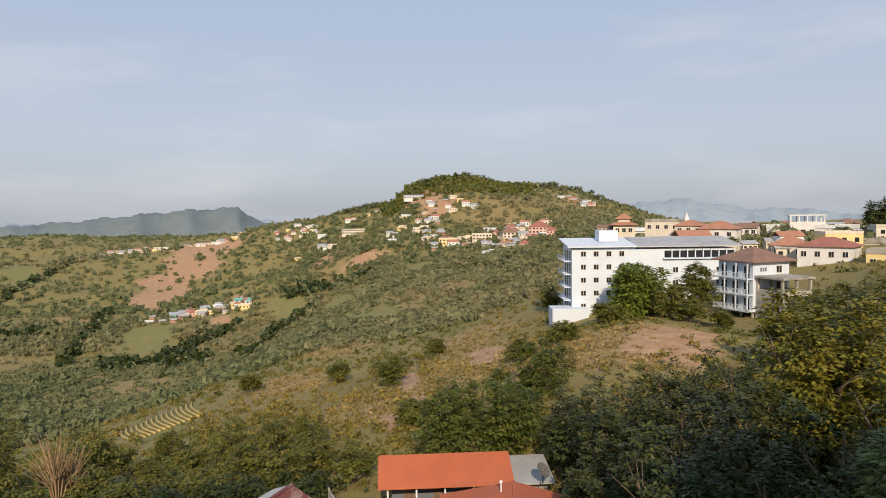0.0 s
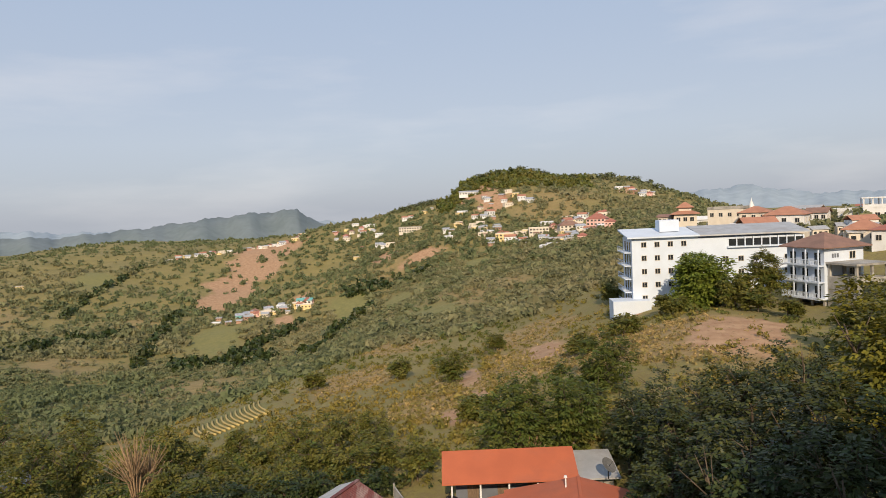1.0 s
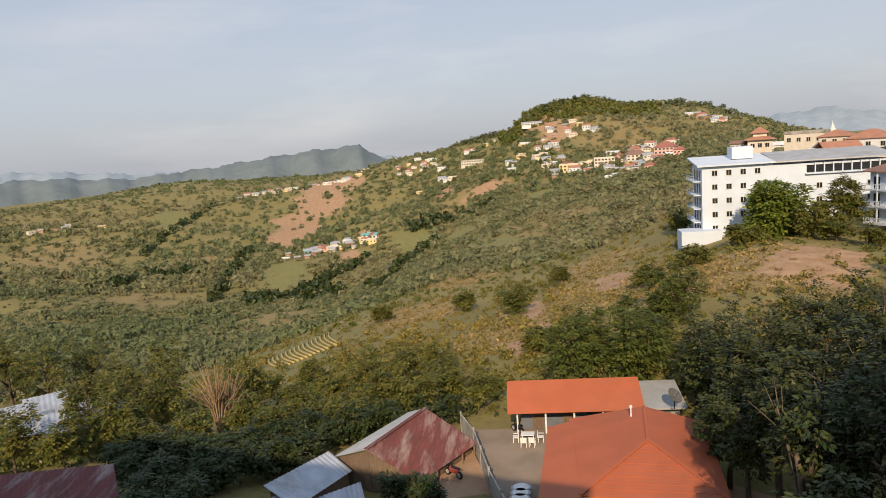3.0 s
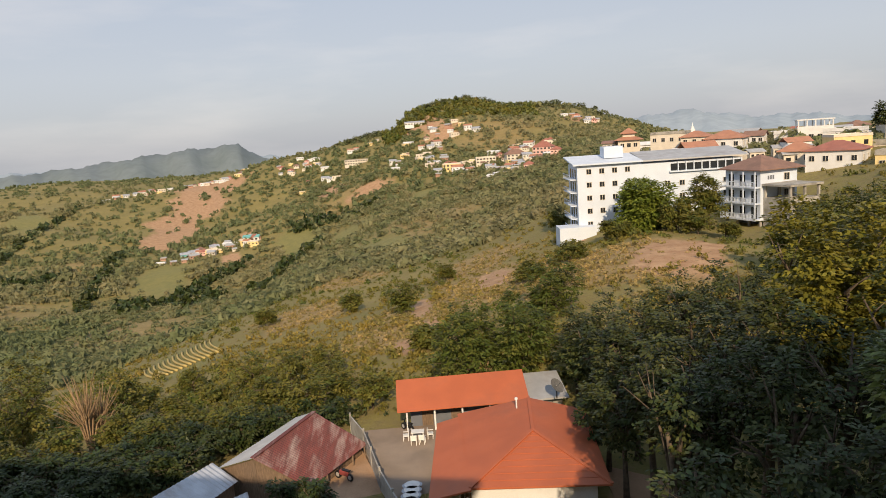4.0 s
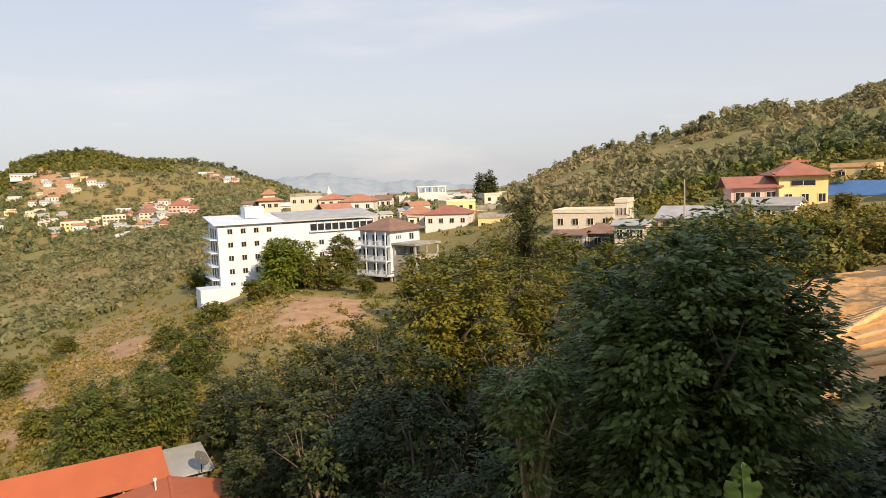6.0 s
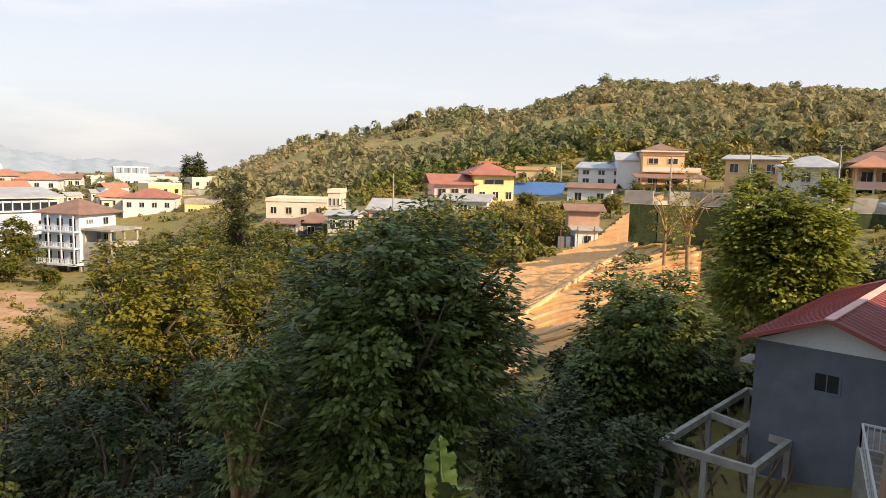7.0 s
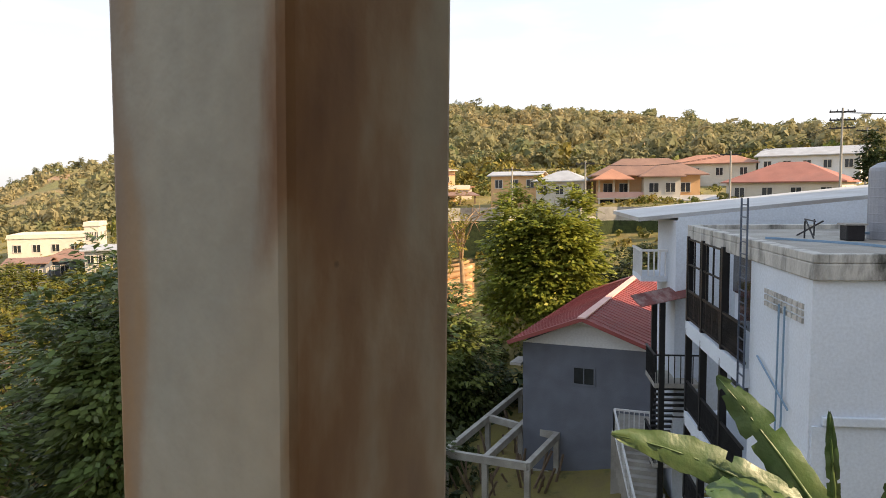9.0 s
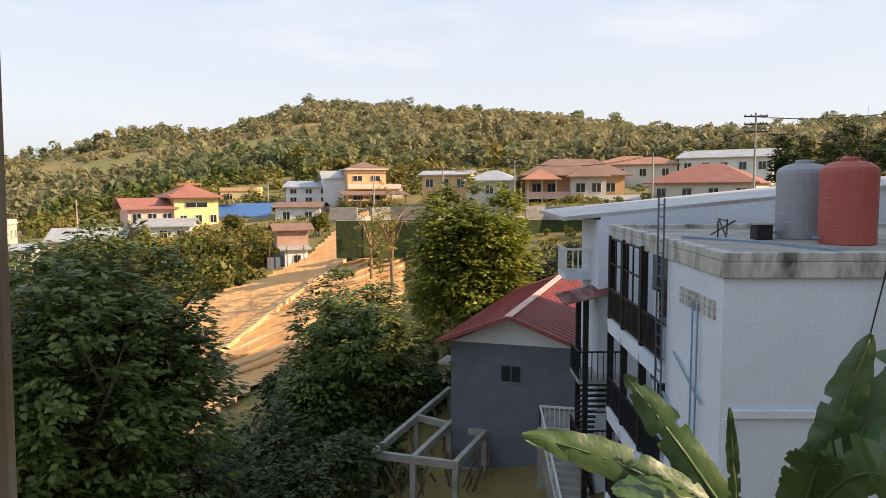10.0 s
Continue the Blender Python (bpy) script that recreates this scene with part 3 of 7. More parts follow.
CLEARINGS = ((1, 50, 13), (4, 48, 13), (-4, 52, 9), (0, 57, 9), (-13, 52, 9), (-17, 50, 7), (-23, 49, 8), (-27, 48, 6), (-9, 48, 6), (-40, 49, 8), (-9, 52, 6), (-10, 45, 5),
             (14, 152, 14), (18, 150, 14), (23, 137, 13), (12, 150, 8), (80, 34, 5), (96, 20, 14), (100, 30, 14), (90, 22, 9), (62, 80, 5), (64, 90, 6), (61, 66, 9), (58, 60, 9), (66, 98, 8), (55, 58, 7))


def woods(name, n, az0, az1, r0, r1, s0, s1, leaves, leaf, label, keep=0.5, seed=1, dryness=0.35, material=None, power=1.0, flat=1.0, gaps=60.0):
    g = np.random.default_rng(seed)
    az, r, x, y = sow(g, n, az0, az1, r0, r1, power)
    dry, earth = cover(x, y)
    thick = wave(x, y, gaps, seed * 1.7) * 0.5 + 0.5
    ok = (g.uniform(size=n) < np.clip(thick * 1.3, np.where((r > 200) & (az < 36), 0.5, 0.15), 1) * (1 - np.where(r > 160, 0.92, 0.75) * dry) * (1 - 0.85 * earth) * (1 - meadow(x, y))) & clear_of(x, y, CLEARINGS) & ~((az > 53.5) & (az < 71.5) & (r > 44) & (r < np.interp(az, [54, 60, 63.5, 66.5, 68.4], [73, 77, 83, 98, 106]))) & ~((az > 14) & (az < 34) & (r > 150) & (r < 260) & (g.uniform(size=n) < 0.4)) & ~((az > 44) & (az < 104) & (r > 92) & (r < 128) & (g.uniform(size=n) < 0.6))
    az, r, x, y = az[ok], r[ok], x[ok], y[ok]
    size = g.uniform(s0, s1, len(x)) * (0.7 + 0.6 * g.uniform(size=len(x)) ** 2)
    tint = np.clip(dryness + 0.5 * wave(x, y, gaps * 1.6, seed + 5) + g.normal(size=len(x)) * np.where(r > 180, 0.13, 0.22) + 0.4 * dry[ok], 0, 1)
    pts = np.stack([x, y, land(x, y)], -1)
    return scatter(name, pts, size, tint, material or M_LEAF_FAR_HAZED, label, "woodland", leaves, leaf, seed=seed, flat=flat)


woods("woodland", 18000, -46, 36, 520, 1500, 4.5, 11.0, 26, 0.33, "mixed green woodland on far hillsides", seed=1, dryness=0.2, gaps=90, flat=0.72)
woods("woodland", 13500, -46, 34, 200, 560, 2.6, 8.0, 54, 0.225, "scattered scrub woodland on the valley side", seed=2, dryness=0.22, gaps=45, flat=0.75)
# the high dryness pales this hill's leaf colour in place of haze
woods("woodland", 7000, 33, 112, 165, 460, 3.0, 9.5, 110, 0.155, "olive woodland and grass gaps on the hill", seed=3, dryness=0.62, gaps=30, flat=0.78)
woods("woodland", 1000, 44, 106, 118, 185, 2.5, 6.0, 110, 0.18, "leafy trees behind the hillside houses", seed=9, dryness=0.4, material=M_LEAF, gaps=14, flat=0.9)
woods("scrub", 10000, -46, 34, 66, 225, 0.5, 2.4, 40, 0.21, "olive scrub and bushes on the slope", seed=4, dryness=0.5, material=M_LEAF, gaps=14, flat=0.8)
woods("scrub", 3800, 30, 112, 50, 180, 0.7, 2.4, 60, 0.18, "green bushes between the houses", seed=5, dryness=0.5, material=M_LEAF, gaps=20, flat=0.8)
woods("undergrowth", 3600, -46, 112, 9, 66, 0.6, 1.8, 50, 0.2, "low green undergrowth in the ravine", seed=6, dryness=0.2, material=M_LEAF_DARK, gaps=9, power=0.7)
woods("scrub", 1500, 41, 62, 60, 104, 1.4, 3.6, 90, 0.15, "leafy shrubs below the hillside houses", seed=12, dryness=0.45, material=M_LEAF, gaps=7, flat=0.85)
woods("woodland", 2200, -5, 7, 850, 1010, 7, 14, 50, 0.26, "dark wood on the far hilltop", seed=14, dryness=0.12, material=M_LEAF, gaps=200, flat=0.75)
woods("woodland", 2600, -13, 14, 400, 860, 3.5, 8, 44, 0.26, "green trees among the village houses", seed=15, dryness=0.2, gaps=160, flat=0.85)
woods("woodland", 1500, 55, 86, 290, 425, 4.5, 9.5, 70, 0.22, "green trees along the hill crest", seed=16, dryness=0.35, gaps=150, flat=0.85)


def tree_belts():
    """Dark lines of trees in the folds between the fields."""
    g = np.random.default_rng(31)
    pts = []
    for a0, r0, a1, r1, n in ((-29.2, 480, -25.8, 670, 120), (-22.5, 455, -16.5, 540, 90), (-27, 430, -19, 430, 80), (-34, 690, -28, 960, 70), (-17, 380, -11, 520, 80), (-13, 600, -6, 560, 70), (-38, 560, -30, 600, 90)):
        s = g.uniform(0, 1, n)
        az, r = a0 + (a1 - a0) * s, r0 + (r1 - r0) * s + g.normal(size=n) * 7
        x, y = r * np.sin(np.radians(az)), r * np.cos(np.radians(az))
        pts.append(np.stack([x, y, land(x, y)], -1))
    pts = np.concatenate(pts)
    n = len(pts)
    scatter("woodland", pts, g.uniform(5, 11, n), np.clip(g.normal(size=n) * 0.15 + 0.1, 0, 1), M_LEAF_DARK, "dark belt of trees in the valley folds", "woodland", 30, 0.3, seed=32, flat=0.85)


tree_belts()
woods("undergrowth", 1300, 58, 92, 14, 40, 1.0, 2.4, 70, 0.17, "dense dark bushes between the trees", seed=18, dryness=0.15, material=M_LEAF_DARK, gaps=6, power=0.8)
woods("scrub", 500, 47, 61, 72, 102, 2.0, 4.2, 110, 0.13, "leafy green bushes above the bare slope", seed=19, dryness=0.4, material=M_LEAF, gaps=9)


def dry_grass():
    g = np.random.default_rng(7)
    az, r, x, y = sow(g, 17000, -24, 26, 72, 230)
    dry, earth = cover(x, y)
    ok = (dry * (1 - 0.85 * earth) > g.uniform(size=len(x)) * 0.9 + 0.1) & clear_of(x, y, CLEARINGS)
    x, y = x[ok], y[ok]
    size = g.uniform(0.35, 1.1, len(x))
    tint = np.clip(0.40 + 0.4 * wave(x, y, 14, 3) + g.normal(size=len(x)) * 0.3, 0, 1)
    scatter("dry_grass", np.stack([x, y, land(x, y)], -1), size, tint, M_DRYGRASS, "dry yellow grass tufts on the slope", "grass", 10, 0.46, seed=8, flat=0.8)


M_DRYGRASS = leaf_mat("dry_grass_blades", (0.19, 0.17, 0.055), (0.42, 0.30, 0.13), 0.8, 0.3)
dry_grass()


# ---- houses ----
M_TERRAWALL = mat("faded_brick_wall", (0.45, 0.27, 0.19), (0.36, 0.22, 0.16), 0.8, 0.9, bump=0.2)


def roof_bm(kind, w, d, z, h, over, thick=0.14, along="x"):
    bm = bmesh.new()
    X, Y = w / 2 + over, d / 2 + over
    if kind == "flat":
        box(bm, -w / 2 - 0.15, w / 2 + 0.15, -d / 2 - 0.15, d / 2 + 0.15, z, z + 0.22)
        for s in (-1, 1):
            box(bm, s * (w / 2) - 0.08, s * (w / 2) + 0.08, -d / 2 - 0.08, d / 2 + 0.08, z + 0.22, z + 0.22 + max(h, 0.3))
            box(bm, -w / 2 + 0.08, w / 2 - 0.08, s * (d / 2) - 0.08, s * (d / 2) + 0.08, z + 0.22, z + 0.22 + max(h, 0.3))
        return bm
    if kind == "hip":
        k = min(X, Y) * 0.98
        rx, ry = (X - k, 0) if X >= Y else (0, Y - k)
        top = [(-rx, -ry, z + h), (rx, ry, z + h)]
        e = [(-X, -Y, z), (X, -Y, z), (X, Y, z), (-X, Y, z)]
        if X >= Y:
            fs = [(e[0], e[1], top[1], top[0]), (e[1], e[2], top[1]), (e[2], e[3], top[0], top[1]), (e[3], e[0], top[0])]
        else:
            fs = [(e[0], e[1], top[0]), (e[1], e[2], top[1], top[0]), (e[2], e[3], top[1]), (e[3], e[0], top[0], top[1])]
    elif kind == "shed":
        e = [(-X, -Y, z), (X, -Y, z), (X, Y, z + h), (-X, Y, z + h)]
        fs = [tuple(e)]
    elif along == "x":
        fs = [((-X, -Y, z), (X, -Y, z), (X, 0, z + h), (-X, 0, z + h)), ((-X, 0, z + h), (X, 0, z + h), (X, Y, z), (-X, Y, z))]
    else:
        fs = [((-X, -Y, z), (0, -Y, z + h), (0, Y, z + h), (-X, Y, z)), ((0, -Y, z + h), (X, -Y, z), (X, Y, z), (0, Y, z + h))]
    for f in fs:
        lo = [bm.verts.new(p) for p in f]
        hi = [bm.verts.new((p[0], p[1], p[2] + thick)) for p in f]
        bm.faces.new(lo[::-1])
        bm.faces.new(hi)
        for i in range(len(f)):
            j = (i + 1) % len(f)
            bm.faces.new((lo[i], lo[j], hi[j], hi[i]))
    bmesh.ops.remove_doubles(bm, verts=bm.verts, dist=0.001)
    return bm


WINDOW_MESHES = {}


def window_meshes(w, h):
    key = (round(w, 2), round(h, 2))
    if key not in WINDOW_MESHES:
        fr = bmesh.new()
        for x0, x1, z0, z1 in ((-w / 2 - 0.07, -w / 2, -h / 2, h / 2), (w / 2, w / 2 + 0.07, -h / 2, h / 2), (-0.03, 0.03, -h / 2, h / 2), (-w / 2 - 0.07, w / 2 + 0.07, h / 2, h / 2 + 0.07), (-w / 2 - 0.12, w / 2 + 0.12, -h / 2 - 0.08, -h / 2)):
            box(fr, x0, x1, -0.09, 0.03, z0, z1)
        WINDOW_MESHES[key] = (mesh_of("window", fr, M_FRAME), mesh_of("pane", bm_box(-w / 2, w / 2, -0.035, 0.02, -h / 2, h / 2), M_WINDOW))
    return WINDOW_MESHES[key]


M_FRAME = mat("pale_window_frame", (0.62, 0.58, 0.52), (0.52, 0.48, 0.43), 3, 0.6, bump=0)


def add_window(parent, x, y, z, w, h, rz=0.0):
    fr, pn = window_meshes(w, h)
    a = part("window", fr, None, parent)
    a.matrix_local = pose(x, y, z, 0, 0, rz)
    part("pane", pn, None, a, "dark glass pane")
    return a


def house(name, label, az, r, z, w, d, h, roof, rh, wall, roofm, floors=1, cols=3, turn=0.0, over=0.5, win=(1.0, 1.1), category="house", depth_below=3.0, along="x", group=""):
    x, y = az_xy(az, r)
    t = thing(name, label, category, pose(x, y, z, 0, 0, -az - turn), group)
    bm = bm_box(-w / 2, w / 2, -d / 2, d / 2, -depth_below, h)
    if roof == "gable":
        a = [(-w / 2, -d / 2), (-w / 2, d / 2), (-w / 2, 0)] if along == "x" else [(-w / 2, -d / 2), (w / 2, -d / 2), (0, -d / 2)]
        for s in (0, 1):
            sx, sy = (w * s, 0) if along == "x" else (0, d * s)
            fa = [bm.verts.new((a[0][0] + sx, a[0][1] + sy, h)), bm.verts.new((a[1][0] + sx, a[1][1] + sy, h)), bm.verts.new((a[2][0] + sx, a[2][1] + sy, h + rh * 0.95))]
            bm.faces.new(fa)
    part("wall", bm, wall, t)
    part("roof", roof_bm(roof, w, d, h, rh, over, along=along), roofm, t)
    fh = h / floors
    for f in range(floors):
        zc = f * fh + fh * 0.55
        wh = min(win[1], fh * 0.5)
        for c in range(cols):
            xc = -w / 2 + w * (c + 0.5) / cols
            add_window(t, xc, -d / 2, zc, min(win[0], w / cols * 0.55), wh)
        for c in range(2):
            yc = -d / 2 + d * (c + 0.5) / 2
            add_window(t, w / 2, yc, zc, min(win[0], d * 0.25), wh, 90)
            add_window(t, -w / 2, yc, zc, min(win[0], d * 0.25), wh, -90)
    return t


WALL_WORDS = {"white_painted_render": "white", "cream_painted_render": "cream", "yellow_painted_render": "yellow", "orange_painted_render": "orange", "pink_painted_render": "pink", "grey_cement_wall": "grey cement", "faded_brick_wall": "faded brick"}
ROOF_WORDS = {"brown_roof_tile": "brown tiled", "weathered_concrete": "weathered concrete", "terracotta_roof": "terracotta", "red_roof_sheet": "red", "faded_red_roof_tile": "faded red", "grey_zinc_sheet": "grey zinc", "pale_zinc_sheet": "pale zinc", "blue_roof_sheet": "bright blue sheet", "white_painted_render": "white flat", "cream_painted_render": "cream flat", "orange_painted_render": "orange flat"}


def town(az, r, z, w, h, rh, roof, wall, roofm, floors=1, cols=3, turn=12.0):
    d = max(5.0, min(w * 0.8, 9.0))
    words = f"{WALL_WORDS[wall.name]} house with {ROOF_WORDS[roofm.name]} roof on the hillside"
    z = z if h > 2.4 else z - (2.4 - h)
    h = max(h, 2.4)
    return house("house", words, az, r + d * 0.5, z, w * 0.94, d, h, roof, max(rh, 0.3), wall, roofm, floors, cols, turn=turn, group="town houses")


town(12.8, 235, -8.2, 4.3, 1.8, 0.8, "gable", M_CREAM, M_TILE_BROWN, 1)
town(17.3, 225, -8.0, 10.8, 3.6, 0.5, "flat", M_CREAM, M_CONC, 1, 4)
town(19.2, 215, -8.1, 8.0, 2.6, 1.6, "hip", M_CREAM, M_TERRA, 1)
town(21.3, 200, -9.0, 9.9, 3.0, 2.0, "hip", M_WHITE, M_TERRA, 1)
town(23.3, 230, -9.1, 5.7, 2.5, 1.4, "gable", M_WHITE, M_TILE_BROWN, 1)
town(27.5, 230, -10.5, 24.4, 3.9, 0.7, "flat", M_WHITE, M_WHITE, 1, 6)
town(29.4, 235, -11.7, 10.5, 3.3, 1.3, "gable", M_WHITE, M_ZINC, 1)
town(26.1, 180, -12.3, 7.4, 3.1, 2.0, "hip", M_CREAM, M_TERRA, 1)
town(28.6, 172, -12.5, 11.5, 3.5, 1.9, "hip", M_WHITE, M_DULLRED, 1, 4)
town(31.4, 200, -12.1, 8.1, 2.6, 1.1, "flat", M_CREAM, M_CONC, 1)
town(32.4, 165, -13.6, 8.2, 3.7, 0.8, "flat", M_YELLOW, M_CONC, 1)
town(39.7, 125, -10.4, 11.3, 3.4, 0.4, "flat", M_CREAM, M_CREAM, 1, 4)
town(40.7, 104, -10.8, 5.6, 1.9, 1.3, "hip", M_GREYWALL, M_TILE_BROWN, 1)
town(38.3, 100, -11.5, 4.4, 2.8, 0.5, "gable", M_GREYWALL, M_TILE_BROWN, 1)
town(47.9, 108, -8.9, 10.0, 1.7, 1.6, "gable", M_PINK, M_ZINC, 1, 4)
town(53.1, 106, -7.7, 7.6, 2.3, 1.0, "gable", M_WHITE, M_ZINC, 1, 3)
town(57.1, 112, -7.7, 8.1, 1.7, 0.9, "gable", M_TERRAWALL, M_TILE_BROWN, 1, 3)
town(58.2, 116, -6.1, 11.5, 1.5, 2.0, "gable", M_WHITE, M_BLUE, 1, 4)
town(58.5, 135, -2.9, 7.0, 2.3, 0.5, "flat", M_YELLOW, M_ORANGE, 1, 2)
town(63.1, 108, -5.7, 7.1, 2.7, 0.7, "gable", M_WHITE, M_TILE_BROWN, 1, 2)
town(64.0, 118, -2.7, 8.1, 2.7, 1.0, "gable", M_WHITE, M_ZINC_W, 2, 3)
town(75.0, 100, -0.7, 7.2, 2.3, 0.6, "gable", M_ORANGE, M_ZINC, 1, 3)
town(78.6, 95, -1.4, 6.8, 2.1, 1.4, "hip", M_CREAM, M_ZINC, 1, 3)


def brown_villa():
    x, y = az_xy(84.8, 97)
    t = thing("brown_roofed_villa", "two-storey villa with stepped brown hipped roofs", "house", pose(x, y, -2.6, 0, 0, -84.8 + 8), "town houses")
    part("wall", bm_box(-6.4, 6.4, -3, 4, -3, 3.9), M_ORANGE, t)
    part("roof", roof_bm("hip", 13.2, 7.6, 3.9, 2.2, 0.6), M_TILE_BROWN, t)
    part("wing_wall", bm_box(-0.8, 3.6, -5.2, -3.001, -3, 3.7), M_CREAM, t)
    moved = part("wing_roof", roof_bm("hip", 4.6, 5.2, 3.7, 1.5, 0.5), M_TILE_BROWN, t)
    moved.location = (1.4, -2.8, 0)
    moved = part("side_roof", roof_bm("hip", 4.0, 5.0, 3.4, 1.3, 0.5), M_TERRA, t, "terracotta side roof")
    moved.location = (-4.6, -3.4, 0)
    part("balcony", bm_box(-6.4, -0.8, -4.8, -3.0, 1.0, 1.2), M_CREAM, t)
    part("parapet", bm_box(-6.4, -0.8, -4.8, -4.65, 1.2, 1.9), M_PINK, t)
    for k in range(4):
        part("porch_post", bm_box(-6.3 + k * 1.8, -6.1 + k * 1.8, -4.7, -4.5, -3, 3.5), M_CREAM, t)
    # flat dark panels on the wall stand for the shade inside open porches
    part("dark_porch_panel", bm_box(-6.0, -1.0, -3.06, -2.98, -1.2, 0.9), M_WINDOW, t, "flat dark panel for a shaded porch opening")
    part("dark_porch_panel", bm_box(3.8, 6.2, -3.06, -2.98, -1.2, 0.9), M_WINDOW, t, "flat dark panel for a shaded porch opening")
    part("porch_awning", roof_bm("shed", 5.4, 2.6, 0.7, 0.6, 0.2), M_ZINC, t).location = (5.2, -5.4, 0)
    for xx in (-5, -3, 0.4, 2.4, 4.6):
        add_window(t, xx, -5.2 if -0.8 < xx < 3.6 else -3, 2.4, 1.1, 1.1)


brown_villa()
town(89.8, 118, 0.7, 14.9, 2.6, 1.5, "hip", M_CREAM, M_TERRA, 1, 4)
town(95.1, 85, -1.3, 12.3, 1.5, 2.2, "hip", M_CREAM, M_DULLRED, 1, 4)
town(96.5, 115, 1.4, 14.2, 2.7, 1.3, "gable", M_WHITE, M_ZINC, 1, 5)
town(43.2, 95, -9.1, 4.2, 2.0, 0.5, "gable", M_CREAM, M_ZINC, 1)
town(42.5, 112, -7.9, 2.0, 3.1, 0.4, "flat", M_CREAM, M_CREAM, 1)


# ---- hotel on the ridge ----
M_HOTEL = mat("cool_white_paint", (0.60, 0.67, 0.77), (0.54, 0.605, 0.70), 0.3, 0.75, bump=0.08, fine=8, stain=(0.45, 0.45, 0.45), stain_amt=0.12)


def hotel():
    t = thing("hotel", "white five-storey hotel with small dark windows on the ridge", "building", pose(26.0, 145.5, -21.6))
    part("wall", bm_box(0, 13.2, 0, 10.5, -6, 13.4), M_HOTEL, t)
    part("wall", bm_box(13.2, 34, 0.25, 9.5, -6, 13.0), M_HOTEL, t, "white wing of the hotel")
    bm = bmesh.new()
    for x0, x1, z0, z1 in ((-1.0, 13.4, 13.45, 14.7),):
        vs = [bm.verts.new(p) for p in ((x0, -0.9, z0), (x1, -0.9, z0), (x1, 11, z1), (x0, 11, z1), (x0, -0.9, z0 + 0.3), (x1, -0.9, z0 + 0.3), (x1, 11, z1 + 0.3), (x0, 11, z1 + 0.3))]
        for f in ((0, 1, 2, 3), (4, 5, 6, 7), (0, 1, 5, 4), (1, 2, 6, 5), (2, 3, 7, 6), (3, 0, 4, 7)):
            bm.faces.new([vs[i] for i in f])
    part("roof", bm, M_HOTEL, t, "white sheet roof")
    bm = bmesh.new()
    vs = [bm.verts.new(p) for p in ((13.5, -0.6, 13.4), (35, -0.6, 13.4), (35, 10.2, 14.9), (13.5, 10.2, 14.9), (13.5, -0.6, 13.65), (35, -0.6, 13.65), (35, 10.2, 15.15), (13.5, 10.2, 15.15))]
    for f in ((0, 1, 2, 3), (4, 5, 6, 7), (0, 1, 5, 4), (1, 2, 6, 5), (2, 3, 7, 6), (3, 0, 4, 7)):
        bm.faces.new([vs[i] for i in f])
    part("roof", bm, M_ZINC, t, "grey sheet roof of the wing")
    for row in range(5):
        for col in range(4):
            add_window(t, 2.4 + col * 2.65, 0, 12.1 - row * 2.72, 0.95, 1.0)
    for col in range(6):
        add_window(t, 15.6 + col * 3.0, 0.25, 8.6, 1.0, 1.0)
        add_window(t, 15.6 + col * 3.0, 0.25, 5.9, 1.0, 1.0)
    # long glazed gallery under the wing's roof
    for k in range(9):
        x = 19.3 + k * 1.62
        part("gallery_pane", bm_box(x, x + 1.35, 0.1, 0.3, 11.2, 12.6), M_WINDOW, t, "dark gallery glass")
        part("gallery_post", bm_box(x + 1.37, x + 1.58, -0.05, 0.3, 11.0, 13.0), M_HOTEL, t)
    part("gallery_ledge", bm_box(19.0, 34.1, -0.35, 0.25, 10.85, 11.1), M_HOTEL, t)
    # balconies on the end wall
    for f in range(5):
        z = 10.6 - f * 2.72
        part("balcony", bm_box(-1.4, 0, 1.0, 9.4, z - 0.2, z), M_HOTEL, t)
        bm = bm_box(-1.4, -1.32, 1.0, 9.4, z + 0.85, z + 0.95)
        for k in range(8):
            box(bm, -1.39, -1.33, 1.0 + k * 1.18, 1.08 + k * 1.18, z, z + 0.9)
        part("balcony_rail", bm, M_HOTEL, t)
        for k in range(3):
            part("balcony_door", bm_box(-0.03, 0.05, 1.6 + k * 2.7, 2.9 + k * 2.7, z, z + 2.0), M_WINDOW, t, "dark balcony door")
    part("rooftop_hut", bm_box(6.5, 10.5, 4, 8, 14.4, 16.8, 0.05), M_HOTEL, t, "white rooftop hut")
    part("terrace", bm_box(-4.5, 3, -3.0, 2.5, -5, 1.1, 0.06), M_HOTEL, t, "white retaining terrace at the foot")
    return t


hotel()


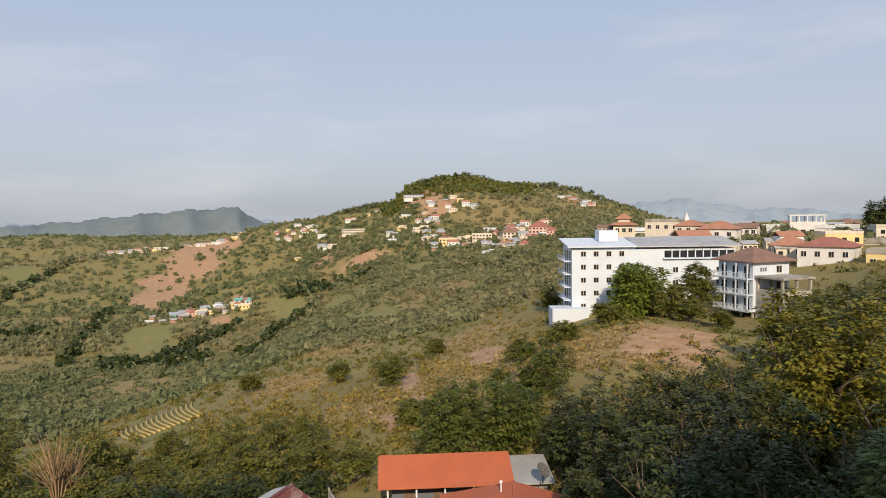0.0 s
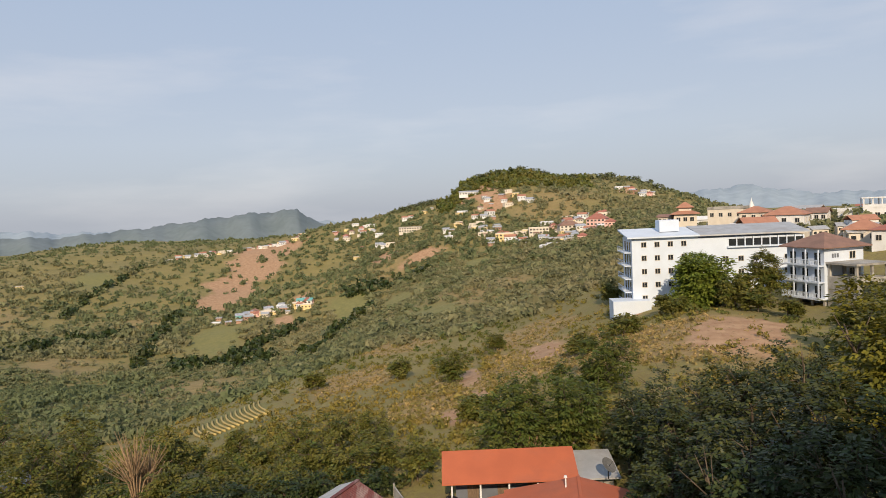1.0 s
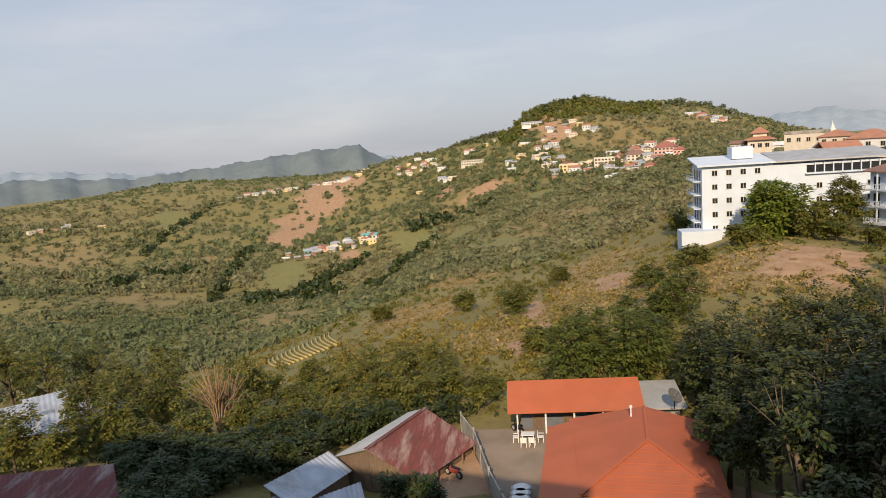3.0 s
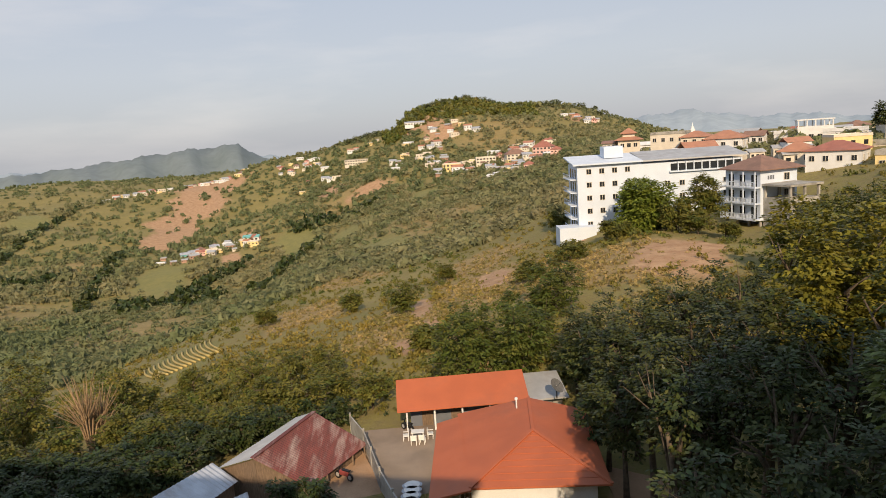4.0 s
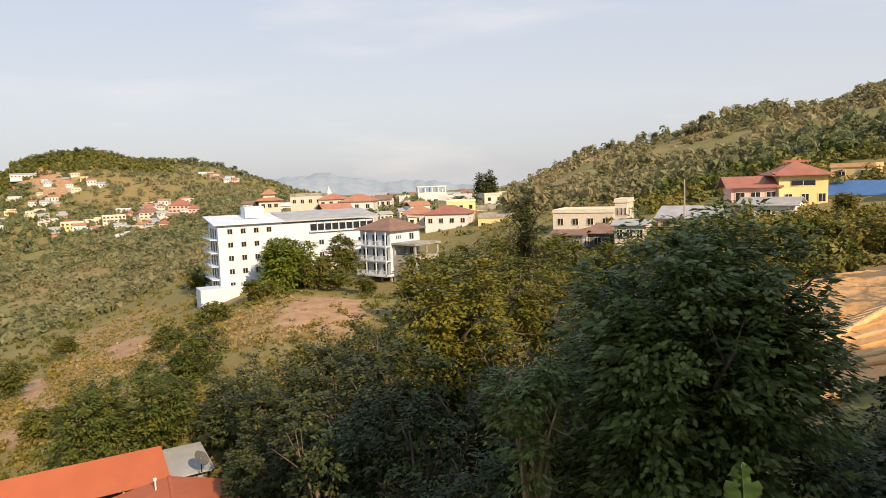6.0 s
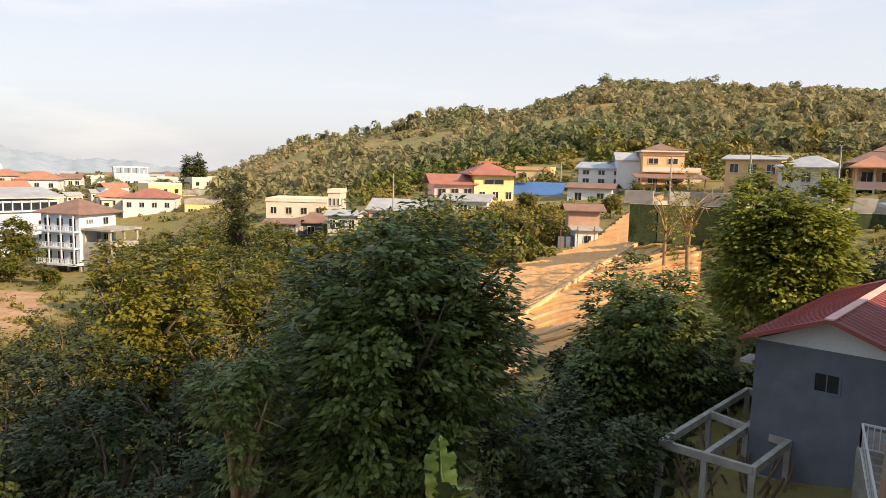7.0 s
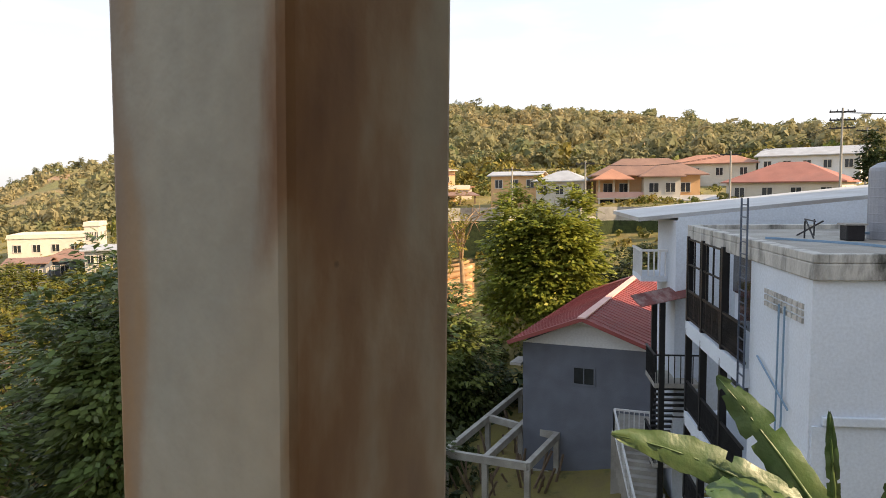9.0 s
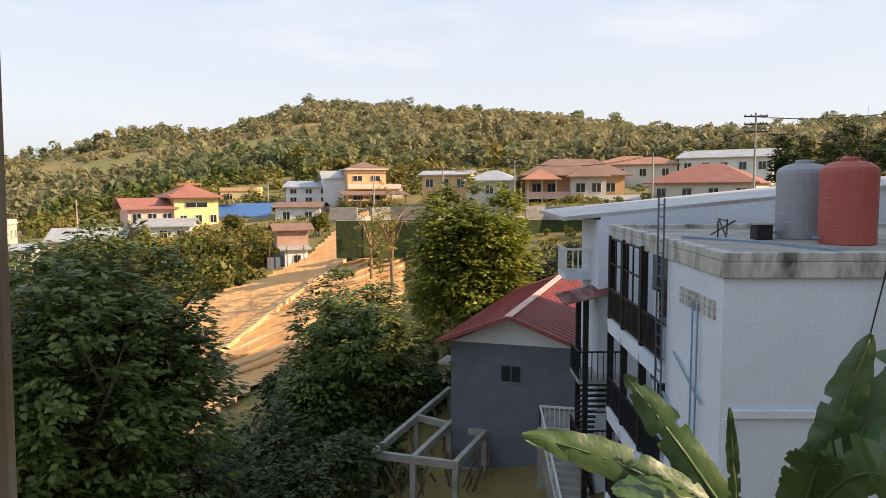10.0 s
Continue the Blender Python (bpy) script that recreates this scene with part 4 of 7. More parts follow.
def apartment_block():
    m = pose(57.3, 131.0, -21.4, 0, 0, -69)
    t = thing("apartment_block", "white balconied apartment block with brown hipped roof", "building", m)
    W = 4.25
    part("wall", bm_box(-W, W, -W, W, 2.6, 11.3), M_HOTEL, t)
    part("roof", roof_bm("hip", 2 * W, 2 * W, 11.3, 2.4, 1.0, 0.18), M_TILE_BROWN, t, "brown tiled hipped roof")
    for x in (-W + 0.2, -1.4, 1.4, W - 0.2):
        for y in (-W + 0.2, 0, W - 0.2):
            part("column", bm_box(x - 0.18, x + 0.18, y - 0.18, y + 0.18, -5, 2.6), M_CONC, t, "concrete column under the block")
    part("floor_slab", bm_box(-W - 0.1, W + 0.1, -W - 1.3, W + 0.1, 2.35, 2.6), M_HOTEL, t)
    # dark grey puts the shade between the columns into the wall colour
    part("basement_wall", bm_box(-W + 0.4, W - 0.4, -W + 2.0, W - 0.4, -5, 2.34), M_GREYWALL, t, "recessed basement wall coloured dark grey for shade")
    for f in range(3):
        z = 2.6 + f * 2.9
        if f:
            part("balcony", bm_box(-W - 0.05, W + 0.05, -W - 1.3, -W, z - 0.22, z), M_HOTEL, t)
        bm = bm_box(-W, W, -W - 1.28, -W - 1.2, z + 0.85, z + 0.95)
        for k in range(25):
            x = -W + k * (2 * W / 24)
            box(bm, x - 0.03, x + 0.03, -W - 1.27, -W - 1.21, z, z + 0.86)
        part("balcony_rail", bm, M_HOTEL, t)
        for k in range(3):
            x = -2.8 + k * 2.8
            part("balcony_door", bm_box(x - 0.65, x + 0.65, -W - 0.05, -W + 0.05, z, z + 2.1), M_WINDOW, t, "dark balcony door")
            part("balcony_post", bm_box(x + 1.25, x + 1.45, -W - 1.3, -W - 1.1, z, z + 2.7), M_HOTEL, t)
        for k in range(3):
            if f == 2:
                bm = bmesh.new()
                box(bm, W - 0.02, W + 0.06, -2.6 + k * 0.55, -2.25 + k * 0.55, z + 1.2, z + 1.9)
                part("vent_block", bm, M_GREYWALL, t)
        add_window(t, W, 1.8, z + 1.5, 1.2, 1.2, 90)
    # lower frame building against the bright wall
    part("annexe", bm_box(W + 0.003, W + 6.0, -3.6, 3.2, -5, 6.5), M_CONC, t, "unfinished concrete annexe")
    part("annexe_roof", bm_box(W + 0.003, W + 6.4, -4.0, 3.6, 8.6, 8.95), M_CONC, t)
    for y in (-3.4, -0.2, 3.0):
        for x in (W + 0.3, W + 5.8):
            part("annexe_column", bm_box(x - 0.2, x + 0.2, y - 0.2, y + 0.2, 6.5, 8.6), M_CONC, t)
    # dark sheet on the solid wall, coloured as the shade of an opening
    part("annexe_dark_panel", bm_box(W + 5.9, W + 6.03, -2.4, 2.2, 3.2, 5.6), M_WINDOW, t, "flat dark panel for a wide shaded opening")
    return t


apartment_block()


# ---- larger town buildings ----
def pavilion():
    x, y = az_xy(14.2, 236)
    t = thing("pavilion", "two-tiered terracotta pavilion above the hotel", "pavilion", pose(x, y, -8.6, 0, 0, -14))
    part("wall", bm_box(-3.4, 3.4, -3, 3, -4, 3.0), M_CREAM, t)
    part("roof", roof_bm("hip", 7.4, 6.4, 3.0, 1.5, 0.8), M_TERRA, t)
    part("upper_wall", bm_box(-1.9, 1.9, -1.6, 1.6, 3.8, 5.0), M_CREAM, t)
    part("upper_roof", roof_bm("hip", 4.2, 3.6, 5.0, 1.6, 0.6), M_TERRA, t)
    for k in range(3):
        add_window(t, -2 + 2 * k, -3, 1.4, 1.1, 1.2)


pavilion()


def roof_deck():
    x, y = az_xy(27.1, 233)
    t = thing("roof_deck_building", "white building with an open roof deck", "building", pose(x, y, -6.6, 0, 0, -20))
    part("wall", bm_box(-4.6, 4.6, -3.5, 3.5, -6, 1.0), M_WHITE, t)
    part("deck_roof", bm_box(-4.9, 4.9, -3.6, 3.6, 3.6, 3.9), M_WHITE, t)
    for k in range(5):
        x = -4.4 + k * 2.2
        part("post", bm_box(x - 0.15, x + 0.15, -3.4, -3.1, 1.0, 3.6), M_WHITE, t)
        part("post", bm_box(x - 0.15, x + 0.15, 3.1, 3.4, 1.0, 3.6), M_WHITE, t)
    part("parapet", bm_box(-4.7, 4.7, -3.55, -3.4, 1.0, 1.9), M_WHITE, t)
    for k in range(4):
        add_window(t, -3.4 + 2.25 * k, -3.5, -1.0, 1.2, 1.2)


roof_deck()


def pagoda():
    x, y = az_xy(18.9, 300)
    t = thing("pagoda", "small white pagoda spire above the roofs", "pagoda", pose(x, y, -5.0) @ Matrix.Diagonal((0.6, 0.6, 0.6, 1)))
    bm = bmesh.new()
    tube(bm, [(0, 0, -6), (0, 0, 0.5), (0, 0, 1.0), (0, 0, 2.2), (0, 0, 3.4), (0, 0, 5.4)], [1.9, 1.8, 1.3, 1.0, 0.4, 0.06], 12)
    part("spire", bm, M_WHITE, t, smooth=True)


pagoda()


def temple_house():
    x, y = az_xy(54.6, 115)
    t = thing("temple_house", "yellow house with tiered red upturned roofs", "house", pose(x, y, -5.6, 0, 0, -53 + 14))
    part("wall", bm_box(-2.9, 3.6, -3, 3.5, -3, 4.2), M_YELLOW, t, "bright yellow rendered wall")
    part("roof", roof_bm("hip", 6.4, 6.4, 4.2, 1.9, 0.9), M_DULLRED, t, "red tiled hipped roof")
    for sx, sy in ((-1, -1), (1, -1), (1, 1), (-1, 1)):
        bm = bmesh.new()
        bar(bm, (sx * 3.6 + 0.3, sy * 3.6, 4.4), (sx * 4.6 + 0.3, sy * 4.6, 4.75), 0.22)
        part("roof_horn", bm, M_DULLRED, t)
    part("ridge", bar(bmesh.new(), (-1.6, 0.2, 6.25), (2.2, 0.2, 6.25), 0.3), M_DULLRED, t)
    part("porch_wall", bm_box(-9.2, -2.91, -2.4, 3.0, -3, 2.6), M_PINK, t)
    moved = part("porch_roof", roof_bm("gable", 6.9, 6.2, 2.6, 1.5, 0.5), M_DULLRED, t, "red tiled porch roof")
    moved.location = (-6.2, 0.3, 0)
    for k in range(3):
        add_window(t, -8 + 2.1 * k, -2.4, 1.3, 1.2, 1.3)
        add_window(t, -1.6 + 2.2 * k, -3, 1.0, 0.9, 1.1)
    add_window(t, 0.3, -3, 3.1, 3.2, 0.7)


temple_house()


def orange_villa():
    x, y = az_xy(68.0, 117)
    t = thing("orange_villa", "orange two-storey villa with flat eaves and balconies", "house", pose(x, y, -2.8, 0, 0, -68 + 10))
    part("wall", bm_box(-3.0, 3.2, -3, 3, -3, 5.6), M_ORANGE, t)
    part("roof", roof_bm("hip", 4.2, 4.6, 5.8, 1.1, 0.6), M_TILE_BROWN, t, "brown hipped roof")
    part("cornice", bm_box(-3.4, 3.6, -3.4, 3.4, 5.6, 5.8), M_CREAM, t)
    part("balcony", bm_box(-3.2, 5.4, -4.4, -3.0, 2.5, 2.7), M_ORANGE, t)
    part("parapet", bm_box(-3.2, 5.4, -4.4, -4.28, 2.7, 3.3), M_CREAM, t)
    part("porch_wall", bm_box(3.201, 6.2, -2, 2.5, -3, 2.9), M_CREAM, t)
    part("porch_roof", bm_box(3.1, 6.6, -2.6, 2.9, 2.9, 3.1), M_TERRA, t)
    moved = part("arched_roof", roof_bm("gable", 3.2, 5.0, 4.2, 1.2, 0.3), M_ZINC, t, "grey barrel-shaped sheet roof")
    moved.location = (-5.0, 2.0, 0)
    part("side_wall", bm_box(-6.4, -3.01, -0.5, 4.5, -3, 4.2), M_WHITE, t)
    for k in range(2):
        add_window(t, -1.4 + 2.9 * k, -3, 4.2, 1.4, 0.8)
        add_window(t, -1.4 + 2.9 * k, -3, 1.3, 1.5, 1.1)
    part("eave_band", bm_box(-3.05, 3.25, -3.06, -3.0, 4.95, 5.1), M_TILE_BROWN, t)
    part("terrace", bm_box(-5, 6, -10, -4.01, -3, -0.4), M_CREAM, t)
    moved = part("terrace_roof", roof_bm("shed", 10, 4.5, 1.6, 0.5, 0.3), M_TILE_BROWN, t)
    moved.location = (0.4, -7, 0)
    for k in range(5):
        part("terrace_post", bm_box(-4.4 + k * 2.35, -4.2 + k * 2.35, -9.0, -8.8, -0.4, 1.75), M_WOOD, t)


orange_villa()


def hillside_hut():
    x, y = az_xy(62.0, 81)
    t = thing("hillside_hut", "small white hut with patchwork roof beside the path", "hut", pose(x, y, -8.9, 0, 0, -62 + 12) @ Matrix.Diagonal((0.85, 0.85, 0.85, 1)))
    part("wall", bm_box(-0.6, 2.4, -1.6, 1.6, -3, 2.4), M_WHITE, t)
    moved = part("roof", roof_bm("shed", 3.6, 3.8, 2.4, 0.5, 0.3), M_ZINC, t)
    moved.location = (0.8, 0, 0)
    part("lean_to", bm_box(-2.8, -0.61, -1.2, 1.6, -3, 1.5), M_GREYWALL, t)
    part("loft_wall", bm_box(-1.2, 3.0, 0.4, 2.6, 2.6, 4.8), M_TERRAWALL, t)
    moved = part("loft_roof", roof_bm("gable", 4.8, 3.0, 4.8, 0.8, 0.4), M_TILE_BROWN, t)
    moved.location = (0.9, 1.5, 0)
    for k in range(3):
        part("post", bm_box(-2.7 + k * 2.2, -2.6 + k * 2.2, -2.3, -2.2, -3, 3.0), M_WOOD, t)
    add_window(t, 1.0, -1.6, 1.2, 0.9, 0.9)


hillside_hut()

# ---- far villages ----
def village_template(w, d, h, rh, roof, wall, roofm, words):
    t = thing("village_house", words, "house", group="village houses")
    part("wall", bm_box(-w / 2, w / 2, -d / 2, d / 2, -4, h), wall, t)
    part("roof", roof_bm(roof, w, d, h, rh, 0.6, 0.25), roofm, t)
    for k in range(3):
        part("window", bm_box(-w / 3 + k * w / 3 - 0.7, -w / 3 + k * w / 3 + 0.7, -d / 2 - 0.06, -d / 2 + 0.06, h * 0.35, h * 0.7), M_WINDOW, t)
    return t


def villages():
    g = np.random.default_rng(21)
    kinds = [
        (11, 8, 3.6, 2.2, "gable", M_WHITE, M_ZINC_W, "white village house with pale zinc roof"),
        (9, 8, 3.4, 2.4, "hip", M_CREAM, M_TILE_BROWN, "cream village house with brown roof"),
        (12, 8, 5.6, 2.2, "gable", M_WHITE, M_TERRA, "white two-storey house with terracotta roof"),
        (8, 7, 3.2, 1.6, "gable", M_CREAM, M_ZINC, "cream village house with grey zinc roof"),
        (13, 8, 4.0, 0.5, "flat", M_CREAM, M_CREAM, "cream flat-roofed village building"),
        (10, 8, 3.6, 2.6, "hip", M_PINK, M_DULLRED, "pink village house with red roof"),
        (16, 7, 3.0, 1.4, "gable", M_WHITE, M_WHITE, "long white-roofed village building"),
        (12, 8, 4.2, 0.6, "flat", M_YELLOW, M_CREAM, "yellow flat-roofed village building"),
        (10, 8, 3.2, 1.8, "gable", M_TERRAWALL, M_ZINC, "brown village house with grey zinc roof"),
    ]
    spots = []
    for az0, az1, r0, r1, n in ((-14.4, -10.5, 880, 960, 18), (-7.9, -5.5, 880, 915, 5), (-3.5, 2.8, 780, 830, 14), (-4.8, -0.4, 640, 760, 28), (-1.1, 3.6, 590, 640, 16), (3.6, 8.6, 500, 690, 56), (9, 12, 830, 870, 10), (-26.6, -15.5, 990, 1040, 40), (-23.4, -15.9, 585, 632, 30), (-12.5, -8.5, 760, 850, 6), (-41, -36, 880, 950, 9), (11, 26, 240, 300, 16), (17, 33, 182, 228, 15), (27, 32, 235, 275, 7)):
        for _ in range(n):
            spots.append((g.uniform(az0, az1), g.uniform(r0, r1)))
    made = [None] * len(kinds)
    for i, (az, r) in enumerate(spots):
        k = int(g.integers(0, len(kinds)))
        x, y = az_xy(az, r)
        s = g.uniform(0.45, 0.8)
        m = pose(x, y, land_z(az, r) + 0.6, 0, 0, -az + g.uniform(-30, 30)) @ Matrix.Diagonal((s, s, s, 1))
        if made[k] is None:
            made[k] = village_template(*kinds[k])
            made[k].matrix_world = m
            made[k]["spread"] = 1
        else:
            c = copy_thing(made[k], Matrix.Identity(4))
            c.matrix_basis = m


villages()


def village_landmarks():
    """The few larger buildings that stand out on the village hill."""
    for words, az, r, w, d, h, roof, rh, wall, roofm, floors, cols, turn in (
            ("long white hall on a red earth cut", -2.6, 858, 24, 8, 3.6, "gable", 1.6, M_WHITE, M_ZINC_W, 1, 7, 0),
            ("long two-storey cream school block", -7.5, 800, 26, 8, 5.4, "flat", 0.5, M_CREAM, M_CONC, 2, 9, 4),
            ("cream two-storey village block", 0.2, 612, 16, 8, 5.4, "flat", 0.6, M_YELLOW, M_CREAM, 2, 5, 8),
            ("cream two-storey village block", 2.9, 618, 17, 8, 5.0, "flat", 0.6, M_CREAM, M_CREAM, 2, 6, -6),
            ("tall white block with pink hipped roof", 7.6, 566, 15, 10, 8.0, "hip", 4.0, M_PINK, M_DULLRED, 3, 5, 20),
            ("broad house with brown hipped roof", 5.3, 606, 17, 10, 5.0, "hip", 4.0, M_CREAM, M_TILE_BROWN, 2, 5, -15),
            ("white house with a teal sheet roof", -16.3, 606, 13, 8, 3.2, "gable", 1.8, M_WHITE, M_TEAL, 1, 3, 10),
            ("small teal-painted house in the hamlet", -21.4, 612, 7, 6, 3.6, "gable", 1.6, M_TEAL, M_ZINC_W, 1, 2, 0)):
        house("village_block", words, az, r, land_z(az, r) + 0.8, w, d, h, roof, rh, wall, roofm, floors, cols, turn, win=(1.6, 1.4), group="village houses")


M_TEAL = mat("teal_painted_sheet", (0.16, 0.42, 0.40), (0.12, 0.34, 0.33), 0.6, 0.6, bump=0.1)
village_landmarks()


# ---- orange-roofed houses and their yard ----
YARD = -25.0


def at(az, r, z=0.0):
    x, y = az_xy(az, r)
    return Vector((x, y, z))


def orange_house():
    # front eave 42 m out, back eave 54 m
    m = pose(3.4, 47.7, YARD - 0.2, 0, 0, -3.5)
    t = thing("orange_roofed_house", "single-storey house with broad orange hipped roof", "house", m)
    part("wall", bm_box(-4.0, 5.0, -5.0, 5.2, -1.0, 2.7), M_WHITE, t)
    bm = bmesh.new()
    # hip end towards the viewer, the ridge running back, and a lower wing on one side
    e = [(-3.2, -6.0, 2.7), (5.8, -6.0, 2.7), (5.6, 6.2, 2.7), (-4.6, 6.2, 2.7)]
    a, b = (1.2, 0.0, 3.85), (1.2, 6.2, 3.85)
    for f in ((e[0], e[1], a), (e[1], e[2], b, a), (e[3], e[0], a, b)):
        lo = [bm.verts.new(p) for p in f]
        hi = [bm.verts.new((p[0], p[1], p[2] + 0.12)) for p in f]
        bm.faces.new(lo[::-1])
        bm.faces.new(hi)
        for i in range(len(f)):
            j = (i + 1) % len(f)
            bm.faces.new((lo[i], lo[j], hi[j], hi[i]))
    part("roof", bm, M_TILE_ORANGE, t, "orange sheet roof with low ridges")
    bm = bmesh.new()
    f = [(-5.9, -6.3, 2.1), (-3.1, -6.3, 2.75), (-4.4, 5.4, 2.8), (-6.2, 5.4, 2.3)]
    lo = [bm.verts.new(p) for p in f]
    hi = [bm.verts.new((p[0], p[1], p[2] + 0.12)) for p in f]
    bm.faces.new(lo[::-1])
    bm.faces.new(hi)
    for i in range(4):
        j = (i + 1) % 4
        bm.faces.new((lo[i], lo[j], hi[j], hi[i]))
    part("side_roof", bm, M_TILE_ORANGE, t, "lower orange lean-to roof")
    bm = bmesh.new()
    for p, q in (((e[0][0], e[0][1], 2.86), (a[0], a[1], 3.99)), ((e[1][0], e[1][1], 2.86), (a[0], a[1], 3.99)), ((a[0], a[1], 4.0), (b[0], b[1], 4.0))):
        bar(bm, p, q, 0.24, 0.1)
    part("ridge_cap", bm, M_TILE_ORANGE, t)
    # raised tile courses
    bm = bmesh.new()
    for k in range(1, 9):
        s = k / 9
        p = [e[0][i] + (a[i] - e[0][i]) * s for i in range(3)]
        q = [e[1][i] + (a[i] - e[1][i]) * s for i in range(3)]
        bar(bm, (p[0] + 0.1, p[1], p[2] + 0.125), (q[0] - 0.1, q[1], q[2] + 0.125), 0.03, 0.05)
    part("tile_course", bm, M_TILE_ORANGE, t)
    bm = bmesh.new()
    for x in (-5.6, -3.4):
        for k in range(4):
            y = -6.0 + k * 3.6
            box(bm, x - 0.06, x + 0.06, y - 0.06, y + 0.06, -0.6, 2.2)
    part("lean_to_post", bm, M_WHITE, t)
    part("rafter", bm_box(-5.8, -3.2, -6.25, -6.1, 2.0, 2.2), M_WHITE, t)
    part("rear_shed_wall", bm_box(-3.9, -3.2, -5.0, 5, -0.8, 2.0), M_WOOD, t)
    bm = bmesh.new()
    tube(bm, [(0.2, 4.6, 3.6), (0.2, 4.6, 4.5)], [0.06, 0.06], 8)
    tube(bm, [(0.2, 4.6, 4.5), (0.2, 4.6, 4.65)], [0.14, 0.1], 8)
    part("vent_pipe", bm, M_WHITE, t, "white roof vent")
    return t


orange_house()


def back_house():
    t = thing("long_orange_house", "long low house with orange pitched roof and open porch", "house", pose(-0.5, 60.5, YARD - 0.4, 0, 0, 4.0))
    # dark grey wall colour stands in for the shade under the porch roof
    part("wall", bm_box(-4.6, 4.8, -1.0, 3.0, -1.5, 2.4), M_GREYWALL, t, "porch wall coloured dark grey for shade")
    part("roof", roof_bm("gable", 10.4, 6.0, 2.4, 1.6, 0.5, 0.1), M_TILE_ORANGE, t, "orange sheet roof")
    for k in range(5):
        x = -4.9 + k * 2.4
        part("porch_post", bm_box(x - 0.07, x + 0.07, -3.0, -2.86, -0.8, 2.55), M_WHITE, t)
    moved = part("side_shed_roof", roof_bm("shed", 4.0, 4.6, 1.9, 0.7, 0.2), M_ZINC, t, "grey zinc lean-to roof")
    moved.location = (7.2, 0.2, 0)
    part("side_shed_wall", bm_box(5.4, 9.0, -1.2, 2.2, -1.5, 1.9), M_CONC, t)
    for k in range(3):
        part("door", bm_box(-3.6 + 2.6 * k, -2.6 + 2.6 * k, -1.05, -0.97, -0.2, 1.9), M_WOOD, t, "plain brown door")
    return t


back_house()


M_DISH = mat("grey_dish_mesh", (0.17, 0.17, 0.165), (0.11, 0.11, 0.11), 4, 0.6, 0.2)


def dish():
    t = thing("satellite_dish", "dark mesh satellite dish on a short mast", "dish", pose(7.8, 57.6, YARD + 2.4))
    bm = bmesh.new()
    rings = []
    for i in range(5):
        rr = 0.1 + i * 0.15
        rings.append([bm.verts.new((rr * math.cos(k * math.tau / 16), -0.22 * (rr ** 2), rr * math.sin(k * math.tau / 16))) for k in range(16)])
    for a, b in zip(rings, rings[1:]):
        for k in range(16):
            bm.faces.new((a[k], a[(k + 1) % 16], b[(k + 1) % 16], b[k]))
    ob = part("bowl", bm, M_DISH, t, "dark grey mesh bowl")
    ob.location, ob.rotation_euler = (0, 0, 0.75), (-0.75, 0, 0.9)
    sm = ob.modifiers.new("thick", "SOLIDIFY")
    sm.thickness = 0.03
    part("mast", tube(bmesh.new(), [(0, 0.1, -0.4), (0, 0.02, 0.72)], [0.05, 0.05]), M_DARK, t)
    part("feed_arm", bar(bmesh.new(), (0, 0.0, 0.6), (0.35, -0.35, 1.25), 0.02), M_DARK, t)


dish()


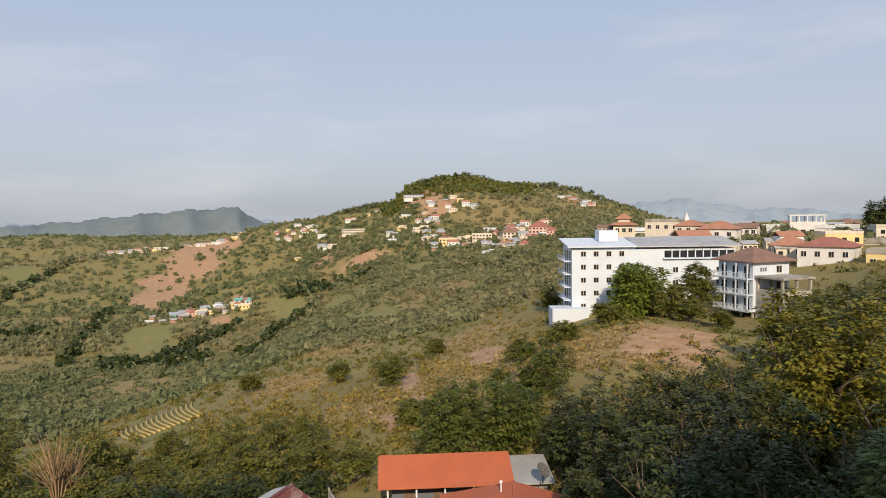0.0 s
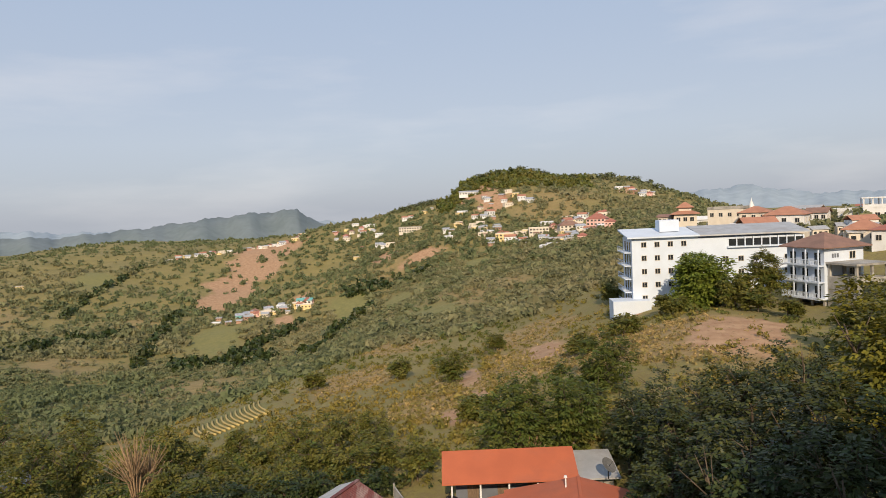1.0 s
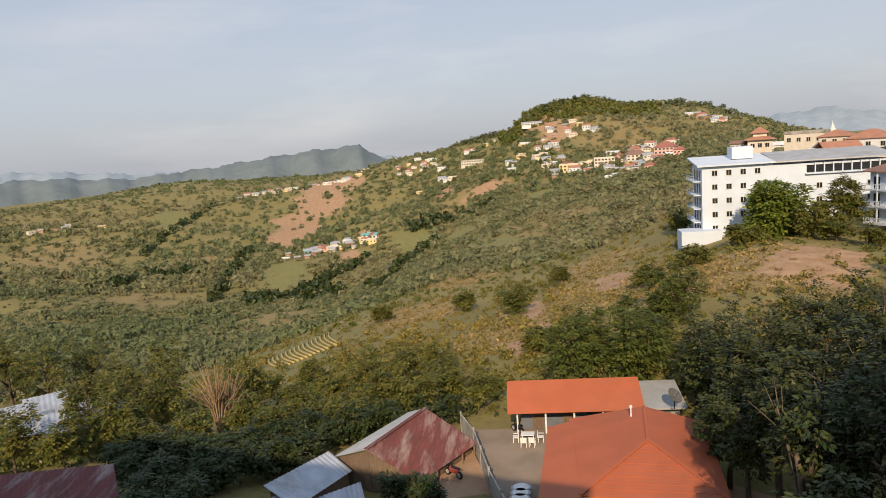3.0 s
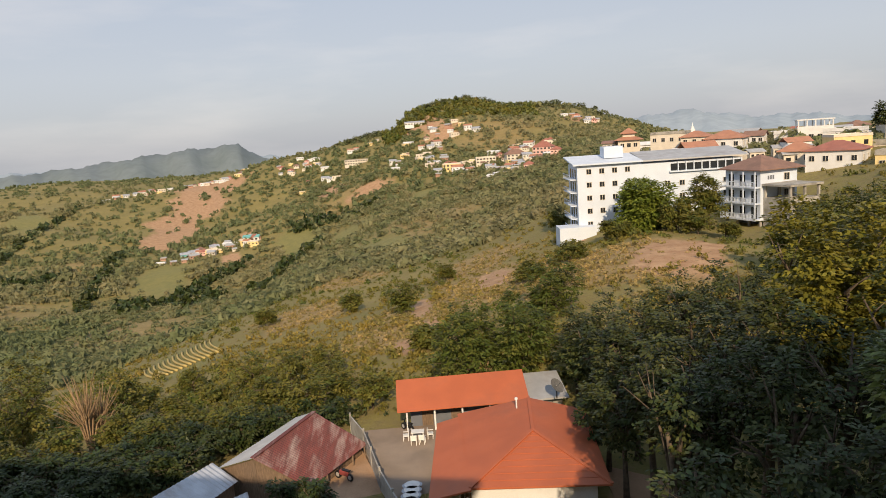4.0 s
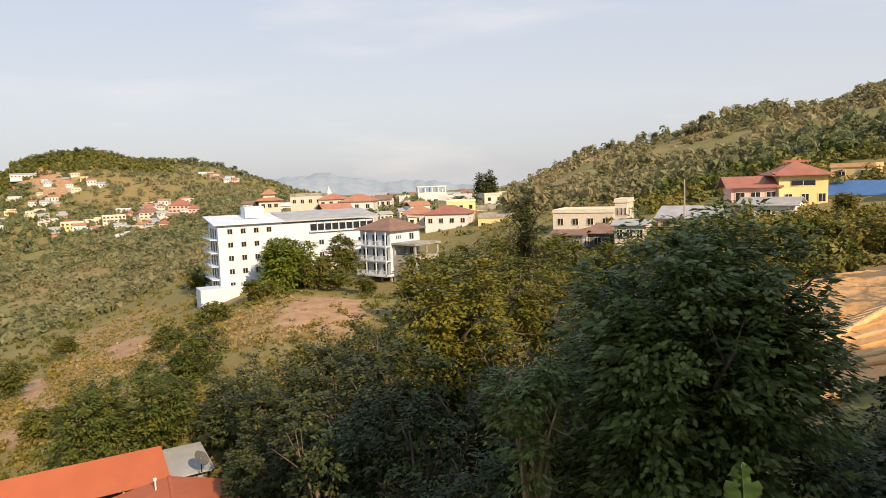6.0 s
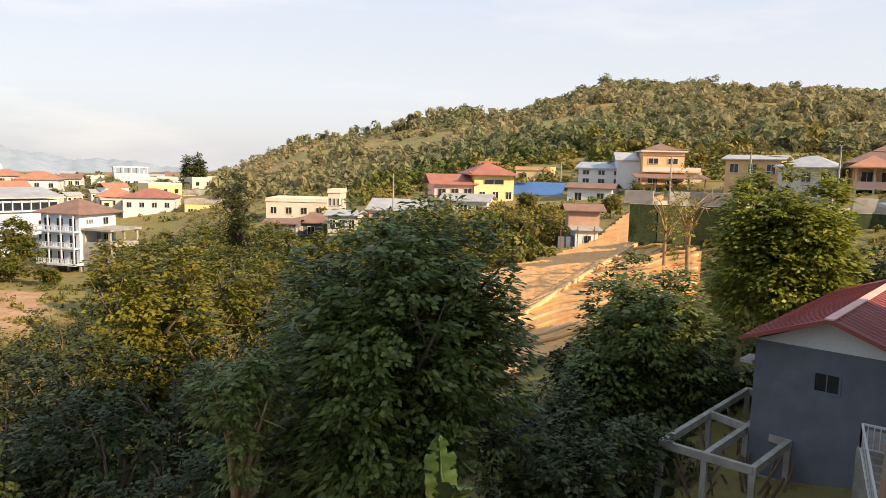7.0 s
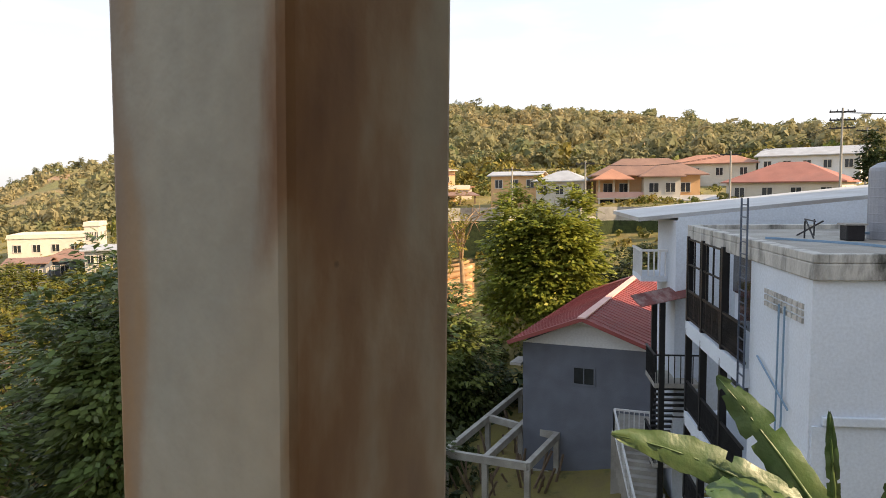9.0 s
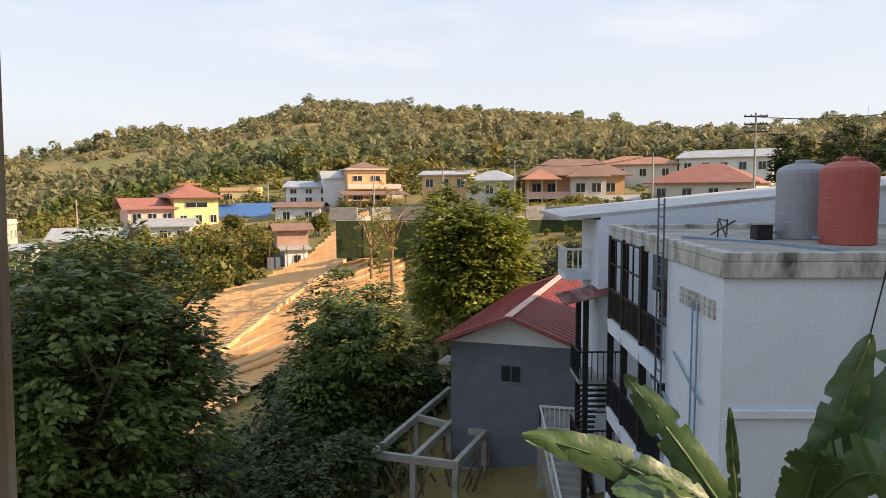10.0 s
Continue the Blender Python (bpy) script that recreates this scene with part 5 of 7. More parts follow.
def yard():
    def slab(pts, z0, z1):
        bm = bmesh.new()
        lo = [bm.verts.new((x, y, z0)) for x, y in pts]
        hi = [bm.verts.new((x, y, z1)) for x, y in pts]
        bm.faces.new(lo[::-1])
        bm.faces.new(hi)
        for i in range(len(pts)):
            j = (i + 1) % len(pts)
            bm.faces.new((lo[i], lo[j], hi[j], hi[i]))
        return bm

    solid("yard_pavement", slab([(-4.7, 42.4), (-2.2, 42.4), (-2.2, 58.5), (-9.9, 58.0), (-7.6, 51.0)], YARD - 4, YARD), M_PAVE, "grey concrete yard between the houses", "pavement", kind="structure")
    solid("yard_ground", slab([(-13.5, 39.0), (-4.4, 39.0), (-4.75, 42.4), (-7.65, 51.0), (-9.6, 56.5), (-12.2, 53.0)], YARD - 5, YARD - 0.1), M_YARD, "trodden bare earth yard", "ground", kind="structure")
    solid("yard_ground", slab([(9.6, 38.0), (15.0, 38.0), (14.0, 47.0), (9.8, 50.0)], YARD - 5, YARD - 0.4), M_YARD, "bare red earth beside the orange house", "ground", kind="structure")
    # leaning pale boundary wall along the drive
    t = thing("yard_fence", "weathered grey sheet fence along the yard", "fence")
    pts = [(-10.2, 58.0), (-8.6, 54.5), (-7.6, 51.0), (-6.6, 47.5), (-5.4, 44.2), (-4.6, 42.2)]
    for (x0, y0), (x1, y1) in zip(pts, pts[1:]):
        bm = bmesh.new()
        d = Vector((x1 - x0, y1 - y0, 0))
        n = Vector((-d.y, d.x, 0)).normalized() * 0.05
        v = [bm.verts.new(p) for p in ((x0 - n.x, y0 - n.y, YARD - 1), (x1 - n.x, y1 - n.y, YARD - 1), (x1 + n.x, y1 + n.y, YARD - 1), (x0 + n.x, y0 + n.y, YARD - 1), (x0 - n.x, y0 - n.y, YARD + 1.5), (x1 - n.x, y1 - n.y, YARD + 1.5), (x1 + n.x, y1 + n.y, YARD + 1.5), (x0 + n.x, y0 + n.y, YARD + 1.5))]
        for f in ((0, 1, 2, 3), (4, 5, 6, 7), (0, 1, 5, 4), (1, 2, 6, 5), (2, 3, 7, 6), (3, 0, 4, 7)):
            bm.faces.new([v[i] for i in f])
        part("panel", bm, M_CONC, t)
        part("post", bm_box(x0 - 0.07, x0 + 0.07, y0 - 0.07, y0 + 0.07, YARD - 1, YARD + 1.75), M_CONC, t)
    # plank fence in front of the orange house
    f = thing("plank_fence", "dark uneven bamboo and plank fence", "fence")
    g = np.random.default_rng(5)
    for k in range(70):
        x = -4.5 + k * 0.25
        h = g.uniform(1.2, 1.9)
        part("plank", bar(bmesh.new(), (x, 40.2 + g.uniform(-0.06, 0.06), YARD - 1.5), (x + g.uniform(-0.06, 0.06), 40.2, YARD + h - 0.5), 0.17, 0.04), M_WOOD, f)
    part("rail", bm_box(-4.6, 13.2, 40.25, 40.32, YARD + 0.2, YARD + 0.3), M_WOOD, f)


yard()


def garden_set():
    x, y = -4.25, 55.6
    t = thing("garden_table", "white plastic garden table in the yard", "table", pose(x, y, YARD))
    part("tabletop", bm_box(-0.55, 0.55, -0.4, 0.4, 0.70, 0.75, 0.015), M_PLASTIC, t)
    for sx in (-0.45, 0.45):
        for sy in (-0.3, 0.3):
            part("leg", bm_box(sx - 0.03, sx + 0.03, sy - 0.03, sy + 0.03, 0, 0.7), M_PLASTIC, t)
    c = thing("garden_chair", "white plastic garden chair beside the table", "chair", pose(x - 1.0, y, YARD, 0, 0, -90), "chairs round the table")
    part("seat", bm_box(-0.25, 0.25, -0.25, 0.25, 0.40, 0.44, 0.012), M_PLASTIC, c)
    part("backrest", bm_box(-0.25, 0.25, 0.22, 0.27, 0.44, 0.88, 0.012), M_PLASTIC, c)
    for sx in (-0.22, 0.22):
        part("armrest", bm_box(sx - 0.03, sx + 0.03, -0.24, 0.24, 0.62, 0.66), M_PLASTIC, c)
        for sy in (-0.21, 0.21):
            part("leg", bm_box(sx - 0.025, sx + 0.025, sy - 0.025, sy + 0.025, 0, 0.4), M_PLASTIC, c)
    for dx, dy, rz in ((1.05, 0.1, 90), (-0.3, -0.95, 180), (0.4, -0.9, 170)):
        copy_thing(c, pose(x + dx, y + dy, YARD, 0, 0, rz))


M_PLASTIC = mat("white_plastic", (0.78, 0.77, 0.74), (0.70, 0.69, 0.66), 2, 0.4, bump=0)
garden_set()


def boats():
    # pale nested tubs standing by the fence
    for k in range(4):
        y = 44.8 + k * 0.75
        t = thing("wash_tub", "pale stacked plastic wash tub by the fence", "tub", pose(-4.3, y, YARD, 0, 0, 8), "tubs by the fence")
        bm = bmesh.new()
        tube(bm, [(0, 0, 0), (0, 0, 0.35), (0, 0, 0.42)], [0.42, 0.5, 0.55], 14)
        for v in bm.verts:
            v.co.x *= 1.35
        part("bowl", bm, M_ZINC_W, t, smooth=False)
        part("rim", tube(bmesh.new(), [(0, 0, 0.42), (0, 0, 0.46)], [0.57, 0.57], 14), M_PLASTIC, t)


boats()


def motorbike(x, y, z, rz, label, body):
    t = thing("motorbike", label, "motorbike", pose(x, y, z, 0, 0, rz))
    for yy in (-0.62, 0.62):
        bm = bmesh.new()
        bmesh.ops.create_cone(bm, cap_ends=True, segments=16, radius1=0.3, radius2=0.3, depth=0.1, matrix=pose(0, yy, 0.3, 0, 90, 0))
        w = part("wheel", bm, M_DARK, t)
        bm = bmesh.new()
        bmesh.ops.create_cone(bm, cap_ends=True, segments=12, radius1=0.18, radius2=0.18, depth=0.12, matrix=pose(0, yy, 0.3, 0, 90, 0))
        part("rim", bm, M_ZINC, w)
    part("body", bm_box(-0.13, 0.13, -0.5, 0.4, 0.35, 0.75, 0.08), body, t)
    part("seat", bm_box(-0.13, 0.13, -0.65, 0.1, 0.76, 0.86, 0.03), M_DARK, t)
    part("fork", bar(bmesh.new(), (0, 0.62, 0.3), (0, 0.38, 0.98), 0.07), M_DARK, t)
    part("handlebar", bar(bmesh.new(), (-0.35, 0.38, 1.0), (0.35, 0.38, 1.0), 0.04), M_DARK, t)


motorbike(-9.6, 49.5, YARD - 0.1, 55, "dark red motorbike parked on the bare earth", M_TILE_RED)
motorbike(-5.2, 57.4, YARD, 40, "dark motorbike parked under the porch", M_DARK)

# ---- tin-roofed sheds ----
M_RUST = mat("rusty_corrugated_roof", (0.17, 0.045, 0.04), (0.11, 0.035, 0.032), 1.2, 0.8, 0.0, bump=0.3, fine=8, stain=(0.34, 0.28, 0.26), stain_amt=0.42, stretch=(3.0, 0.5, 1))


def ribbed_sheet(p00, p10, p11, p01, ribs, depth=0.05, thick=0.02):
    """A corrugated sheet between four corners, ribs running from the first edge to the opposite one."""
    bm = bmesh.new()
    a, b, c, d = (Vector(p) for p in (p00, p10, p11, p01))
    n = (b - a).cross(d - a).normalized()
    if n.z < 0:
        n = -n
    top, bot = [], []
    for k in range(ribs * 2 + 1):
        s = k / (ribs * 2)
        o = n * (depth if k % 2 else 0)
        for lst, dz in ((top, 0), (bot, -thick)):
            lst.append((bm.verts.new(a.lerp(b, s) + o + n * dz), bm.verts.new(d.lerp(c, s) + o + n * dz)))
    for k in range(ribs * 2):
        bm.faces.new((top[k][0], top[k + 1][0], top[k + 1][1], top[k][1]))
        bm.faces.new((bot[k][1], bot[k + 1][1], bot[k + 1][0], bot[k][0]))
    for e in (0, 1):
        for k in range(ribs * 2):
            bm.faces.new((top[k][e], bot[k][e], bot[k + 1][e], top[k + 1][e]))
    return bm


def rusty_house():
    t = thing("rusty_roofed_house", "shed house with rusty red corrugated roof", "house")
    rn, rf = at(-18.3, 49.5, -21.8), at(-12.9, 56.5, -21.8)
    en, ef = at(-13.9, 48.2, -24.2), at(-8.7, 54.4, -24.3)
    ln, lf = at(-21.0, 52.2, -23.2), at(-14.4, 59.5, -23.2)
    part("roof", ribbed_sheet(rn, rf, ef, en, 34), M_RUST, t, "rusty corrugated roof slope")
    part("roof", ribbed_sheet(rn, rf, lf, ln, 34), M_ZINC, t, "grey corrugated roof slope")
    part("ridge_cap", bar(bmesh.new(), rn + Vector((0, 0, 0.05)), rf + Vector((0, 0, 0.05)), 0.35, 0.06), M_RUST, t)
    def wall(p, q, zp, zq):
        bm = bmesh.new()
        d = (q - p).normalized()
        n = Vector((-d.y, d.x, 0)) * 0.08
        vs = [bm.verts.new(v) for v in (Vector((p.x, p.y, -27.5)) - n, Vector((q.x, q.y, -27.5)) - n, Vector((q.x, q.y, -27.5)) + n, Vector((p.x, p.y, -27.5)) + n,
              Vector((p.x, p.y, zp)) - n, Vector((q.x, q.y, zq)) - n, Vector((q.x, q.y, zq)) + n, Vector((p.x, p.y, zp)) + n)]
        for f in ((0, 1, 2, 3), (4, 5, 6, 7), (0, 1, 5, 4), (1, 2, 6, 5), (2, 3, 7, 6), (3, 0, 4, 7)):
            bm.faces.new([vs[i] for i in f])
        part("wall", bm, M_WOOD, t)
    i = 0.12
    e0, e1 = en.lerp(rn, i).lerp(ef, 0.03), ef.lerp(rf, i).lerp(en, 0.03)
    wall(e0, e1, -24.4, -24.4)
    r0 = rn.lerp(rf, 0.04)
    wall(e0, r0, -24.2, -22.0)
    wall(r0, ln.lerp(lf, 0.04), -22.0, -23.4)
    for k in range(5):
        p = en.lerp(ef, 0.05 + k * 0.22)
        part("porch_post", bm_box(p.x - 0.06, p.x + 0.06, p.y - 0.06, p.y + 0.06, -27.0, p.z - 0.02), M_WOOD, t)


rusty_house()


def tin_shed(label, corners, ribs, material, base, wallm=None):
    t = thing("tin_roofed_shed", label, "shed", group="tin sheds")
    part("roof", ribbed_sheet(*corners, ribs), material, t)
    c = sum((Vector(p) for p in corners), Vector()) / 4
    bm = bmesh.new()
    ins = [Vector(p).lerp(c, 0.12) for p in corners]
    lo = [bm.verts.new((p.x, p.y, base)) for p in ins]
    hi = [bm.verts.new((p.x, p.y, p.z - 0.1)) for p in ins]
    bm.faces.new(lo[::-1])
    bm.faces.new(hi)
    for i in range(4):
        j = (i + 1) % 4
        bm.faces.new((lo[i], lo[j], hi[j], hi[i]))
    part("wall", bm, wallm or M_WOOD, t)


tin_shed("shed with pale blue-grey zinc roof", (at(-27.0, 47.5, -22.3), at(-21.4, 52.0, -22.6), at(-19.6, 50.2, -23.6), at(-24.6, 45.2, -23.2)), 16, M_ZINC_W, -28)
tin_shed("low shed with patched pale zinc roof", (at(-30.5, 45.0, -22.7), at(-25.0, 47.5, -23.0), at(-23.6, 44.4, -23.9), at(-29.0, 42.0, -23.6)), 14, M_ZINC_W, -28)
tin_shed("small shed with white zinc roof", (at(-25.0, 46.4, -23.7), at(-19.0, 48.4, -23.7), at(-18.6, 45.6, -24.5), at(-24.4, 43.4, -24.5)), 14, M_ZINC_W, -28)
tin_shed("low lean-to with dull zinc roof", (at(-22.0, 42.6, -24.4), at(-15.0, 43.4, -24.6), at(-15.2, 40.8, -25.0), at(-22.6, 40.0, -25.0)), 14, M_ZINC, -28)
tin_shed("shed with dark red-brown sheet roof", (at(-45.0, 56.0, -20.4), at(-37.8, 53.5, -20.8), at(-37.6, 46.5, -22.6), at(-47.0, 47.0, -22.6)), 24, M_RUST, -27)
for k, (az, r, w) in enumerate(((-41.5, 80, 4.0), (-39.6, 77, 3.5), (-38.0, 79, 4.2), (-40.6, 73, 3.8), (-42.6, 76, 4.0), (-43.4, 82, 4.0))):
    da = math.degrees(w / r)
    z = -23.2 - 0.5 * (k % 3)
    tin_shed("tin-roofed shack among trees", (at(az - da / 2, r + 2, z + 0.5), at(az + da / 2, r + 2.6, z + 0.4), at(az + da / 2, r - 2, z - 0.4), at(az - da / 2, r - 2.3, z - 0.3)), 8, (M_ZINC_W, M_ZINC, M_ZINC_W)[k % 3], -30)


# ---- bare slope with steps and terraces ----
def dirt_slope():
    # a sheet of bare earth lying on the hillside, from the path's head down to the valley trees
    azs = np.linspace(53.6, 71.5, 72)
    rs = np.linspace(44, 106, 70)
    keep_v, quads, index = [], [], {}
    for i, az in enumerate(azs):
        for j, r in enumerate(rs):
            f = (az - 54) / 14.4
            lo, hi = 46 + 12 * f, np.interp(az, [54, 60, 63.5, 66.5, 68.4], [72, 75, 80, 95, 104]) if az < 68.6 else 68.5
            if not lo - 1 <= r <= hi + 1:
                continue
            x, y = az_xy(az, r)
            index[i, j] = len(keep_v)
            keep_v.append((x, y, slope_z(az, r) + 0.3 + 0.03 * math.sin(az * 9.0 - r * 0.23) + random.uniform(-0.025, 0.025)))
    for (i, j), a in index.items():
        if (i + 1, j) in index and (i, j + 1) in index and (i + 1, j + 1) in index:
            quads.append((a, index[i, j + 1], index[i + 1, j + 1], index[i + 1, j]))
    me = np_mesh("earth_slope", np.array(keep_v), np.array(quads)[:, ::-1], M_EARTH)
    tagged(new("earth_slope", me), "freshly cut bare orange earth slope", "ground", kind="structure")


def slope_z(az, r):
    return land_z(az, r) + 0.1


dirt_slope()


def slope_stairs():
    """A long concrete flight that climbs the bare slope, each tread a block."""
    p, q = (56.6, 60.0), (66.7, 75.8)
    t = thing("hillside_stairs", "long pale concrete stairway up the bare slope", "stairs")
    n = 84
    me = mesh_of("step", bm_box(-0.5, 0.5, -0.17, 0.17, -0.6, 0.04), M_STEP)
    a, b = at(*p), at(*q)
    head = math.degrees(math.atan2(b.x - a.x, b.y - a.y))
    for k in range(n):
        s = k / (n - 1)
        az, r = p[0] + (q[0] - p[0]) * s, p[1] + (q[1] - p[1]) * s
        c = a.lerp(b, s)
        ra, aa = math.hypot(c.x, c.y), math.degrees(math.atan2(c.x, c.y))
        o = part("step", me, None, t)
        o.matrix_local = pose(c.x, c.y, slope_z(aa, ra) + 0.5, 0, 0, -head)
    rise = math.degrees(math.atan2(slope_z(*q) - slope_z(*p), (b - a).length))
    me2 = mesh_of("kerb", bm_box(-0.12, 0.12, -0.5, 0.5, -0.6, 0.3), M_STEP)
    for k in range(0, n, 4):
        c = a.lerp(b, k / (n - 1))
        ra, aa = math.hypot(c.x, c.y), math.degrees(math.atan2(c.x, c.y))
        o = part("kerb", me2, None, t)
        o.matrix_local = pose(c.x, c.y, slope_z(aa, ra) + 0.45, rise, 0, -head) @ Matrix.Translation((0.65, 0, 0))


M_STEP = mat("pale_cement_steps", (0.74, 0.50, 0.27), (0.62, 0.40, 0.20), 1.0, 0.9, bump=0.3)
slope_stairs()


def terraces():
    for k in range(11):
        r = 53.5 + k * 1.95
        az0 = 56.3 + max(0.0, (r - 59.5) * 0.64)
        t = thing("terrace_bank", "low earth terrace bank across the slope", "terrace", group="slope terraces")
        pts, rad = [], []
        for i in range(26):
            az = az0 + i * (71.3 - az0) / 25
            rr = r + 0.03 * i + 0.25 * math.sin(i * 0.7 + k)
            x, y = az_xy(az, rr)
            pts.append((x, y, slope_z(az, rr) + 0.36))
            rad.append(0.2 + 0.03 * math.sin(i * 2.1 + k))
        part("bank", tube(bmesh.new(), pts, rad, 6), M_STEP if k % 2 else M_EARTH, t, smooth=True)


terraces()


def road_wall():
    t = thing("retaining_wall", "long cream retaining wall with hedge below the road", "wall", kind="structure")
    pts = [at(a, 71 + 0.5 * math.sin(a), 0) for a in np.linspace(66, 95, 15)]
    for a, b in zip(pts, pts[1:]):
        for z0, z1, off, m, nm in ((-7.0, -3.3, 0.0, M_HEDGE, "hedge"), (-3.3, -2.9, -0.2, M_CREAM, "coping"), (-3.1, -1.9, 3.0, M_CONC, "parapet"), (-5.9, -5.5, -4.2, M_CREAM, "coping"), (-9.0, -5.9, -4.0, M_HEDGE, "hedge")):
            d = (b - a).normalized()
            n = Vector((d.y, -d.x, 0))
            o = -n * off if n.dot(a) > 0 else n * off
            w = n * 0.25
            bm = bmesh.new()
            lo = [bm.verts.new((p.x, p.y, z0)) for p in (a + o - w, b + o - w, b + o + w, a + o + w)]
            hi = [bm.verts.new((p.x, p.y, z1)) for p in (a + o - w, b + o - w, b + o + w, a + o + w)]
            bm.faces.new(lo[::-1])
            bm.faces.new(hi)
            for i in range(4):
                j = (i + 1) % 4
                bm.faces.new((lo[i], lo[j], hi[j], hi[i]))
            part(nm, bm, m, t)


M_HEDGE = mat("clipped_hedge", (0.06, 0.085, 0.025), (0.03, 0.045, 0.015), 3, 0.9, bump=1.0, fine=9)
road_wall()


def utility_pole(az, r, z0, z1, arms, label):
    x, y = az_xy(az, r)
    t = thing("utility_pole", label, "pole", pose(x, y, z0, 0, 0, -az + 15), "utility poles")
    h = z1 - z0
    part("pole", tube(bmesh.new(), [(0, 0, -2), (0, 0, h)], [0.14, 0.09], 8), M_CONC, t)
    for k in range(arms):
        z = h - 0.35 - 0.75 * k
        part("crossarm", bm_box(-1.1, 1.1, -0.06, 0.06, z - 0.07, z + 0.07), M_DARK, t)
        for s in (-1.0, -0.45, 0.45, 1.0):
            part("insulator", tube(bmesh.new(), [(s, 0, z + 0.07), (s, 0, z + 0.22)], [0.05, 0.035], 6), M_WINDOW, t)


utility_pole(98.2, 76, -3, 7.0, 3, "concrete power pole with three crossarms")
utility_pole(99.7, 92, -2, 6.2, 1, "concrete power pole with one crossarm")
utility_pole(80.3, 84, -3, 3.0, 1, "slim concrete power pole beside the road")
utility_pole(91.0, 82, -3, 3.6, 1, "slim concrete power pole beside the road")
utility_pole(68.9, 96, -4, 1.8, 0, "slim pole before the orange villa")
utility_pole(74.5, 90, -4, 2.6, 1, "slim concrete power pole beside the road")
utility_pole(47.0, 104, -9, -1.4, 0, "slim grey pole between the roofs")
utility_pole(60.5, 128, -4, 1.0, 0, "slim pole behind the blue roof")


def wires():
    for i, (a, b) in enumerate((((74.5, 90, 2.4), (80.3, 84, 2.8)), ((80.3, 84, 2.8), (91.0, 82, 3.4)), ((91.0, 82, 3.4), (98.2, 76, 6.0)), ((98.2, 76, 6.6), (112, 70, 6.8)))):
        for off in (-0.8, 0.8):
            p, q = at(*a), at(*b)
            pts = []
            for k in range(9):
                s = k / 8
                v = p.lerp(q, s)
                pts.append((v.x, v.y + off * 0.4, v.z - 1.6 * s * (1 - s) * 2))
            solid("power_cable", tube(bmesh.new(), pts, [0.02] * 9, 4), M_DARK, "thin black power cable sagging between poles", "cable", group="power cables")


wires()


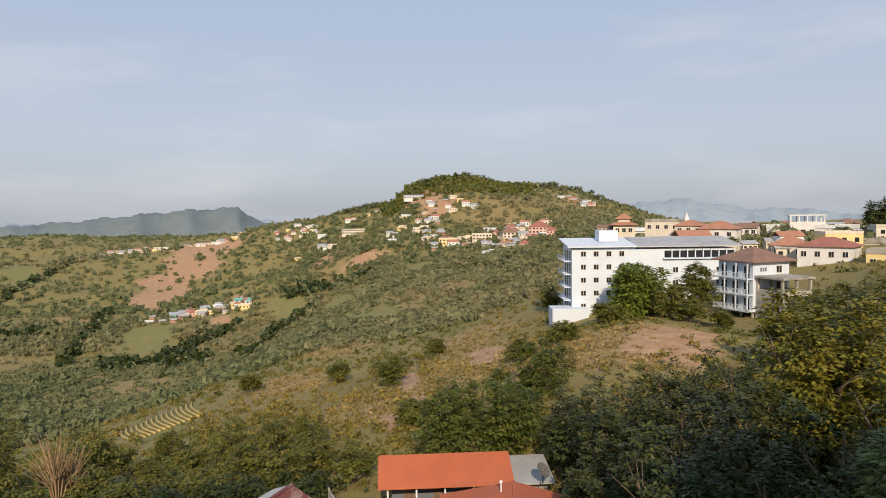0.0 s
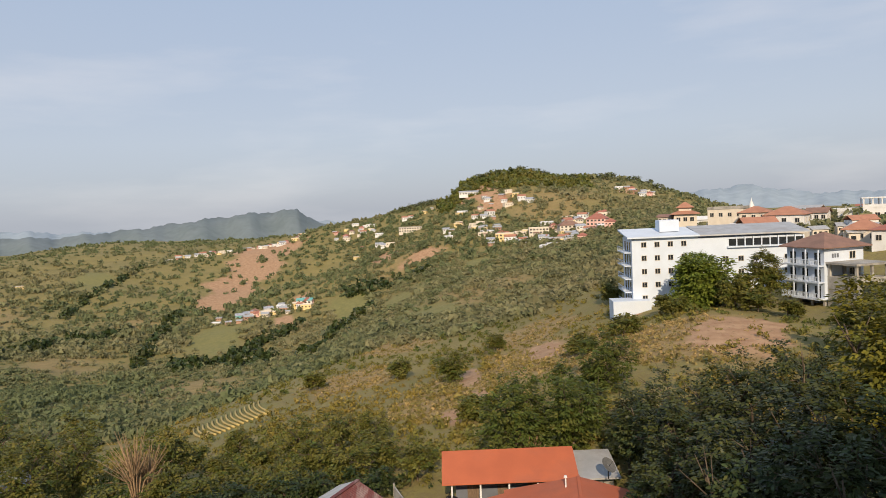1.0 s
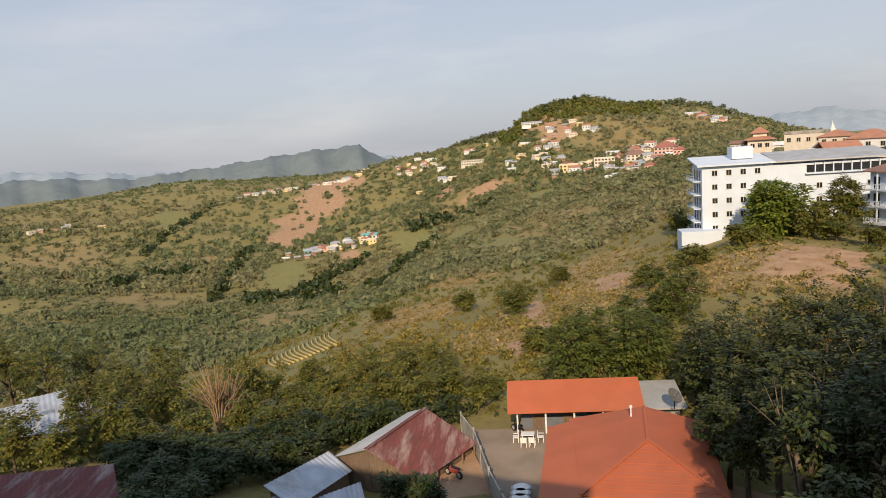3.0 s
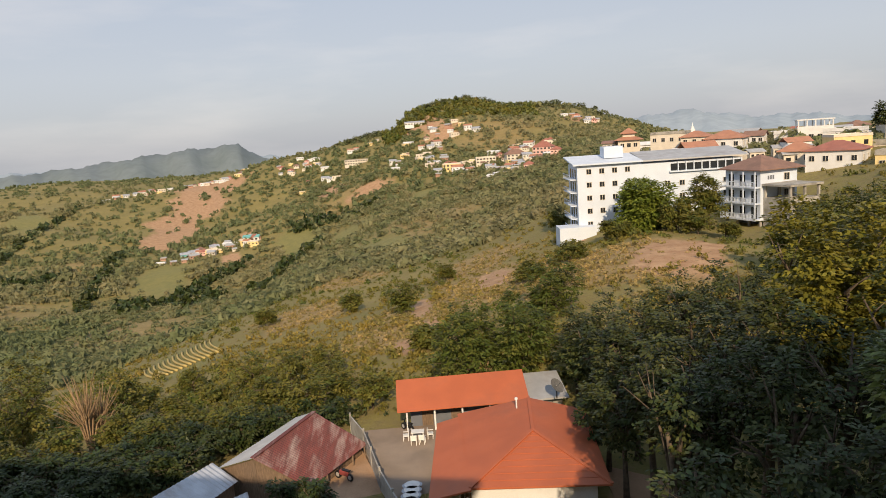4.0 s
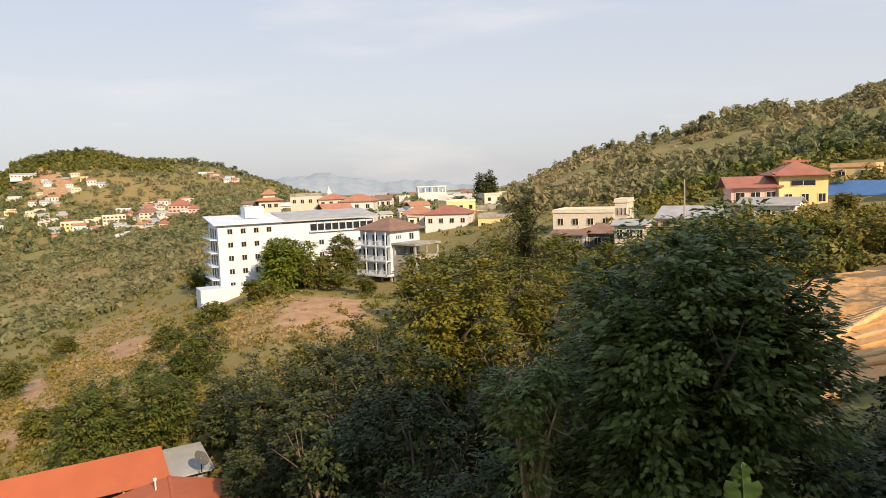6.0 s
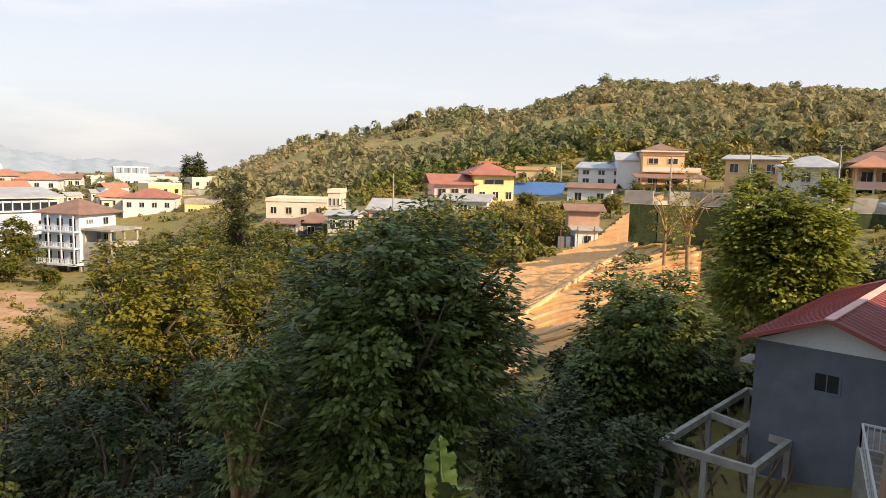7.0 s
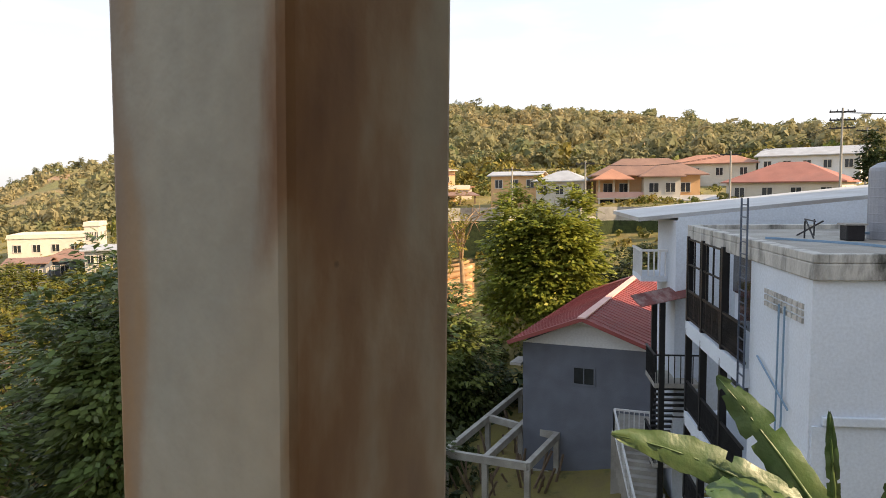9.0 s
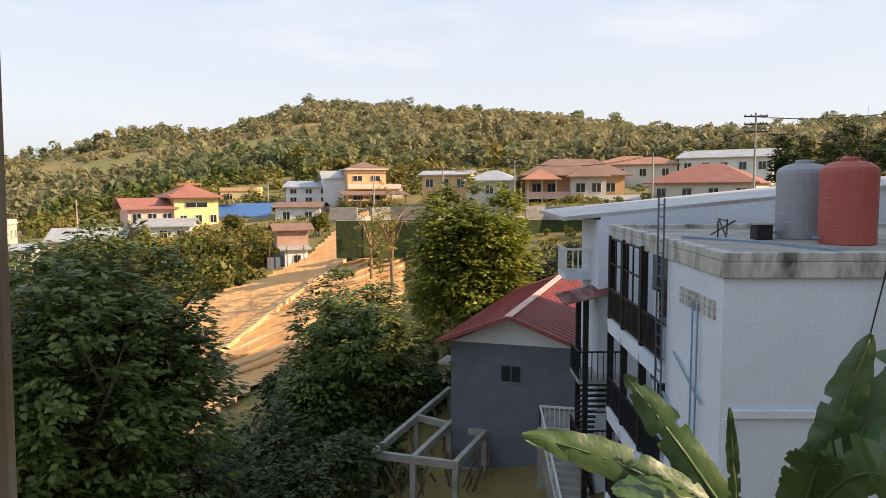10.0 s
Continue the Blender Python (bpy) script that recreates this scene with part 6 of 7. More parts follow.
# ---- near white building ----
def white_block():
    t = thing("white_block", "white concrete block with flat roof and barred balconies", "building", pose(13.87, -1.81, -1.28, 0, 0, -75.5))
    # local y runs along the facade, local x along the end wall
    L, Wd = 9.1, 12.0
    F1, F2, F3 = -2.78, -5.55, -8.3
    part("wall", bm_box(0, Wd, 0, 3.35, -12, -0.36), M_BLOCK, t, "white rendered end block")
    part("wall", bm_box(1.3, Wd, 3.35, L, -12, -0.36), M_BLOCK, t, "white wall behind the balconies")
    part("roof_slab", bm_box(-0.05, Wd, -0.12, L + 0.25, -0.36, -0.06, 0.03), M_STAINED, t, "stained concrete roof slab")
    for x0, x1, y0, y1 in ((-0.05, 0.2, -0.12, L + 0.25), (0.2, Wd, -0.12, 0.1), (0.2, Wd, L, L + 0.25)):
        part("parapet", bm_box(x0, x1, y0, y1, -0.062, 0.1, 0.02), M_STAINED, t, "mossy low parapet")
    part("roof_finish", bm_box(0.2, Wd, 0.1, L, -0.058, -0.03), M_CONC, t)
    for z in (F1, F2, F3):
        part("balcony_slab", bm_box(-0.12, 1.3, 3.3, L, z - 0.42, z), M_BLOCK, t)
    part("ledge", bm_box(0.2, Wd, -0.09, 0.0, F1 - 0.12, F1 + 0.04, 0.015), M_BLOCK, t)
    for x in (0.04, 1.9, 3.6):
        part("pilaster", bm_box(x, x + 0.22, -0.06, 0.0, -12, F1 - 0.14), M_BLOCK, t)
    for f, z in enumerate((F1, F2, F3)):
        bm = bmesh.new()
        box(bm, -0.1, -0.05, 3.4, L - 0.1, z + 0.9, z + 0.96)
        box(bm, -0.1, -0.05, 3.4, L - 0.1, z + 0.08, z + 0.13)
        part("rail", bm, M_DARK, t, "black balcony rail")
        me = mesh_of("baluster", bm_box(-0.085, -0.065, -0.012, 0.012, 0.1, 0.92), M_DARK)
        for k in range(70):
            o = part("baluster", me, None, t)
            o.location = (0, 3.45 + k * 0.079, z)
        for k in range(3):
            y = 3.7 + k * 1.85
            part("door", bm_box(1.24, 1.33, y, y + 0.95, z, z + 2.05), M_WINDOW, t, "dark door")
            part("window", bm_box(1.24, 1.33, y + 1.08, y + 1.7, z + 0.9, z + 2.05), M_WINDOW, t, "dark window")
        for y in (5.2, 7.2, L - 0.15):
            part("post", bm_box(-0.12, 0.06, y, y + 0.15, z, z + 2.55), M_DARK, t)
    # barred screen on the top floor
    me = mesh_of("screen_bar", bm_box(-0.09, -0.05, 0, 0.05, F1 + 0.1, F1 + 2.5), M_DARK)
    for k in range(6):
        o = part("screen_bar", me, None, t, "black steel bar")
        o.location = (0, 5.5 + k * 0.68, 0)
    for z in (F1 + 1.7, F1 + 2.45):
        part("screen_rail", bm_box(-0.095, -0.045, 5.5, 8.95, z, z + 0.04), M_DARK, t)
    # vent blocks in the end of the facade
    for i in range(8):
        for j in range(3):
            part("vent_block", bm_box(-0.04, 0.02, 0.35 + i * 0.26, 0.53 + i * 0.26, -0.92 - j * 0.13, -0.83 - j * 0.13), M_STAINED, t)
    # ladder up to the roof
    bm = bmesh.new()
    for y in (3.2, 3.65):
        bar(bm, (-0.15, y, -3.5), (-0.15, y, 1.0), 0.035)
    for k in range(16):
        bar(bm, (-0.15, 3.2, -3.2 + k * 0.27), (-0.15, 3.65, -3.2 + k * 0.27), 0.025)
    part("ladder", bm, M_SLATE, t, "blue-grey steel ladder")
    bm = bmesh.new()
    for y in (1.1, 1.4):
        bar(bm, (-0.07, y, -1.0), (-0.07, y + 0.1, -9.0), 0.03)
    bar(bm, (-0.07, 0.8, -2.9), (-0.07, 2.6, -2.3), 0.03)
    bar(bm, (-0.07, 1.2, -4.4), (-0.07, 3.3, -3.4), 0.05)
    part("water_pipe", bm, M_BLUEPIPE, t, "pale blue plastic pipe")
    part("wall_cable", bar(bmesh.new(), (2.8, -0.16, 0.1), (2.3, -0.1, -2.6), 0.02), M_DARK, t)


M_BLOCK = mat("pale_painted_concrete", (0.68, 0.73, 0.80), (0.58, 0.63, 0.70), 0.4, 0.8, bump=0.06, fine=18, stain=(0.45, 0.46, 0.47), stain_amt=0.2)
M_STAINED = mat("black_stained_concrete", (0.56, 0.54, 0.50), (0.42, 0.40, 0.37), 1.6, 0.9, bump=0.4, fine=12, stain=(0.07, 0.068, 0.06), stain_amt=0.6, stretch=(2, 2, 0.8))
M_SLATE = mat("slate_painted_steel", (0.10, 0.13, 0.18), (0.07, 0.09, 0.13), 3, 0.5, 0.3, bump=0)
M_BLUEPIPE = mat("blue_grey_pipe", (0.20, 0.32, 0.45), (0.16, 0.26, 0.36), 3, 0.5, bump=0)
white_block()
BLOCK = pose(13.87, -1.81, -1.28, 0, 0, -75.5)


def water_tank(x, y, rad, h, material, label):
    t = thing("water_tank", label, "water tank", BLOCK @ Matrix.Translation((x, y, -0.03)))
    bm = bmesh.new()
    zs = [0.0, 0.02]
    rs = [rad * 0.97, rad]
    for k in range(1, 8):
        zs += [h * 0.86 * k / 8 - 0.02, h * 0.86 * k / 8, h * 0.86 * k / 8 + 0.02]
        rs += [rad, rad * 1.007, rad]
    zs += [h * 0.86, h * 0.9, h * 0.96, h * 0.985]
    rs += [rad, rad * 0.97, rad * 0.7, rad * 0.32]
    tube(bm, [(0, 0, z) for z in zs], rs, 28)
    part("tank", bm, material, t, smooth=False)
    part("lid", tube(bmesh.new(), [(0, 0, h * 0.985), (0, 0, h * 1.02), (0, 0, h * 1.03)], [rad * 0.34, rad * 0.34, rad * 0.2], 18), material, t)
    part("outlet", bar(bmesh.new(), (-rad - 0.15, 0, 0.15), (-rad + 0.1, 0, 0.15), 0.06), M_BLUEPIPE, t)


def on_block(az, r):
    v = BLOCK.inverted() @ (Vector((0.632, -0.393, 0)) + at(az, r))
    return v.x, v.y


M_TANKR = mat("red_plastic_tank", (0.40, 0.085, 0.065), (0.34, 0.07, 0.055), 1.0, 0.5, bump=0.05, stain=(0.45, 0.16, 0.13), stain_amt=0.15)
M_TANKG = mat("grey_plastic_tank", (0.30, 0.31, 0.34), (0.25, 0.26, 0.29), 1.0, 0.5, bump=0.05)
water_tank(*on_block(104.13, 17.9), 0.585, 1.86, M_TANKR, "red ribbed plastic water tank on the roof")
water_tank(*on_block(101.25, 19.3), 0.60, 1.86, M_TANKG, "grey ribbed plastic water tank on the roof")


def roof_litter():
    x, y = on_block(95.9, 19.5)
    t = thing("metal_trestle", "rusty metal trestle lying on the roof", "trestle", BLOCK @ pose(x, y, -0.03))
    bm = bmesh.new()
    for p, q in (((-0.1, -0.55, 0), (0.1, 0.55, 0.42)), ((0.1, -0.55, 0.42), (-0.1, 0.55, 0)), ((-0.1, -0.6, 0.42), (0.1, 0.6, 0.42)), ((-0.3, -0.5, 0), (-0.3, -0.5, 0.42)), ((0.3, 0.5, 0), (0.3, 0.5, 0.42))):
        bar(bm, p, q, 0.03)
    part("trestle_frame", bm, M_DARK, t)
    x, y = on_block(98.6, 18.6)
    t = thing("pump_box", "small dark water pump box on the roof", "pump", BLOCK @ pose(x, y, -0.03))
    part("case", bm_box(-0.2, 0.2, -0.2, 0.2, 0, 0.36, 0.03), M_DARK, t)
    part("cap", bm_box(-0.24, 0.24, -0.24, 0.24, 0.36, 0.4), M_CONC, t)
    bm = bmesh.new()
    a, b, c = on_block(104.4, 15.4), on_block(99, 17.2), on_block(93, 18.5)
    bar(bm, (*a, 0.0), (*b, 0.0), 0.05)
    bar(bm, (*b, 0.0), (*c, 0.0), 0.05)
    solid("roof_pipe", bm, M_BLUEPIPE, "pale plastic pipe lying across the roof", "pipe", BLOCK)


roof_litter()


def rear_block():
    """The next building behind, with a long thin sloping roof."""
    t = thing("rear_block", "white building with a long thin sloping sheet roof", "building", BLOCK)
    part("wall", bm_box(0.2, 12, 12.2, 15.6, -11, 0.08), M_BLOCK, t)
    bm = bmesh.new()
    f = [(-1.0, 12.6, 0.05), (14, 11.9, 1.5), (14, 20.0, 1.5), (-1.0, 20.0, 0.05)]
    lo = [bm.verts.new(p) for p in f]
    hi = [bm.verts.new((p[0], p[1], p[2] + 0.14)) for p in f]
    bm.faces.new(lo[::-1])
    bm.faces.new(hi)
    for i in range(4):
        j = (i + 1) % 4
        bm.faces.new((lo[i], lo[j], hi[j], hi[i]))
    part("roof", bm, M_ZINC, t, "thin grey sheet roof")
    bm = bmesh.new()
    v = [bm.verts.new(p) for p in ((0.25, 12.19, 0.08), (12, 12.19, 0.08), (12, 12.19, 1.3), (0.25, 12.19, 0.2))]
    bm.faces.new(v)
    part("gable_infill", bm, M_BLOCK, t)
    part("balcony", bm_box(-0.75, 0.2, 13.6, 15.6, -2.2, -2.0), M_BLOCK, t)
    for k in range(10):
        part("baluster", bm_box(-0.75, -0.7, 13.6 + k * 0.21, 13.65 + k * 0.21, -2.0, -1.1), M_WHITE, t)
    for k in range(1, 5):
        part("baluster", bm_box(-0.7 + k * 0.2, -0.65 + k * 0.2, 13.6, 13.65, -2.0, -1.1), M_WHITE, t)
    bm = bmesh.new()
    box(bm, -0.77, -0.68, 13.6, 15.6, -1.1, -1.02)
    box(bm, -0.77, 0.2, 13.58, 13.66, -1.1, -1.02)
    part("balcony_rail", bm, M_WHITE, t, "white balcony rail")
    part("awning", ribbed_sheet((-1.15, 11.0, -2.7), (-1.15, 13.3, -2.7), (0.6, 13.3, -2.3), (0.6, 11.0, -2.3), 12), M_RUST, t, "rusty corrugated awning")
    for x, y in ((-0.35, 11.5), (-0.35, 13.0)):
        part("post", bm_box(x - 0.09, x + 0.09, y - 0.09, y + 0.09, -11, -2.62), M_DARK, t, "black steel post")
    for z in (-5.4, -8.2):
        part("landing", bm_box(-0.6, 0.9, 11.42, 13.2, z - 0.15, z), M_CONC, t)
        me = mesh_of("landing_bar", bm_box(-0.015, 0.015, -0.015, 0.015, 0, 0.95), M_DARK)
        for k in range(9):
            part("landing_bar", me, None, t).location = (-0.585, 11.46 + k * 0.21, z)
        for k in range(7):
            part("landing_bar", me, None, t).location = (-0.53 + k * 0.2, 11.455, z)
        part("landing_rail", bm_box(-0.62, -0.55, 11.42, 13.2, z + 0.95, z + 1.0), M_DARK, t, "black landing rail")
        part("landing_rail", bm_box(-0.549, 0.9, 11.42, 11.48, z + 0.95, z + 1.0), M_DARK, t, "black landing rail")
    for k in range(12):
        part("tread", bm_box(-0.5, 0.6, 12.9 - k * 0.12, 13.1 - k * 0.12, -8.2 + k * 0.23, -8.15 + k * 0.23), M_DARK, t)


rear_block()


def railing_bm(p, q, h, n):
    p, q = Vector(p), Vector(q)
    bm = bmesh.new()
    bar(bm, p, q, 0.07)
    lo = Vector((0, 0, -h))
    bar(bm, p + lo, q + lo, 0.05)
    for k in range(n + 1):
        a = p.lerp(q, k / n)
        bar(bm, a + lo, a, 0.06 if k in (0, n) else 0.03)
    return bm


def white_stair():
    t = thing("garden_stair", "white-railed concrete stair beside the grey house", "stairs")
    L, R, B = Vector((27.4, 3.3, -8.55)), Vector((27.6, 0.7, -8.6)), Vector((23.4, 1.9, -11.0))
    part("railing", railing_bm(L, R, 0.85, 14), M_WHITE, t, "white painted railing")
    part("stair_railing", railing_bm(L, B, 0.85, 20), M_WHITE, t, "white painted sloping railing")
    part("railing", railing_bm(R, R + Vector((1.6, 0.1, 0)), 0.85, 8), M_WHITE, t, "white painted railing")
    part("landing", bm_box(27.3, 30.5, 0.5, 3.4, -12.5, -9.45), M_CONC, t)
    for k in range(14):
        c = L.lerp(B, (k + 0.5) / 14)
        part("tread", bm_box(c.x - 0.16, c.x + 0.16, c.y - 1.3, c.y - 0.02, c.z - 2.2, c.z - 0.92), M_CONC, t)


white_stair()


def grey_house():
    t = thing("grey_house", "unpainted grey cement house with red gabled roof", "house", pose(29.85, 4.8, -12.6, 0, 0, -92.5))
    w, L = 5.6, 15.0
    part("wall", bm_box(-w / 2, w / 2, 0, L, -2.5, 5.85), M_GREYWALL, t)
    for y in (0.0, L):
        bm = bmesh.new()
        bm.faces.new([bm.verts.new(p) for p in ((-w / 2, y, 5.85), (w / 2, y, 5.85), (0, y, 7.05))])
        part("gable", bm, M_WHITE, t, "white painted gable infill")
    bm = bmesh.new()
    rz, ez, X = 7.15, 5.95, w / 2 + 0.4
    for s in (-1, 1):
        f = [(s * X, -0.9, ez), (0, -0.9, rz), (0, L + 0.6, rz), (s * X, L + 0.6, ez)]
        lo = [bm.verts.new(p) for p in f]
        hi = [bm.verts.new((p[0], p[1], p[2] + 0.08)) for p in f]
        bm.faces.new(lo[::-1])
        bm.faces.new(hi)
        for i in range(4):
            j = (i + 1) % 4
            bm.faces.new((lo[i], lo[j], hi[j], hi[i]))
    part("roof", bm, M_TILE_RED, t, "red sheet roof")
    part("ridge_cap", bar(bmesh.new(), (0, -0.95, rz + 0.1), (0, L + 0.6, rz + 0.1), 0.34, 0.06), M_PINK, t, "pale pink ridge cap")
    bm = bmesh.new()
    for s in (-1, 1):
        bar(bm, (s * X, -0.92, ez + 0.03), (0, -0.92, rz + 0.03), 0.04, 0.16)
    part("barge_board", bm, M_TILE_RED, t)
    bm = bmesh.new()
    for k in range(1, 30):
        y = -0.9 + k * 0.5
        for s in (-1, 1):
            bar(bm, (s * X, y, ez + 0.09), (s * 0.15, y, rz + 0.075), 0.035, 0.03)
    part("roof_rib", bm, M_TILE_RED, t)
    fr = bmesh.new()
    for x0, x1, z0, z1 in ((-0.5, -0.42, 4.15, 5.0), (0.42, 0.5, 4.15, 5.0), (-0.42, 0.42, 4.92, 5.0), (-0.42, 0.42, 4.15, 4.23), (-0.02, 0.02, 4.23, 4.92)):
        box(fr, x0 - 0.1, x1 - 0.1, -0.04, 0.1, z0, z1)
    wdw = part("window", fr, M_GREYWALL, t)
    part("pane", bm_box(-0.52, 0.32, -0.01, 0.05, 4.23, 4.92), M_WINDOW, wdw, "dark empty window")
    part("lintel", bm_box(-w / 2 - 0.5, -w / 2 - 0.002, -0.3, 0.9, 4.85, 4.97), M_CONC, t, "cement shelf over the corner")
    part("plinth", bm_box(-w / 2 - 0.08, w / 2 + 0.08, -0.1, L, -2.5, 0.2), M_CONC, t)


grey_house()


def concrete_frame():
    t = thing("concrete_frame", "unfinished concrete post-and-beam frame", "building frame")
    a, b = Vector((26.3, 9.9, 0)), Vector((26.1, 6.4, 0))
    c, d = Vector((33.4, 5.7, 0)), Vector((35.9, 9.3, 0))
    off = Vector((0, 0, 0))
    P = lambda u, v: (a.lerp(b, u)).lerp(d.lerp(c, u), v) + off
    for i in range(3):
        for j in range(3):
            p = P(i / 2, j / 2)
            part("post", bm_box(p.x - 0.11, p.x + 0.11, p.y - 0.11, p.y + 0.11, -17, -10.9), M_FRAMEC, t)
    for i in range(3):
        p, q = P(i / 2, 0), P(i / 2, 1)
        part("beam", bar(bmesh.new(), (p.x, p.y, -10.75), (q.x, q.y, -10.75), 0.22, 0.3), M_FRAMEC, t)
        p, q = P(0, i / 2), P(1, i / 2)
        part("beam", bar(bmesh.new(), (p.x, p.y, -10.74), (q.x, q.y, -10.74), 0.2, 0.3), M_FRAMEC, t)
    g = np.random.default_rng(9)
    for k in range(60):
        p = P(g.uniform(0.02, 0.98), g.uniform(0.05, 0.95))
        q = p + Vector((g.uniform(-1.5, 1.5), g.uniform(-1.5, 1.5), 0))
        solid("scaffold_pole", bar(bmesh.new(), (p.x, p.y, -14.5), (q.x, q.y, -10.95 + g.uniform(-1.4, 0)), 0.08), M_WOOD, "thin wooden scaffold pole under the frame", "pole", group="scaffold poles")


M_FRAMEC = mat("raw_concrete", (0.40, 0.38, 0.34), (0.27, 0.25, 0.22), 1.5, 0.9, bump=0.3)
concrete_frame()

# ---- the house that the view is from ----

def pillar_material():
    """Whitewash with rust-brown run-off along the corners and all over the face away from the weather."""
    m = mat("rust_stained_whitewash", (0.44, 0.435, 0.38), (0.35, 0.335, 0.285), 3.0, 0.75, bump=0.06, fine=40, stain=(0.42, 0.32, 0.20), stain_amt=0.3)
    nd, ln = m.node_tree.nodes, m.node_tree.links
    bs = nd["Principled BSDF"]
    col = bs.inputs["Base Color"].links[0].from_socket
    tc = nd.new("ShaderNodeTexCoord")
    sp = nd.new("ShaderNodeSeparateXYZ")
    ln.new(tc.outputs["Object"], sp.inputs[0])
    mp = nd.new("ShaderNodeMapping")
    mp.inputs["Scale"].default_value = (13, 13, 4.5)
    nz = nd.new("ShaderNodeTexNoise")
    nz.inputs["Scale"].default_value, nz.inputs["Detail"].default_value = 1.0, 6
    ln.new(tc.outputs["Object"], mp.inputs[0])
    ln.new(mp.outputs[0], nz.inputs["Vector"])
    wob = nd.new("ShaderNodeMath")
    wob.operation = "MULTIPLY_ADD"
    wob.inputs[1].default_value = 0.11
    ln.new(nz.outputs[0], wob.inputs[0])
    ln.new(sp.outputs["Y"], wob.inputs[2])
    rp = nd.new("ShaderNodeValToRGB")
    el = rp.color_ramp.elements
    el[0].position, el[0].color = 0.055, (0.95, 0.95, 0.95, 1)
    el[1].position, el[1].color = 0.225, (0.85, 0.85, 0.85, 1)
    for pos, v in ((0.062, 0.70), (0.072, 0.24), (0.11, 0.08), (0.175, 0.08), (0.192, 0.2), (0.205, 0.6)):
        e = el.new(pos)
        e.color = (v, v, v, 1)
    ln.new(wob.outputs[0], rp.inputs[0])
    mx = nd.new("ShaderNodeMix")
    mx.data_type = "RGBA"
    rust = nd.new("ShaderNodeMix")
    rust.data_type = "RGBA"
    rust.inputs[6].default_value, rust.inputs[7].default_value = (0.15, 0.058, 0.022, 1), (0.34, 0.18, 0.07, 1)
    hard = nd.new("ShaderNodeMapRange")
    hard.inputs[1].default_value, hard.inputs[2].default_value = 0.36, 0.62
    ln.new(nz.outputs[0], hard.inputs[0])
    ln.new(hard.outputs[0], rust.inputs[0])
    fade = nd.new("ShaderNodeMath")
    fade.operation = "MULTIPLY"
    ln.new(sp.outputs["X"], fade.inputs[0])
    ln.new(nz.outputs[0], fade.inputs[1])
    keep = nd.new("ShaderNodeMath")
    keep.operation = "MULTIPLY_ADD"
    keep.inputs[1].default_value, keep.inputs[2].default_value = -6.5, 1.0
    ln.new(fade.outputs[0], keep.inputs[0])
    amount = nd.new("ShaderNodeMath")
    amount.operation = "MULTIPLY"
    ln.new(rp.outputs[0], amount.inputs[0])
    ln.new(keep.outputs[0], amount.inputs[1])
    ln.new(amount.outputs[0], mx.inputs[0])
    ln.new(col, mx.inputs[6])
    ln.new(rust.outputs[2], mx.inputs[7])
    # small dark chips
    vo = nd.new("ShaderNodeTexVoronoi")
    vo.inputs["Scale"].default_value = 13.0
    ln.new(tc.outputs["Object"], vo.inputs["Vector"])
    ch = nd.new("ShaderNodeMapRange")
    ch.inputs[1].default_value, ch.inputs[2].default_value, ch.inputs[3].default_value, ch.inputs[4].default_value = 0.025, 0.045, 0.85, 0.0
    ln.new(vo.outputs["Distance"], ch.inputs[0])
    m2 = nd.new("ShaderNodeMix")
    m2.data_type = "RGBA"
    m2.inputs[7].default_value = (0.10, 0.07, 0.05, 1)
    ln.new(ch.outputs[0], m2.inputs[0])
    ln.new(mx.outputs[2], m2.inputs[6])
    ln.new(m2.outputs[2], bs.inputs["Base Color"])
    return m


def own_house():
    m = pose(0.765, -0.053, 0, 0, 0, -14.3)
    t = thing("porch_pillar", "square whitewashed porch pillar with rust-brown stains", "pillar", m)
    shaft = part("shaft", bm_box(0, 0.151, 0, 0.17, -1.60, 1.36, 0.007), pillar_material(), t, smooth=False)
    shaft.matrix_local = Matrix.Rotation(radians(1.2), 4, Vector((0.826, 0.563, 0)))
    h = thing("porch_house", "concrete house with deep upper porch", "house", m)
    part("porch_floor", bm_box(-8, 2.1, -4.0, 0.18, -1.8, -1.551), M_CONC, h)
    part("porch_ceiling", bm_box(-8, 2.1, -4.0, 0.18, 1.351, 1.55), M_CREAM, h)
    part("wall", bm_box(-8, 2.1, -11, -3.4, -13, 1.35), M_CREAM, h)
    part("lower_wall", bm_box(-8, 2.1, -3.399, -0.8, -13, -1.801), M_CREAM, h)
    moved = part("roof", roof_bm("shed", 10.1, 11.1, 1.56, 0.4, 0.0), M_ZINC, h)
    moved.location = (-2.95, -5.4, 0)
    moved.rotation_euler = (0, 0, math.pi)
    # unseen blocks behind the porch, added only to throw shade on the near ground
    for x0, x1, top, what in ((-36.0, -8.001, 5.0, "long unseen block added to shade the sheds"), (2.101, 11.5, -1.0, "low unseen block added to shade the ravine"), (11.501, 15.0, 7.5, "unseen block added to shade the ravine trees"), (15.001, 36.0, 13.8, "tall unseen block added to shade trees and houses")):
        part("unseen_shade_block", bm_box(x0, x1, -13, -8.0, -13, top), M_CREAM, h, what)
        part("shade_block_roof", bm_box(x0 + 0.005, x1 - 0.005, -13.3, -7.8, top, top + 0.2), M_CONC, h)


own_house()

